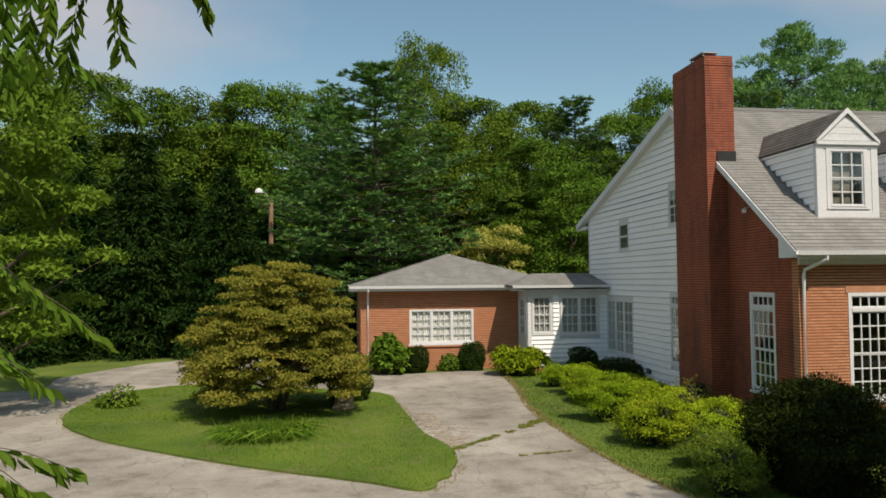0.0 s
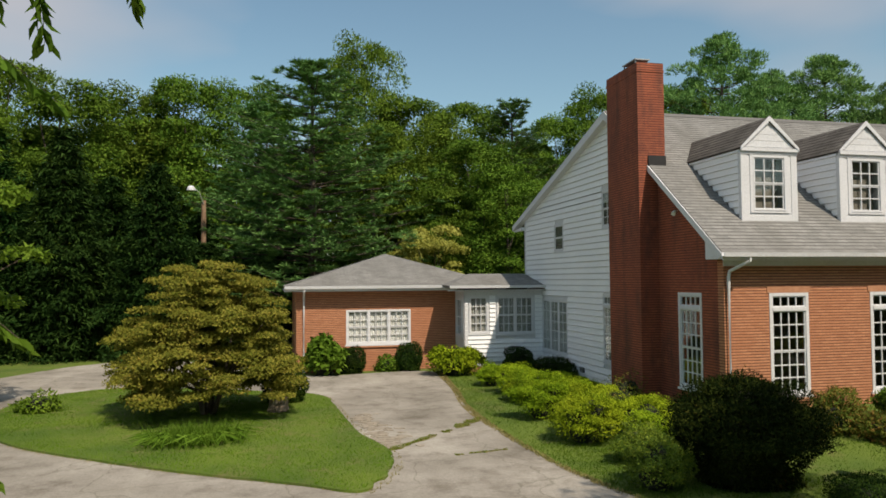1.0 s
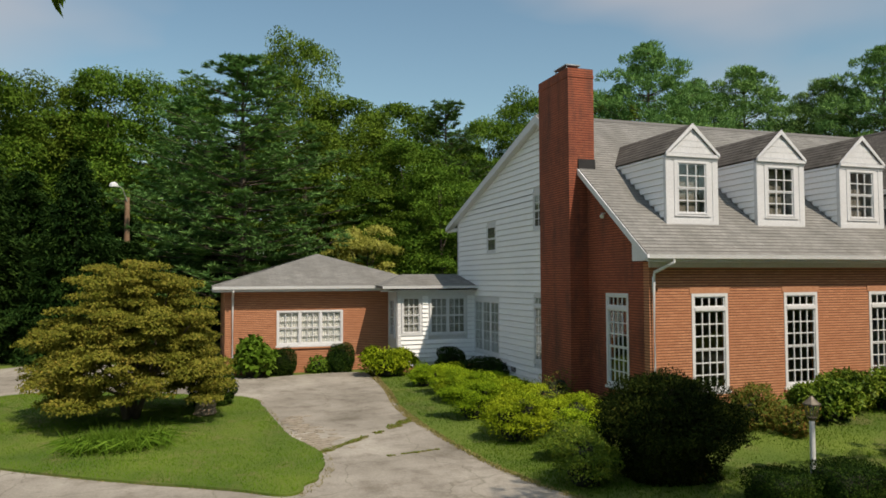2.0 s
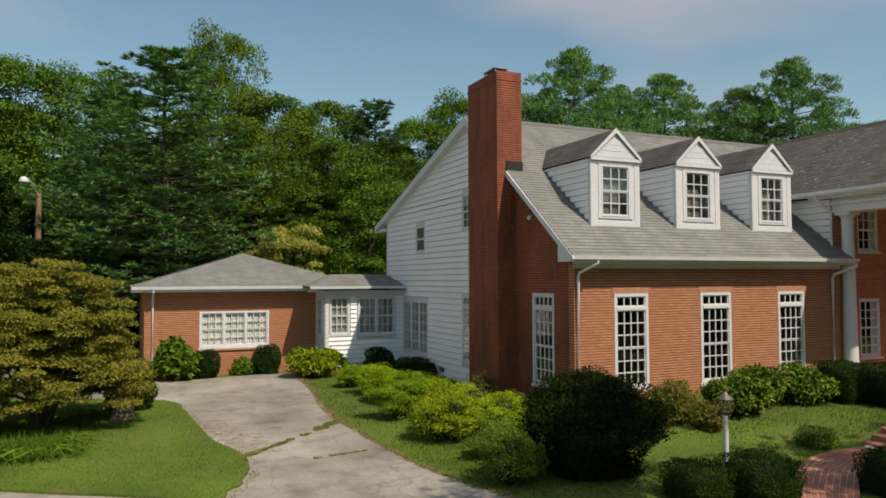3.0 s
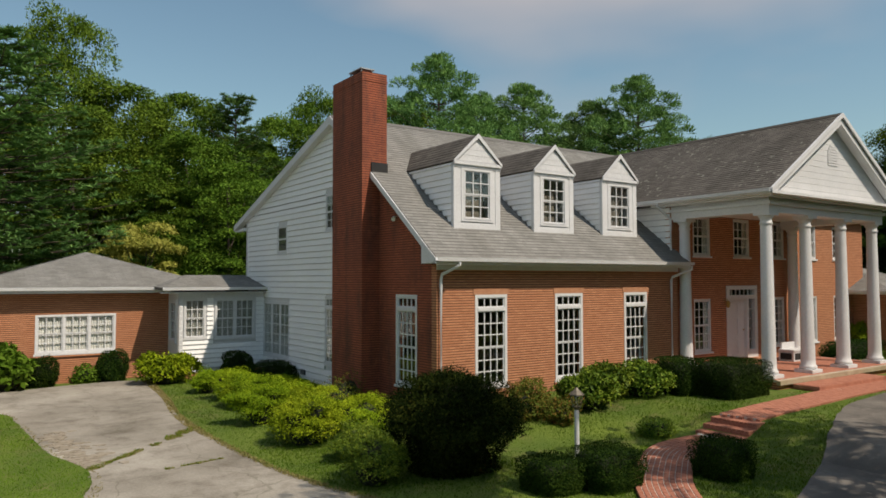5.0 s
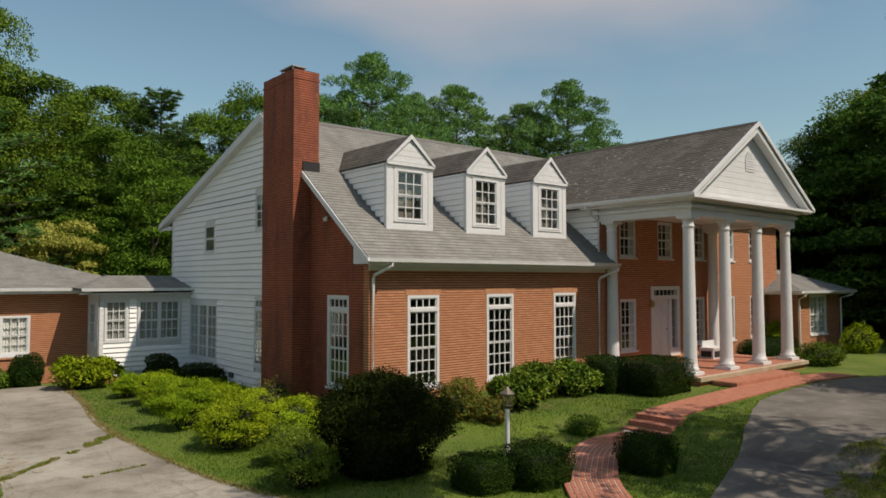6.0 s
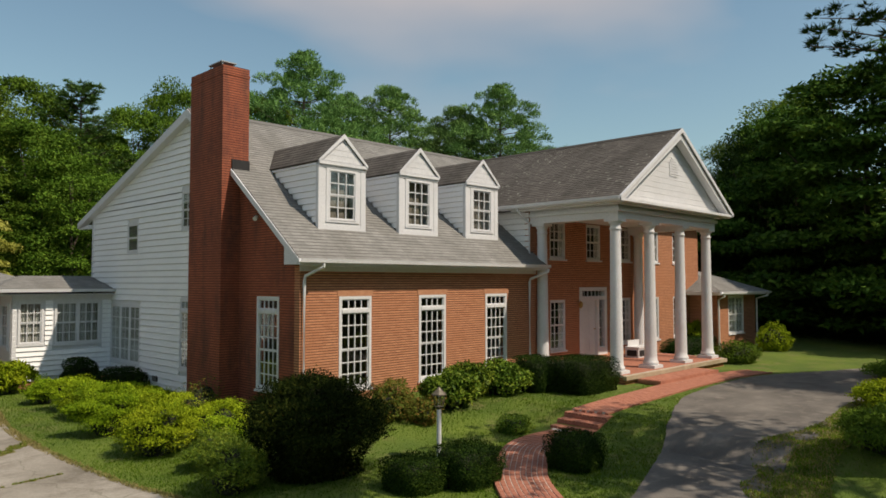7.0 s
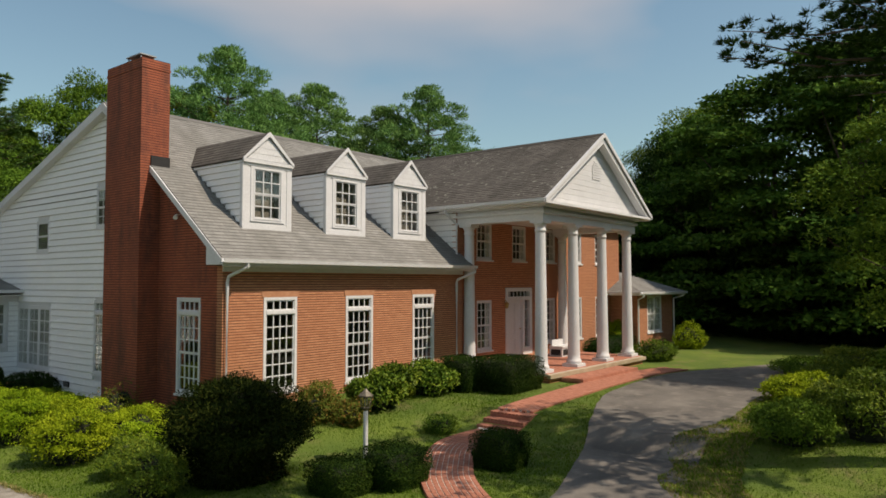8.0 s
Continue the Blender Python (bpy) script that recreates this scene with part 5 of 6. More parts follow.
PLANT = [
    ("hemlock", -9.8, 36.7, 10.9, 5.7), ("hemlock", -5.5, 35.6, 9.2, 5.1), ("hemlock", -13.3, 37.7, 11.4, 5.5), ("hemlock", -8.9, 42.1, 11.5, 5.8), ("hemlock", -14.6, 34.0, 9.8, 4.7), ("hemlock", -4.4, 42.8, 9.1, 5.3), ("hemlock", -3.4, 37.3, 5.7, 4.0),
    ("oak", -20.5, 51.0, 17.6, 8.3), ("oak", -14.5, 53.0, 18.6, 8.7), ("oak", -10.6, 59.1, 19.4, 9.0), ("oak", -6.4, 57.6, 19.5, 8.4), ("oak", -2.1, 60.0, 19.4, 7.9), ("oak", -19.9, 58.7, 18.5, 8.7),
    ("pine", 1.9, 40.5, 15.8, 10.5), ("pine", -1.1, 46.0, 14.6, 7.6), ("oak", 6.6, 55.6, 20.8, 5.6), ("oak", 10.2, 54.0, 17.5, 8.6), ("oak", 11.2, 48.7, 13.8, 6.7), ("oak", 6.1, 46.6, 12.7, 6.5),
    ("oak", 12.0, 42.3, 11.9, 6.2), ("pine", 17.2, 51.2, 18.6, 8.6), ("oak", 14.6, 54.0, 15.6, 7.0), ("oak", 21.4, 51.8, 16.1, 6.0), ("oak", 13.1, 39.9, 9.8, 5.0), ("oak", 24.7, 52.5, 16.8, 5.5), ("oak", 9.9, 41.8, 9.1, 5.1),
    ("plume", 27.5, 40.0, 19.0, 9.0), ("plume", 31.6, 40.6, 17.0, 7.6), ("plume", 35.2, 40.0, 18.1, 9.4), ("plume", 35.4, 33.4, 15.4, 7.4), ("plume", 37.2, 31.0, 16.9, 8.2), ("oak", 29.7, 47.4, 17.5, 5.5),
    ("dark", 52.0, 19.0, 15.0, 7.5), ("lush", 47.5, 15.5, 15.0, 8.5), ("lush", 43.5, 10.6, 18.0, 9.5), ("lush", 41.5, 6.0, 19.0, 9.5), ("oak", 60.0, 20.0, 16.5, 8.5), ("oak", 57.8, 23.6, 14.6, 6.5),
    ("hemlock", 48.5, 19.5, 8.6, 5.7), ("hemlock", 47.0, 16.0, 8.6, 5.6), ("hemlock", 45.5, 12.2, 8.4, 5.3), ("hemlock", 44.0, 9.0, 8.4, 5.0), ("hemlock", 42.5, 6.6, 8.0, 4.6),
    # The oak at (27.0, 1.2) is added out of view to dapple the asphalt.
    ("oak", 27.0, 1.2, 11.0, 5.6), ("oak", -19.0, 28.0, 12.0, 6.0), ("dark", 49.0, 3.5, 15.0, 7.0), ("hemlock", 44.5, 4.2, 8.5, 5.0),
]
stock = {"lush": (lush_trees, 17.0, 7.6), "dark": (dark_trees, 17.0, 7.6), "oak": (oaks, 17.0, 7.6), "pine": (pines, 16.4, 7.6), "plume": (plumes, 19.0, 9.0), "hemlock": (hemlocks, 11.2, 4.6)}
random.seed(5)
used = set()
for k, (kind, x, y, h, w) in enumerate(PLANT):
    protos, ph, pw = stock[kind]
    src = protos[k % len(protos)]
    m = pose(x, y, ground_z(x, y) - 0.05, 0, 0, random.uniform(0, 360)) @ Matrix.Diagonal((w / pw, w / pw, h / ph, 1))
    if src.name in used:
        copy_thing(src, m)
    else:
        used.add(src.name)
        src.matrix_basis = m


def woods(name, label, spots, seed, n, material):
    """A bank of leafage with no single trees to tell apart: far woods that close the view, and unseen banks that hold
    off skylight.
    """
    np.random.seed(seed)
    pts = []
    for x, y, r, h in spots:
        k = int(n * r * h)
        a, f = np.random.uniform(0, 6.283, k), np.random.uniform(0, 1, k) ** 0.8
        q = r * np.sqrt(np.random.uniform(0.3, 1, k)) * (1 - 0.75 * f ** 2.2)
        pts.append(np.stack([x + q * np.cos(a), y + q * np.sin(a), h * f - 0.4], 1))
    p = np.concatenate(pts)
    k = len(p)
    ob = leaf_cloud(name, p, unit(k) + np.array([0, 0, -0.3]), np.random.uniform(0.7, 1.4, k), np.random.uniform(0.45, 0.9, k), material)
    return tagged(ob, label, "woods", "", "stuff")


np.random.seed(77)
ring = []
for a in np.arange(-40, 140, 4.0):
    d = 66 + 8 * math.sin(a * 0.9)
    h = (15 if a < 12 else 10.5) + 3 * math.sin(a * 0.37) + 2 * math.sin(a * 1.3)
    ring.append((d * math.sin(radians(a)), d * math.cos(radians(a)), 5.0, h))
# Unseen banks behind the camera, added to hold off skylight and deepen shadows.
for a in np.arange(140, 205, 5.0):
    ring.append((34 * math.sin(radians(a)), 34 * math.cos(radians(a)), 5.0, 21 + 3 * math.sin(a * 0.7)))
# More unseen banks, added to keep the portico and the right-hand woods dark.
ring += [(52, -4, 5, 17), (46, -4, 5, 17), (57, 1, 5, 17), (60, 8, 5, 18), (40, -9, 5, 16), (26, -11, 5, 17), (33, -7, 4.5, 10), (39, -4, 4.5, 10), (18, -13, 5, 18), (10, -15, 5, 18), (2, -17, 5, 18)]
woods("far_woods", "deep green woods round the garden, with unseen banks added to darken shade", ring, 3, 24, OAK_LEAF)
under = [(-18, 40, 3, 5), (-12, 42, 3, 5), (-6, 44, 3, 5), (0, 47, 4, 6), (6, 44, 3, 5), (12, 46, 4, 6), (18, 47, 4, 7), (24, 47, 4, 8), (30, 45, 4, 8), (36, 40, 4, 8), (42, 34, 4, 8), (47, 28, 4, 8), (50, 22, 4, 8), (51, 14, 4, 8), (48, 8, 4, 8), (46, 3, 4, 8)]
woods("woodland_understorey", "undergrowth beneath the trees, its leaves coloured dark for shade", under, 4, 60, HEMLOCK_LEAF)


def lumpy(d, freq, seed):
    """A smooth uneven swelling over directions d, between about -1 and 1."""
    r = np.random.RandomState(seed)
    out = np.zeros(len(d))
    for k in range(7):
        f = freq * (1.5 if k < 4 else 3.6)
        out += (0.36 if k < 4 else 0.2) * np.sin(f * (d @ r.normal(size=3)) * 1.3 + r.uniform(0, 6.283))
    return out


def dome(d, boxy, scale):
    """Points of a dome of width 2 and height 1 that stands on the ground, in the directions d; boxy 2 is round, 6 nearly square."""
    e = (np.abs(d[:, 0]) ** boxy + np.abs(d[:, 1]) ** boxy + np.abs(d[:, 2]) ** boxy) ** (-1.0 / boxy)
    p = d * (e * scale)[:, None]
    flat = np.maximum(np.linalg.norm(d[:, :2], axis=1), 1e-3)
    e2 = np.maximum((np.abs(d[:, 0]) / flat) ** boxy + (np.abs(d[:, 1]) / flat) ** boxy, 0.1) ** (-1.0 / boxy)
    low = d[:, 2] < 0
    p[low, :2] = d[low, :2] / flat[low, None] * (e2 * scale * (1 - (0.34 if boxy < 4 else 0.06) * np.abs(d[:, 2])))[low, None]
    p[:, 2] = np.where(low, 0.42 * (1 - np.abs(d[:, 2])) + 0.01, 0.42 + 0.58 * p[:, 2])
    return p


def shrub(name, label, x, y, rx, ry, h, material, leaf=0.075, n=3600, seed=1, boxy=2.0, lumps=0.18, group="", ratio=0.5, category="shrub", freq=1.6, inner=0.62, pads=0, layered=0.6, pad=0.30):
    """A shrub: stems and a shell of leaves, several layers deep, with a lumpy outline."""
    np.random.seed(seed)
    n = int(n * 1.5)
    gz = ground_z(x, y)
    s = tagged(new(name), label, category, group)
    s.location = (x, y, gz - 0.03)
    d = unit(n)
    bulge = 1 + lumps * lumpy(d, freq, seed)
    depth = 1 - 0.3 * np.random.uniform(0, 1, n) ** 2.2
    p = dome(d, boxy, bulge * depth) * np.array([rx, ry, h])
    w = d * 0.35 + unit(n) * 0.9 + np.array([0, 0, 0.1])
    f = d * 0.8 + unit(n) * 0.5 + np.array([0, 0, 0.4])
    hollow = pads and boxy < 4 and material != YEW_LEAF
    if pads:
        shell = np.random.uniform(size=n) < 0.36
        p0, w0, f0 = p[shell], w[shell], f[shell]
        q = unit(pads)
        q[:, 2] = np.abs(q[:, 2])
        q = q * (1 + lumps * lumpy(q, freq, seed))[:, None] * np.random.uniform(0.62, 0.9, (pads, 1)) * np.array([rx, ry, h * 0.55]) + np.array([0, 0, h * 0.42])
        q[:, 2] -= np.random.uniform(0, 0.35, pads) ** 2 * h
        q[:, 2] = np.maximum(q[:, 2], h * 0.18)
        p, w, f = clumps(q, np.random.uniform(0.75, 1.25, pads) * pad * (rx * ry * h) ** (1 / 3), max(1, n // pads), layered)
        w = w + np.array([0, 0, 0.25])
        p, w = np.concatenate([p0 * np.array([0.94, 0.94, 0.92]), p]), np.concatenate([w0, w])
        f = np.concatenate([f0, f])
        n = len(p)
    # Low leaves are dropped so that the dark core shows as shade underneath.
    if hollow:
        keep = p[:, 2] > h * (0.34 + 0.16 * lumpy(p / (np.linalg.norm(p, axis=1, keepdims=True) + 1e-6), 3.0, seed + 9)) * np.random.uniform(0.3, 1.3, n)
        p, w, f = p[keep], w[keep], f[keep]
        n = len(p)
    leaf_cloud("foliage", p, w, np.random.uniform(0.7, 1.3, n) * leaf, np.random.uniform(0.8, 1.2, n) * leaf * ratio, material, s, faces=f, whole=leaf > 0.09 and material != YEW_LEAF)
    # Solid near-black core: the shrub's inner shade, put into its colour.
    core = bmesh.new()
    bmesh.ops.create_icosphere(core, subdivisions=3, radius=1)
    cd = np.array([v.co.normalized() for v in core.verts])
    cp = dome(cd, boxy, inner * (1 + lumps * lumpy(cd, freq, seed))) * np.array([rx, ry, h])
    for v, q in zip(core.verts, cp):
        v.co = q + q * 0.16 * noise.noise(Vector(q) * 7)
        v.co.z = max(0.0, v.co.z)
    finish("dark_shade_core", core, INNER_SHADE).parent = s
    random.seed(seed)
    for k in range(4):
        bm = bmesh.new()
        a, q = k * 1.6 + random.random(), random.uniform(0.3, 0.7)
        tube(bm, [(0.06 * math.cos(a), 0.06 * math.sin(a), 0), (rx * q * 0.5 * math.cos(a), ry * q * 0.5 * math.sin(a), h * 0.35), (rx * q * math.cos(a), ry * q * math.sin(a), h * 0.75)], [0.028, 0.02, 0.007], 5)
        finish("stem", bm, BARK).parent = s
    return s


shrub("yew_bush", "large dark clipped yew with rusty tips", 7.82, 11.0, 1.13, 1.12, 1.98, YEW_LEAF, 0.075, 30000, 101, 2.9, 0.15, ratio=0.34, pads=95, inner=0.66, layered=0.2, pad=0.44)
AZ = "azaleas along the drive"
for k, (x, y, r, h) in enumerate([(6.46, 14.55, 0.72, 0.98), (6.52, 17.3, 0.7, 0.98), (7.25, 16.1, 0.6, 0.92), (7.25, 19.0, 0.68, 0.9), (7.22, 21.1, 0.7, 0.9), (6.94, 23.1, 0.52, 0.72), (8.6, 19.7, 0.72, 0.62), (7.95, 14.75, 0.6, 0.84), (8.5, 15.3, 0.42, 0.7), (6.26, 11.05, 0.6, 0.86), (6.75, 12.7, 0.46, 0.7), (7.35, 13.2, 0.5, 0.8), (7.75, 17.2, 0.6, 0.72), (8.15, 20.6, 0.7, 0.6), (6.85, 15.5, 0.55, 0.8), (6.95, 20.0, 0.5, 0.7)]):
    shrub("azalea", "yellow-green azalea beside the drive", x, y, r * 0.98, r * 0.95, h * 1.12, AZALEA_LEAF if k not in (9, 10) else RHODO_LEAF, 0.05, int(13000 * r), 110 + k, 2.9, 0.34, AZ, pads=int(24 * r + 9), inner=0.5, layered=0.42, pad=0.33)
shrub("azalea", "thin brownish shrub before the chimney", 8.9, 17.4, 0.7, 0.6, 1.0, RED_LEAF, 0.06, 1500, 125, 2.0, 0.35)
for k, (x, y, r, h) in enumerate([(13.4, 12.95, 0.78, 0.92), (14.5, 13.3, 0.75, 0.95), (15.55, 13.0, 0.8, 0.86)]):
    shrub("laurel_shrub", "broad-leaved green shrub against the brick wall", x, y, r, r * 0.85, h, RHODO_LEAF, 0.11, 3600, 130 + k, 2.4, 0.26, "shrubs under the windows", 0.42, pads=44, inner=0.6)
for k, (x, y, r, h) in enumerate([(11.3, 12.9, 0.5, 0.75), (11.75, 13.2, 0.5, 0.8), (11.9, 12.3, 0.42, 0.55)]):
    shrub("nandina", "loose shrub with reddish new leaves", x, y, r, r, h, RED_LEAF, 0.08, 1500, 140 + k, 2.0, 0.4, inner=0.35)
HG = "clipped hedges by the porch"
shrub("hedge", "clipped dark green hedge beside the porch", 16.85, 12.75, 0.56, 0.6, 0.98, BOX_LEAF, 0.042, 15000, 150, 10.0, 0.04, HG, inner=0.76)
shrub("hedge", "clipped dark green hedge beside the porch", 17.75, 11.75, 1.0, 0.75, 1.0, BOX_LEAF, 0.042, 24000, 151, 10.0, 0.04, HG, inner=0.76)
shrub("hedge", "low clipped hedge along the wall beyond the porch", 30.0, 14.2, 2.2, 0.45, 0.72, BOX_LEAF, 0.065, 9000, 152, 6.0, 0.05, HG, inner=0.76)
BX = "boxwoods along the brick walk"
shrub("boxwood", "small round shrub on the lawn", 13.2, 10.6, 0.42, 0.38, 0.46, RHODO_LEAF, 0.05, 2200, 160, 2.6, 0.15, BX)
shrub("boxwood", "clipped square boxwood beside the walk", 11.6, 7.85, 0.47, 0.45, 0.68, BOX_LEAF, 0.034, 16000, 161, 14.0, 0.03, BX, inner=0.76)
shrub("boxwood", "clipped dark boxwood below the lamp post", 8.5, 9.0, 0.46, 0.46, 0.56, BOX_LEAF, 0.034, 15000, 162, 14.0, 0.035, BX, inner=0.76)
shrub("boxwood", "clipped dark boxwood below the lamp post", 9.42, 8.62, 0.55, 0.5, 0.68, BOX_LEAF, 0.034, 18000, 163, 14.0, 0.035, BX, inner=0.76)
shrub("hydrangea", "large-leaved green shrub at the annex corner", 1.7, 27.0, 0.72, 0.6, 1.4, BRIGHT_LEAF, 0.2, 1500, 170, 1.8, 0.3, ratio=0.65, pads=26)
shrub("boxwood", "rounded green shrub under the annex window", 2.75, 27.5, 0.55, 0.45, 1.0, BOX_LEAF, 0.065, 5000, 171, 2.8, 0.12)
shrub("boxwood", "rounded green shrub under the annex window", 5.0, 27.6, 0.5, 0.45, 1.1, BOX_LEAF, 0.065, 5000, 172, 2.6, 0.14)
shrub("fern", "small green plant by the annex wall", 4.15, 27.7, 0.42, 0.3, 0.6, BRIGHT_LEAF, 0.12, 400, 173, 2.0, 0.3, category="plant")
shrub("laurel_shrub", "bright yellow-green shrub at the link corner", 6.45, 25.8, 1.0, 0.75, 1.05, AZALEA_LEAF, 0.14, 3600, 174, 2.0, 0.3, ratio=0.35, pads=34)
shrub("boxwood", "dark round shrub before the link", 8.8, 25.6, 0.62, 0.55, 1.05, BOX_LEAF, 0.065, 5000, 175, 2.3, 0.15)
shrub("boxwood", "dark green shrub at the gable wall", 9.4, 23.5, 0.78, 0.6, 0.8, BOX_LEAF, 0.065, 5500, 176, 2.3, 0.2)
shrub("boxwood", "dark clipped shrub beside the bronze maple", 0.2, 21.2, 0.62, 0.6, 1.15, BOX_LEAF, 0.06, 6500, 177, 2.6, 0.12)
shrub("weed_clump", "low leafy weeds on the grass island", -6.2, 21.3, 0.6, 0.5, 0.5, BRIGHT_LEAF, 0.1, 600, 178, 2.0, 0.4, category="plant")
EB = "shrubs beyond the asphalt"
for k, (x, y, r, h) in enumerate([(15.4, 3.5, 0.92, 0.9), (20.4, 4.6, 1.0, 0.78), (26.6, 5.4, 1.55, 0.65), (18.2, 3.3, 0.75, 1.0), (23.5, 4.2, 1.0, 0.95), (16.6, 2.4, 0.7, 1.45), (28.5, 4.4, 1.4, 0.9)]):
    shrub("azalea", "green shrub at the asphalt's edge", x, y, r, r * 0.9, h, RHODO_LEAF if k > 2 else (OAK_LEAF, AZALEA_LEAF, OAK_LEAF)[k], 0.07, 7000, 180 + k, 2.2, 0.2, EB, pads=34, inner=0.66)
for k, (x, y, r, h, m) in enumerate([(28.3, 11.5, 0.95, 0.82, OAK_LEAF), (33.9, 12.2, 0.82, 1.1, AZALEA_LEAF), (31.2, 14.65, 0.4, 1.4, AZALEA_LEAF)]):
    shrub("azalea", "green shrub before the east wing", x, y, r, r * 0.8, h, m, 0.09, 2600, 190 + k, 2.2, 0.3)

# bronze-green maple on the island
def dome_maple(name, label, seed, h, r, base, material, sprays=330, per=400, leaf=0.066):
    """A low maple: crooked stems that fan out under a dense rounded dome of flat sprays."""
    np.random.seed(seed)
    random.seed(seed)
    t = tagged(new(name), label, "tree")
    d = unit(sprays)
    d[:, 2] = np.abs(d[:, 2])
    swell = 1 + 0.13 * lumpy(d, 1.7, seed)
    c = d * (swell * np.random.uniform(0.62, 1.0, sprays))[:, None] * np.array([r, r * 0.95, h - base])
    c[:, 2] += base - 0.35 * np.maximum(0, np.linalg.norm(c[:, :2], axis=1) / r - 0.5) * np.random.uniform(0.2, 1.3, sprays)
    p, w, f = clumps(c, np.random.uniform(0.7, 1.3, sprays) * 0.42, per, 0.3)
    k = len(p)
    leaf_cloud("crown", p, w, np.random.uniform(0.7, 1.3, k) * leaf, np.random.uniform(0.6, 1.0, k) * leaf, material, t, faces=f)
    for k in range(9):
        e = Vector(c[int(k * sprays / 9)])
        bm = bmesh.new()
        a = math.atan2(e.y, e.x)
        s = Vector((0.12 * math.cos(a), 0.12 * math.sin(a), 0))
        tube(bm, [s, s + Vector((0.25 * math.cos(a + 0.5), 0.25 * math.sin(a + 0.5), 0.7)), s.lerp(e, 0.6) + Vector((0, 0, 0.2)), e], [0.07, 0.05, 0.028, 0.01], 6)
        finish("stem", bm, BARK).parent = t
    return t


maple = dome_maple("japanese_maple", "spreading bronze-green maple on the grass island", 91, 3.85, 2.35, 0.6, MAPLE_LEAF)
maple.location = (-1.75, 19.75, -0.4)
near_tree = broad_tree("green_tree", "light green leafy tree at the drive's edge", 95, 9.9, 3.6, 1.6, BRIGHT_LEAF, 120, 240, 0.16, 0.75, trunk=0.16, flat=0.5)
near_tree.location = (-9.6, 20.4, -0.42)
# Dark hemlock colour put on this pine so that it looks backlit.
edge_pine = pine_tree("white_pine", "tall pine with high spreading limbs", 96, 11.4, 3.7, 7.4, HEMLOCK_LEAF, 10, 10, 26, 0.125, 0.2, fluff=64, slim=0.2, fan=0.3)
edge_pine.location = (15.45, 0.5, -0.3)


# ---- the overhanging tree beside the camera ----
def twig_tree():
    """A slender tree out of view whose hanging twigs of long leaves reach into it."""
    t = tagged(new("overhanging_tree"), "slender tree with hanging twigs of long green leaves", "tree")
    np.random.seed(8)
    random.seed(8)
    tx, ty = -3.3, 2.2
    bm = bmesh.new()
    tube(bm, [(tx, ty, -0.5), (tx + 0.05, ty, 2.0), (tx - 0.05, ty + 0.1, 4.5), (tx, ty, 6.5)], [0.13, 0.1, 0.07, 0.03], 10)
    finish("trunk", bm, BARK).parent = t
    ends = [
        ((-0.98, 2.42, 4.12), (-1.04, 2.53, 3.70)), ((-0.90, 2.64, 4.22), (-1.01, 2.74, 3.79)), ((-0.78, 2.58, 4.18), (-0.78, 2.67, 3.92)),
        ((-1.08, 2.99, 4.00), (-0.84, 3.11, 3.80)), ((-0.98, 2.22, 4.03), (-1.02, 2.32, 3.70)), ((-0.57, 2.71, 4.27), (-0.50, 2.77, 4.13)),
        ((-1.37, 2.84, 3.63), (-1.18, 2.96, 3.43)), ((-1.13, 2.78, 3.10), (-0.88, 2.86, 2.88)), ((-1.15, 2.44, 2.91), (-0.95, 2.50, 2.76)),
        ((-1.16, 2.50, 2.59), (-0.90, 2.58, 2.48)), ((-0.99, 2.13, 2.62), (-0.86, 2.16, 2.52)), ((-1.47, 3.06, 3.29), (-1.26, 3.16, 3.06)),
        ((-1.38, 2.88, 2.98), (-1.20, 2.95, 2.78)), ((-1.06, 2.78, 4.27), (-1.12, 2.88, 3.92)),
    ]
    # the rest of the crown round the trunk
    c = np.random.normal(size=(90, 3)) * np.array([0.55, 0.55, 0.8]) + np.array([tx - 0.5, ty - 0.4, 5.6])
    p, w, f = clumps(c, np.full(len(c), 0.28), 26, 0.9)
    L = np.random.uniform(0.06, 0.1, len(p))
    leaf_cloud("crown", p, w - np.array([0, 0, 0.5]), L, L * 0.34, BRIGHT_LEAF, t, faces=f)
    for a, b in ends:
        a, b = Vector(a), Vector(b)
        bm = bmesh.new()
        s = Vector((tx, ty, min(6.0, a.z + 0.9)))
        mid = s.lerp(a, 0.55) + Vector((0, 0, 0.35))
        tube(bm, [s, mid, a, a.lerp(b, 0.5) + Vector((0, 0, 0.015)), b], [0.014, 0.007, 0.0025, 0.0016, 0.001], 5)
        finish("twig", bm, BARK).parent = t
        p, w = [], []
        n = int(22 + 70 * (b - a).length)
        for k in range(n):
            f = -0.5 + 1.5 * k / (n - 1)
            c = a.lerp(b, f) if f > 0 else a.lerp(mid, -f * 0.5)
            d = (b - a).normalized()
            side = d.cross(Vector((0, 0, 1))).normalized() * (1 if k % 2 else -1)
            p.append(c), w.append(d * 0.7 + side * random.uniform(0.2, 0.7) + Vector((0, 0, random.uniform(-1.0, 0.0))))
        p, w = np.array(p), np.array(w)
        L = np.random.uniform(0.055, 0.095, len(p))
        # each leaf in two halves, the outer one drooping
        leaf_cloud("leaf_spray", p, w, L * 1.15, L * 0.3, BRIGHT_LEAF, t, fold=0.3, whole=True)
    return t


twig_tree()


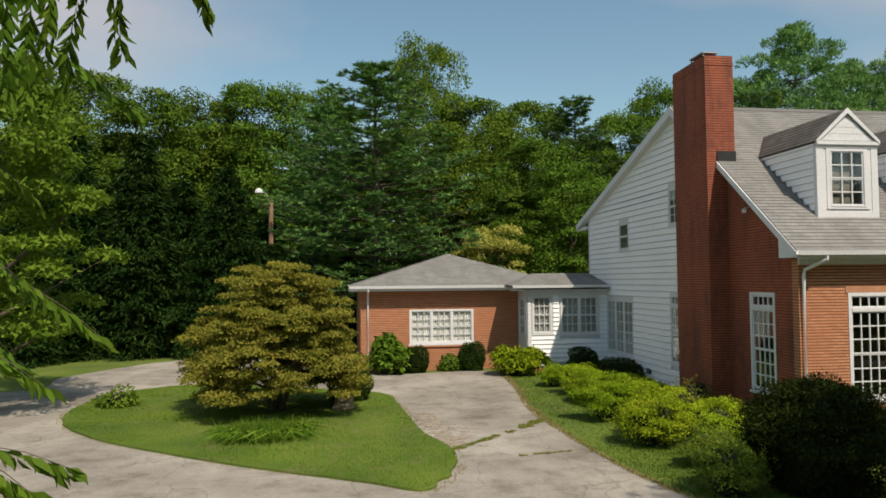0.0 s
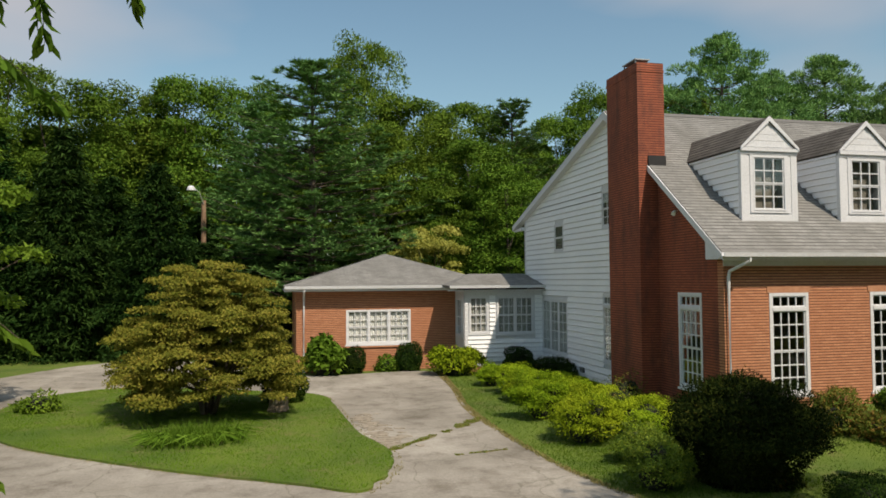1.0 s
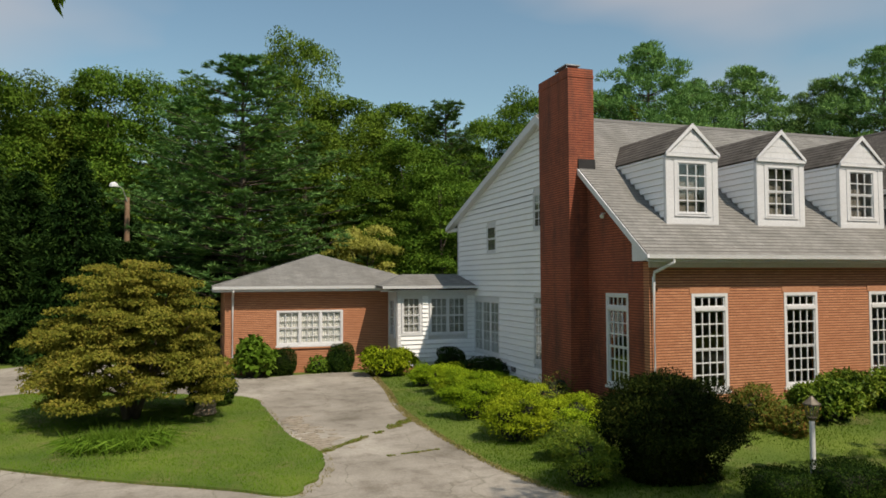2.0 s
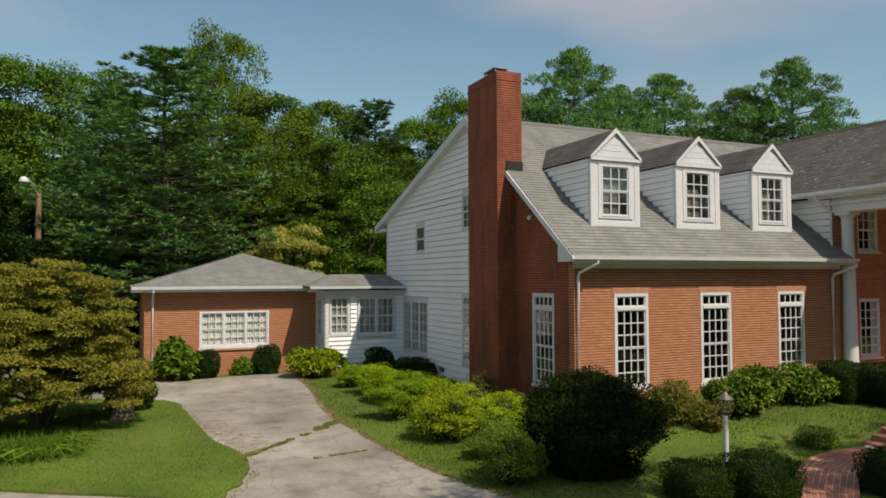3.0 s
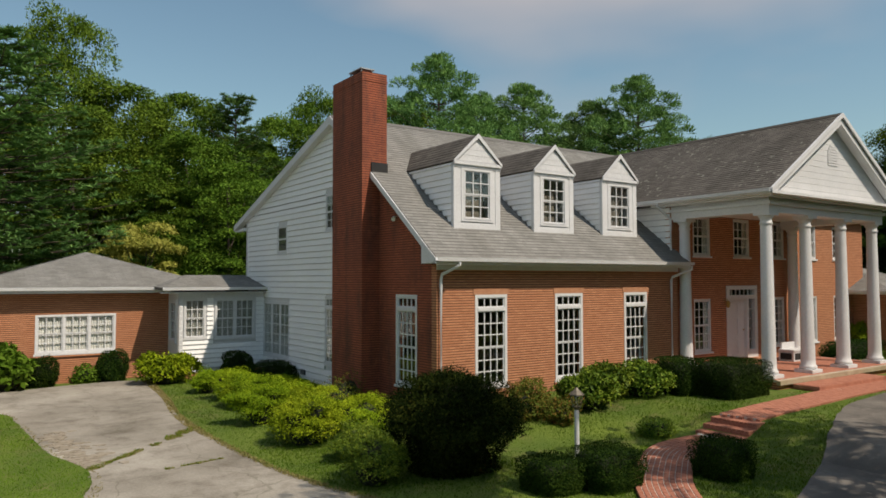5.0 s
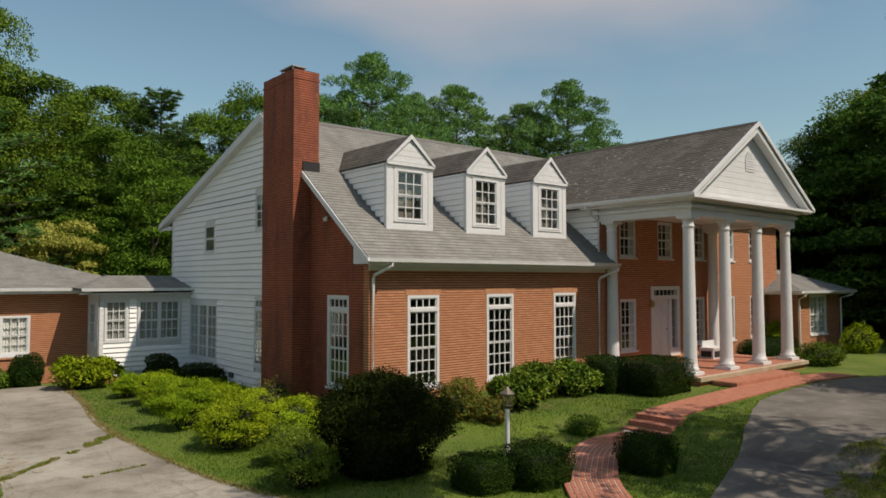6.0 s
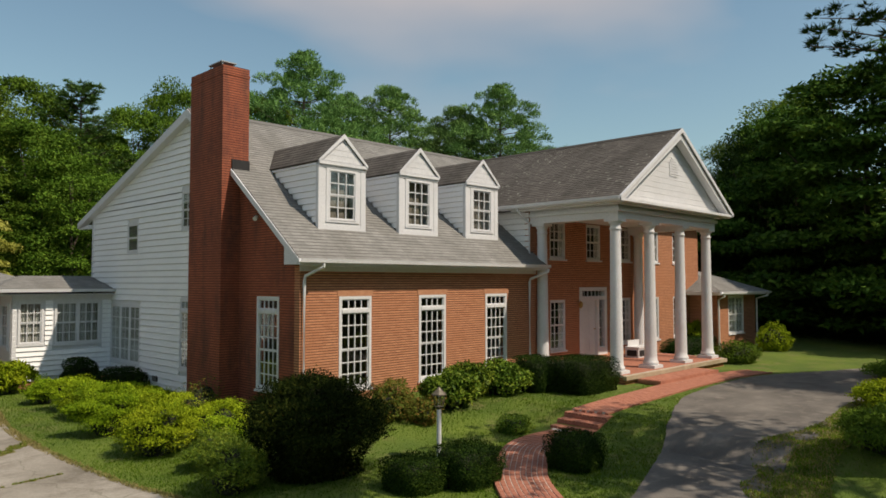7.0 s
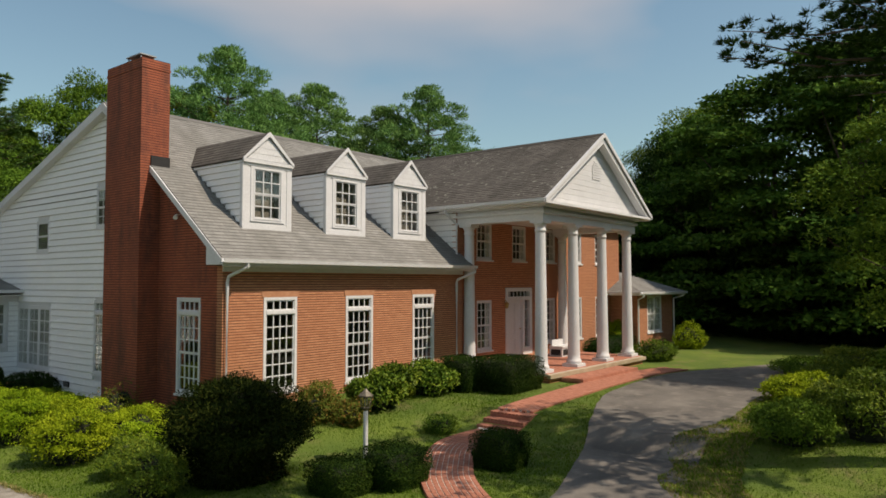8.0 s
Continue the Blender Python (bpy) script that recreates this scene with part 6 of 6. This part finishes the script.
def leaning_tree():
    """An unseen tree added beside the drive so that its crown shades the yew's foot and the boxwoods; it leans to stay
    out of view.
    """
    t = tagged(new("leaning_tree"), "unseen leaning tree added to shade the lawn", "tree")
    np.random.seed(77)
    random.seed(77)
    top = Vector((9.6, 3.2, 9.3))
    bm = bmesh.new()
    tube(bm, [(9.9, -1.9, -0.5), (9.9, -1.5, 2.5), (9.75, -0.6, 5.6), (9.7, 1.0, 8.0), top], [0.2, 0.17, 0.13, 0.08, 0.04], 10)
    finish("trunk", bm, BARK).parent = t
    c = unit(120) * np.random.uniform(0.3, 1.0, (120, 1)) * np.array([2.7, 1.45, 0.8]) + np.array(top)
    p, w, f = clumps(c, np.random.uniform(0.3, 0.55, 120), 52, 0.6)
    L = np.random.uniform(0.1, 0.17, len(p))
    leaf_cloud("crown", p, w, L, L * 0.6, OAK_LEAF, t, faces=f)
    for k in range(7):
        e = Vector(c[k * 17])
        bm = bmesh.new()
        a = Vector((9.7, 1.0, 8.0)).lerp(top, random.uniform(0.1, 0.9))
        tube(bm, [a, a.lerp(e, 0.5) + Vector((0, 0, 0.15)), e], [0.045, 0.028, 0.01], 6)
        finish("limb", bm, BARK).parent = t
    return t


leaning_tree()

# ---- lilies, grass ----
np.random.seed(21)
n = 900
a = np.random.uniform(0, 6.283, n)
c = np.stack([-1.7 + np.random.normal(0, 0.46, n).clip(-0.95, 0.95), 16.3 + np.random.normal(0, 0.22, n), np.full(n, -0.38)], 1)
w = np.stack([np.cos(a) * 0.6, np.sin(a) * 0.6, np.ones(n)], 1)
L = np.random.uniform(0.34, 0.6, n)
lily = tagged(new("lily_clump"), "arching bright green lily leaves on the island", "plant")
leaf_cloud("leaf_tuft", c, w, L, L * 0.06, BRIGHT_LEAF, lily)
tip = c + w / np.linalg.norm(w, axis=1, keepdims=True) * L[:, None] * 0.6
leaf_cloud("drooping_leaf_tuft", tip, np.stack([np.cos(a), np.sin(a), np.full(n, -0.25)], 1), L, L * 0.055, BRIGHT_LEAF, lily)


def within(q, loop):
    c = np.zeros(len(q), bool)
    for k in range(len(loop)):
        (ax, ay), (bx, by) = loop[k - 1], loop[k]
        if ay != by:
            c ^= ((ay > q[:, 1]) != (by > q[:, 1])) & (q[:, 0] < (bx - ax) * (q[:, 1] - ay) / (by - ay) + ax)
    return c


def grass(name, label, areas, loops, n, seed, size=0.075, keep_out=(), lift=0.07, patchy=0.0, material=GRASS_BLADE):
    """Short blades over a stretch of lawn."""
    np.random.seed(seed)
    pts = []
    for (x0, x1, y0, y1), share in areas:
        q = np.random.uniform((x0, y0), (x1, y1), (int(n * share), 2))
        keep = np.ones(len(q), bool)
        if loops:
            keep = np.any([within(q, l) for l in loops], 0)
        for l in keep_out:
            keep &= ~within(q, l)
        pts += [(x, y, ground_z(x, y) + (lift if loops else 0.0)) for x, y in q[keep] if not patchy or noise.noise((x * 1.7, y * 1.7, 2.0)) + 0.6 * noise.noise((x * 6, y * 6, 5.0)) > random.uniform(-0.5, 0.5) + patchy - 0.5]
    p = np.array(pts)
    k = len(p)
    w = np.random.normal(0, 1.0, (k, 3))
    w[:, 2] = 1
    s = np.random.uniform(0.6, 1.5, k) * size
    ob = leaf_cloud(name, p, w, s, s * 0.3, material, faces=unit(k) * 0.4 + np.array([0, 0, 1.0]))
    return tagged(ob, label, "grass", "", "stuff")


coarse_drive, coarse_east = [tuple(p) for p in drive_loop[::2]], [tuple(p) for p in east_loop[::2]]
grass("island_grass", "short green grass blades on the island", [((-7.4, 2.4, 11.9, 25.4), 1.0)], [[tuple(p) for p in island_loop]], 170000, 31, 0.034)
WALK = [(8.9, 6.5), (9.45, 7.25), (10.2, 8.05), (11.05, 8.7), (12.05, 9.35), (12.95, 9.62), (14.02, 9.62)]
walk_line = smooth_loop(WALK, False, 8)


def ribbon(line, half):
    left, right = [], []
    for k, p in enumerate(line):
        d = (Vector(line[min(k + 1, len(line) - 1)]) - Vector(line[max(k - 1, 0)])).normalized()
        o = Vector((-d[1], d[0])) * half
        left.append(Vector(p) + o), right.append(Vector(p) - o)
    return left + right[::-1]


UPPER = [(14.95, 9.66), (16.6, 9.85), (19.4, 10.05), (21.6, 10.15), (23.6, 10.1), (25.6, 9.75)]
upper_line = smooth_loop(UPPER, False, 8)
walk_loop, upper_loop = ribbon(walk_line, 0.48), ribbon(upper_line, 0.48)
sheet("walk_bed", walk_loop, 0.048, MORTAR, "pale mortar bed under the brick walk", "path", cell=0.5, ragged=0.0)
sheet("walk_bed", upper_loop, 0.048, MORTAR, "pale mortar bed under the brick walk", "path", cell=0.5, ragged=0.0)
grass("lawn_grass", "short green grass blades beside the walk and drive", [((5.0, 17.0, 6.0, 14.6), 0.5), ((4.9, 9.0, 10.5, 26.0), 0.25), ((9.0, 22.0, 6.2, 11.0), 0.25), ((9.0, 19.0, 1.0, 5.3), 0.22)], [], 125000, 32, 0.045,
      (coarse_drive, coarse_east, [tuple(p) for p in walk_loop], [tuple(p) for p in upper_loop], [(13.9, 9.0), (15.05, 9.0), (15.05, 10.25), (13.9, 10.25)]), material=WEED_BLADE)

random.seed(40)
plain = [tuple(p) for p in island_loop]
edge_ring = [tuple(p) for p in smooth_loop([(p[0] + 0.17 * (p[0] + 2.6) / 5, p[1] + 0.17 * (p[1] - 18.5) / 6.5) for p in ISLAND])]
grass("edge_grass", "dry grass blades straggling over the island's edge", [((-7.7, 2.6, 11.6, 25.7), 1.0)], [edge_ring], 120000, 33, 0.04, (plain,), 0.03, 0.45, DRY_BLADE)
grass("edge_grass", "dry grass blades straggling over the drive's edge", [((4.7, 7.3, 7.2, 26.7), 1.0)], [[tuple(p) for p in smooth_loop(RIM)]], 120000, 34, 0.05, (), 0.03, 0.3, DRY_BLADE)
grass("joint_grass", "grass blades in the driveway's joints", [((2.0, 5.2, 13.8, 17.8), 1.0)], [[tuple(p) for p in l] for l in cracks], 45000, 35, 0.036, (), 0.033, 0.35, DRY_BLADE)
grass("joint_grass", "green grass blades in the driveway's joints", [((2.0, 5.2, 13.8, 17.8), 1.0)], [[tuple(p) for p in l] for l in cracks], 45000, 38, 0.04, (), 0.033, 0.4)
grass("verge_grass", "thin grass and weeds over the asphalt's worn edge", [((9.5, 21.2, 2.2, 5.8), 1.0)], [[tuple(p) for p in VERGE]], 60000, 36, 0.06, (), 0.028, 0.45)
grass("verge_grass", "dry grass over the asphalt's worn edge", [((9.5, 21.2, 2.2, 5.8), 1.0)], [[tuple(p) for p in VERGE]], 90000, 37, 0.045, (), 0.026, 0.2, DRY_BLADE)


# ---- brick walk and steps ----
def one_brick():
    bm = boxes((-0.094, -0.044, -0.03, 0.094, 0.044, 0.03))
    bmesh.ops.bevel(bm, geom=[e for e in bm.edges if e.verts[0].co.z > 0 and e.verts[1].co.z > 0], offset=0.006, segments=1, affect="EDGES")
    me = bpy.data.meshes.new("brick")
    bm.to_mesh(me)
    bm.free()
    me.materials.append(WALK_BRICK)
    return me


def brick_spots(line, half, lift):
    """Rows of bricks along a curved path, each row half a brick out of step with the next, and a border across neither."""
    spots = []
    rows = int(2 * half / 0.1)
    for r in range(rows):
        off = 0.1 * (r + 0.5 - rows / 2)
        s, k = (0.1 if r % 2 else 0.0), 0
        pts = []
        for k, p in enumerate(line):
            d = (Vector(line[min(k + 1, len(line) - 1)]) - Vector(line[max(k - 1, 0)])).normalized()
            pts.append(Vector((p[0] - d[1] * off, p[1] + d[0] * off)))
        left = s
        for a, b in zip(pts, pts[1:]):
            g = (b - a).length
            while left < g:
                q = a.lerp(b, left / g)
                spots.append((q.x, q.y, ground_z(q.x, q.y) + lift + random.uniform(-0.003, 0.003), math.atan2(b.y - a.y, b.x - a.x) + random.uniform(-0.02, 0.02)))
                left += 0.203
            left -= g
    return spots


random.seed(12)
brick_data = one_brick()
lower_walk = thing("brick_walk", "curved red brick garden walk with pale joints", "path", kind="structure")
lower = brick_spots(walk_line, 0.5, 0.03)
for x, y, z, t in lower[:330]:
    b = new("brick", brick_data)
    b.parent, b.location, b.rotation_euler = lower_walk, (x, y, z), (0, 0, t)


def joined_bricks(name, spots, parent, label):
    src = np.array([v.co for v in brick_data.vertices])
    polys = [list(p.vertices) for p in brick_data.polygons]
    verts, faces = [], []
    for x, y, z, t in spots:
        c, s = math.cos(t), math.sin(t)
        o = len(verts)
        verts += [(x + c * v[0] - s * v[1], y + s * v[0] + c * v[1], z + v[2]) for v in src]
        faces += [[o + k for k in p] for p in polys]
    me = bpy.data.meshes.new(name)
    me.from_pydata(verts, [], faces)
    me.materials.append(WALK_BRICK)
    ob = new(name, me)
    ob.parent = parent
    return tagged(ob, label, "", "", "stuff")


joined_bricks("walk_bricks", lower[330:] + brick_spots(upper_line, 0.54, 0.03), lower_walk, "red bricks of the upper walk")
floor_spots = [(19.62 + 0.203 * i + (0.1 if j % 2 else 0), 11.5 + 0.1 * j, FLOOR - 0.03, random.uniform(-0.01, 0.01)) for i in range(35) for j in range(35)]
joined_bricks("porch_bricks", floor_spots, portico, "red brick porch paving")
step_spots = [(20.3 + 0.203 * i, 10.65 + 0.1 * j, 0.085, 0) for i in range(19) for j in range(7)]
joined_bricks("step_bricks", step_spots, portico, "red brick step paving")
garden_steps = thing("garden_steps", "three low red brick steps in the garden walk", "steps")
for k, (x, z) in enumerate(((14.05, -0.285), (14.33, -0.165), (14.62, -0.045))):
    st = part("step", boxes((x, 9.05, z - 0.25, x + 0.34, 10.2, z - 0.065)), WALK_BRICK, garden_steps)
    for j in range(11):
        b = new("brick", brick_data)
        b.parent, b.location, b.rotation_euler = garden_steps, (x + 0.09, 9.1 + 0.105 * j, z - 0.03, ), (0, 0, random.uniform(-0.02, 0.02))
        b = new("brick", brick_data)
        b.parent, b.location, b.rotation_euler = garden_steps, (x + 0.29, 9.1 + 0.105 * j, z - 0.03), (0, 0, random.uniform(-0.02, 0.02))
    for j in range(5):
        b = new("brick", brick_data)
        b.parent, b.location, b.rotation_euler = garden_steps, (x + 0.035, 9.16 + 0.23 * j, z - 0.095), (0, 0, 1.5708)

# ---- small things ----
bm = bmesh.new()
tube(bm, [(0, 0, 0), (0, 0, 0.1), (0.01, 0, 0.4), (0.02, 0.01, 0.52)], [0.36, 0.27, 0.235, 0.21], 18)
for v in bm.verts:
    v.co += Vector((0.07, 0.07, 0.05)) * noise.noise(v.co * 7)
stump = tagged(finish("tree_stump", bm, STUMP), "weathered grey-brown tree stump on the grass", "stump")
stump.location = (0.02, 19.6, -0.4)


def lamp_post(x, y):
    z = ground_z(x, y)
    t = thing("lamp_post", "white garden lamp post with weathered glass lantern", "lamp", at=(x, y, z))
    bm = bmesh.new()
    tube(bm, [(x, y, z - 0.05), (x, y, z + 1.0)], [0.05, 0.046], 12)
    part("post", bm, WHITE, t)
    bm = bmesh.new()
    tube(bm, [(x, y, z + 1.0), (x, y, z + 1.03), (x, y, z + 1.06)], [0.05, 0.07, 0.09], 8)
    part("lantern_base", bm, PEWTER, t)
    bm = bmesh.new()
    tube(bm, [(x, y, z + 1.28), (x, y, z + 1.30), (x, y, z + 1.38), (x, y, z + 1.43)], [0.15, 0.15, 0.06, 0.02], 8)
    part("lantern_cap", bm, PEWTER, t, "weathered grey lantern cap")
    for k in range(6):
        a = k * 1.0472
        bm = bmesh.new()
        tube(bm, [(x + 0.085 * math.cos(a), y + 0.085 * math.sin(a), z + 1.05), (x + 0.125 * math.cos(a), y + 0.125 * math.sin(a), z + 1.29)], 0.008, 4)
        part("lantern_bar", bm, PEWTER, t)
    bm = bmesh.new()
    tube(bm, [(x, y, z + 1.06), (x, y, z + 1.27)], [0.075, 0.11], 12)
    g = part("lantern_glass", bm, GLASS, t)
    g.visible_shadow = False


lamp_post(10.2, 10.1)

def flood_lamp(x, y, z):
    """A small flood lamp on a bracket, on the end wall under the rake."""
    t = thing("flood_lamp", "small white flood lamp on the brick end wall", "lamp", at=(x, y, z))
    bm = bmesh.new()
    tube(bm, [(x, y, z), (x - 0.06, y, z), (x - 0.1, y - 0.03, z - 0.02)], 0.012, 6)
    part("bracket", bm, WHITE, t)
    bm = bmesh.new()
    tube(bm, [(x - 0.08, y - 0.02, z - 0.01), (x - 0.12, y - 0.06, z - 0.04), (x - 0.19, y - 0.12, z - 0.1)], [0.025, 0.045, 0.06], 10)
    part("shade", bm, WHITE, t)


def foundation_vent(y0, y1, z0, z1):
    """A louvred vent low in the white gable wall."""
    v = part("vent", boxes((10.05, y0, z0, 10.075, y1, z1)), DARK_METAL, house, "dark louvred foundation vent")
    n = 4
    for k in range(n):
        z = z0 + (z1 - z0) * (k + 0.5) / n
        part("slat", boxes((10.04, y0 + 0.02, z - 0.012, 10.049, y1 - 0.02, z + 0.012)), METAL, v)


flood_lamp(10.12, 16.74, 4.85)
foundation_vent(22.6, 22.95, -0.07, 0.1)


def fence_post(x, y):
    t = thing("fence_post", "weathered grey fence post at the wood's edge", "post", "posts at the wood's edge", at=(x, y, -0.42))
    bm = bmesh.new()
    tube(bm, [(x, y, -0.5), (x + 0.01, y, 0.3), (x, y, 0.62), (x, y, 0.66)], [0.06, 0.055, 0.05, 0.03], 8)
    part("post", bm, STUMP, t)


for x, y in ((-10.9, 40.2), (-9.9, 40.6), (-8.6, 41.6)):
    fence_post(x, y)

# wall lantern beside the front door
wl_x, wl_y, wl_z = 22.38, MY, 2.3
wall_lamp = thing("wall_lantern", "brass wall lantern beside the front door", "lamp", at=(wl_x, wl_y, wl_z))
bm = bmesh.new()
tube(bm, [(wl_x, MY, wl_z + 0.1), (wl_x, MY - 0.12, wl_z + 0.14), (wl_x, MY - 0.16, wl_z + 0.05)], 0.012, 6)
part("bracket", bm, BRASS, wall_lamp)
bm = bmesh.new()
tube(bm, [(wl_x, MY - 0.16, wl_z - 0.16), (wl_x, MY - 0.16, wl_z - 0.12), (wl_x, MY - 0.16, wl_z + 0.02), (wl_x, MY - 0.16, wl_z + 0.1)], [0.03, 0.06, 0.09, 0.02], 6)
part("lantern", bm, BRASS, wall_lamp)

# white box bench on the porch
bx0, bx1, by0, by1, bz = 24.3, 25.25, 13.6, 14.15, FLOOR
bench = thing("porch_bench", "low white box bench with dark panels on the porch", "bench", at=(24.77, 13.9, FLOOR))
part("body", boxes((bx0, by0, bz, bx1, by1, bz + 0.34)), WHITE, bench)
part("seat", boxes((bx0 - 0.03, by0 - 0.03, bz + 0.344, bx1 + 0.03, by1, bz + 0.4)), WHITE, bench)
part("backrest", boxes((bx0 + 0.1, by1 - 0.06, bz + 0.404, bx1, by1, bz + 0.62)), WHITE, bench)
for k in range(2):
    a = bx0 + 0.07 + 0.43 * k
    part("front_panel", boxes((a, by0 - 0.012, bz + 0.06, a + 0.38, by0 - 0.003, bz + 0.28)), DARK_METAL, bench, "dark recessed panel")
part("front_panel", boxes((bx0 - 0.012, by0 + 0.07, bz + 0.06, bx0 - 0.003, by1 - 0.07, bz + 0.28)), DARK_METAL, bench, "dark recessed panel")

# pole with a yard light among the trees
pole = thing("utility_pole", "brown wooden pole with a yard light", "pole", at=(-3.75, 39.0, -0.42))
bm = bmesh.new()
tube(bm, [(-3.75, 39.0, -0.6), (-3.75, 39.0, 7.3)], [0.15, 0.12], 10)
part("post", bm, WOOD, pole)
bm = bmesh.new()
tube(bm, [(-3.75, 38.88, 7.1), (-3.95, 38.8, 7.7), (-4.25, 38.7, 7.92)], 0.03, 6)
part("arm", bm, METAL, pole)
bm = bmesh.new()
tube(bm, [(-4.35, 38.7, 7.78), (-4.35, 38.7, 7.92), (-4.35, 38.7, 8.02)], [0.22, 0.2, 0.08], 10)
part("lamp_head", bm, WHITE, pole)

# garden shed far back
shed = thing("garden_shed", "teal garden shed beyond the far lawn", "shed", at=(-14.3, 35.0, -0.42))
part("wall", boxes((-15.2, 34.3, -0.42, -13.6, 35.8, 0.75)), TEAL, shed)
bm = bmesh.new()
prism(bm, [(34.15, 0.72), (35.95, 0.72), (35.05, 1.25)], "x", -15.3, -13.5)
part("roof", bm, WOOD, shed)
part("floor_frame", boxes((-15.2, 34.25, -0.46, -13.6, 34.3, -0.32)), WOOD, shed)
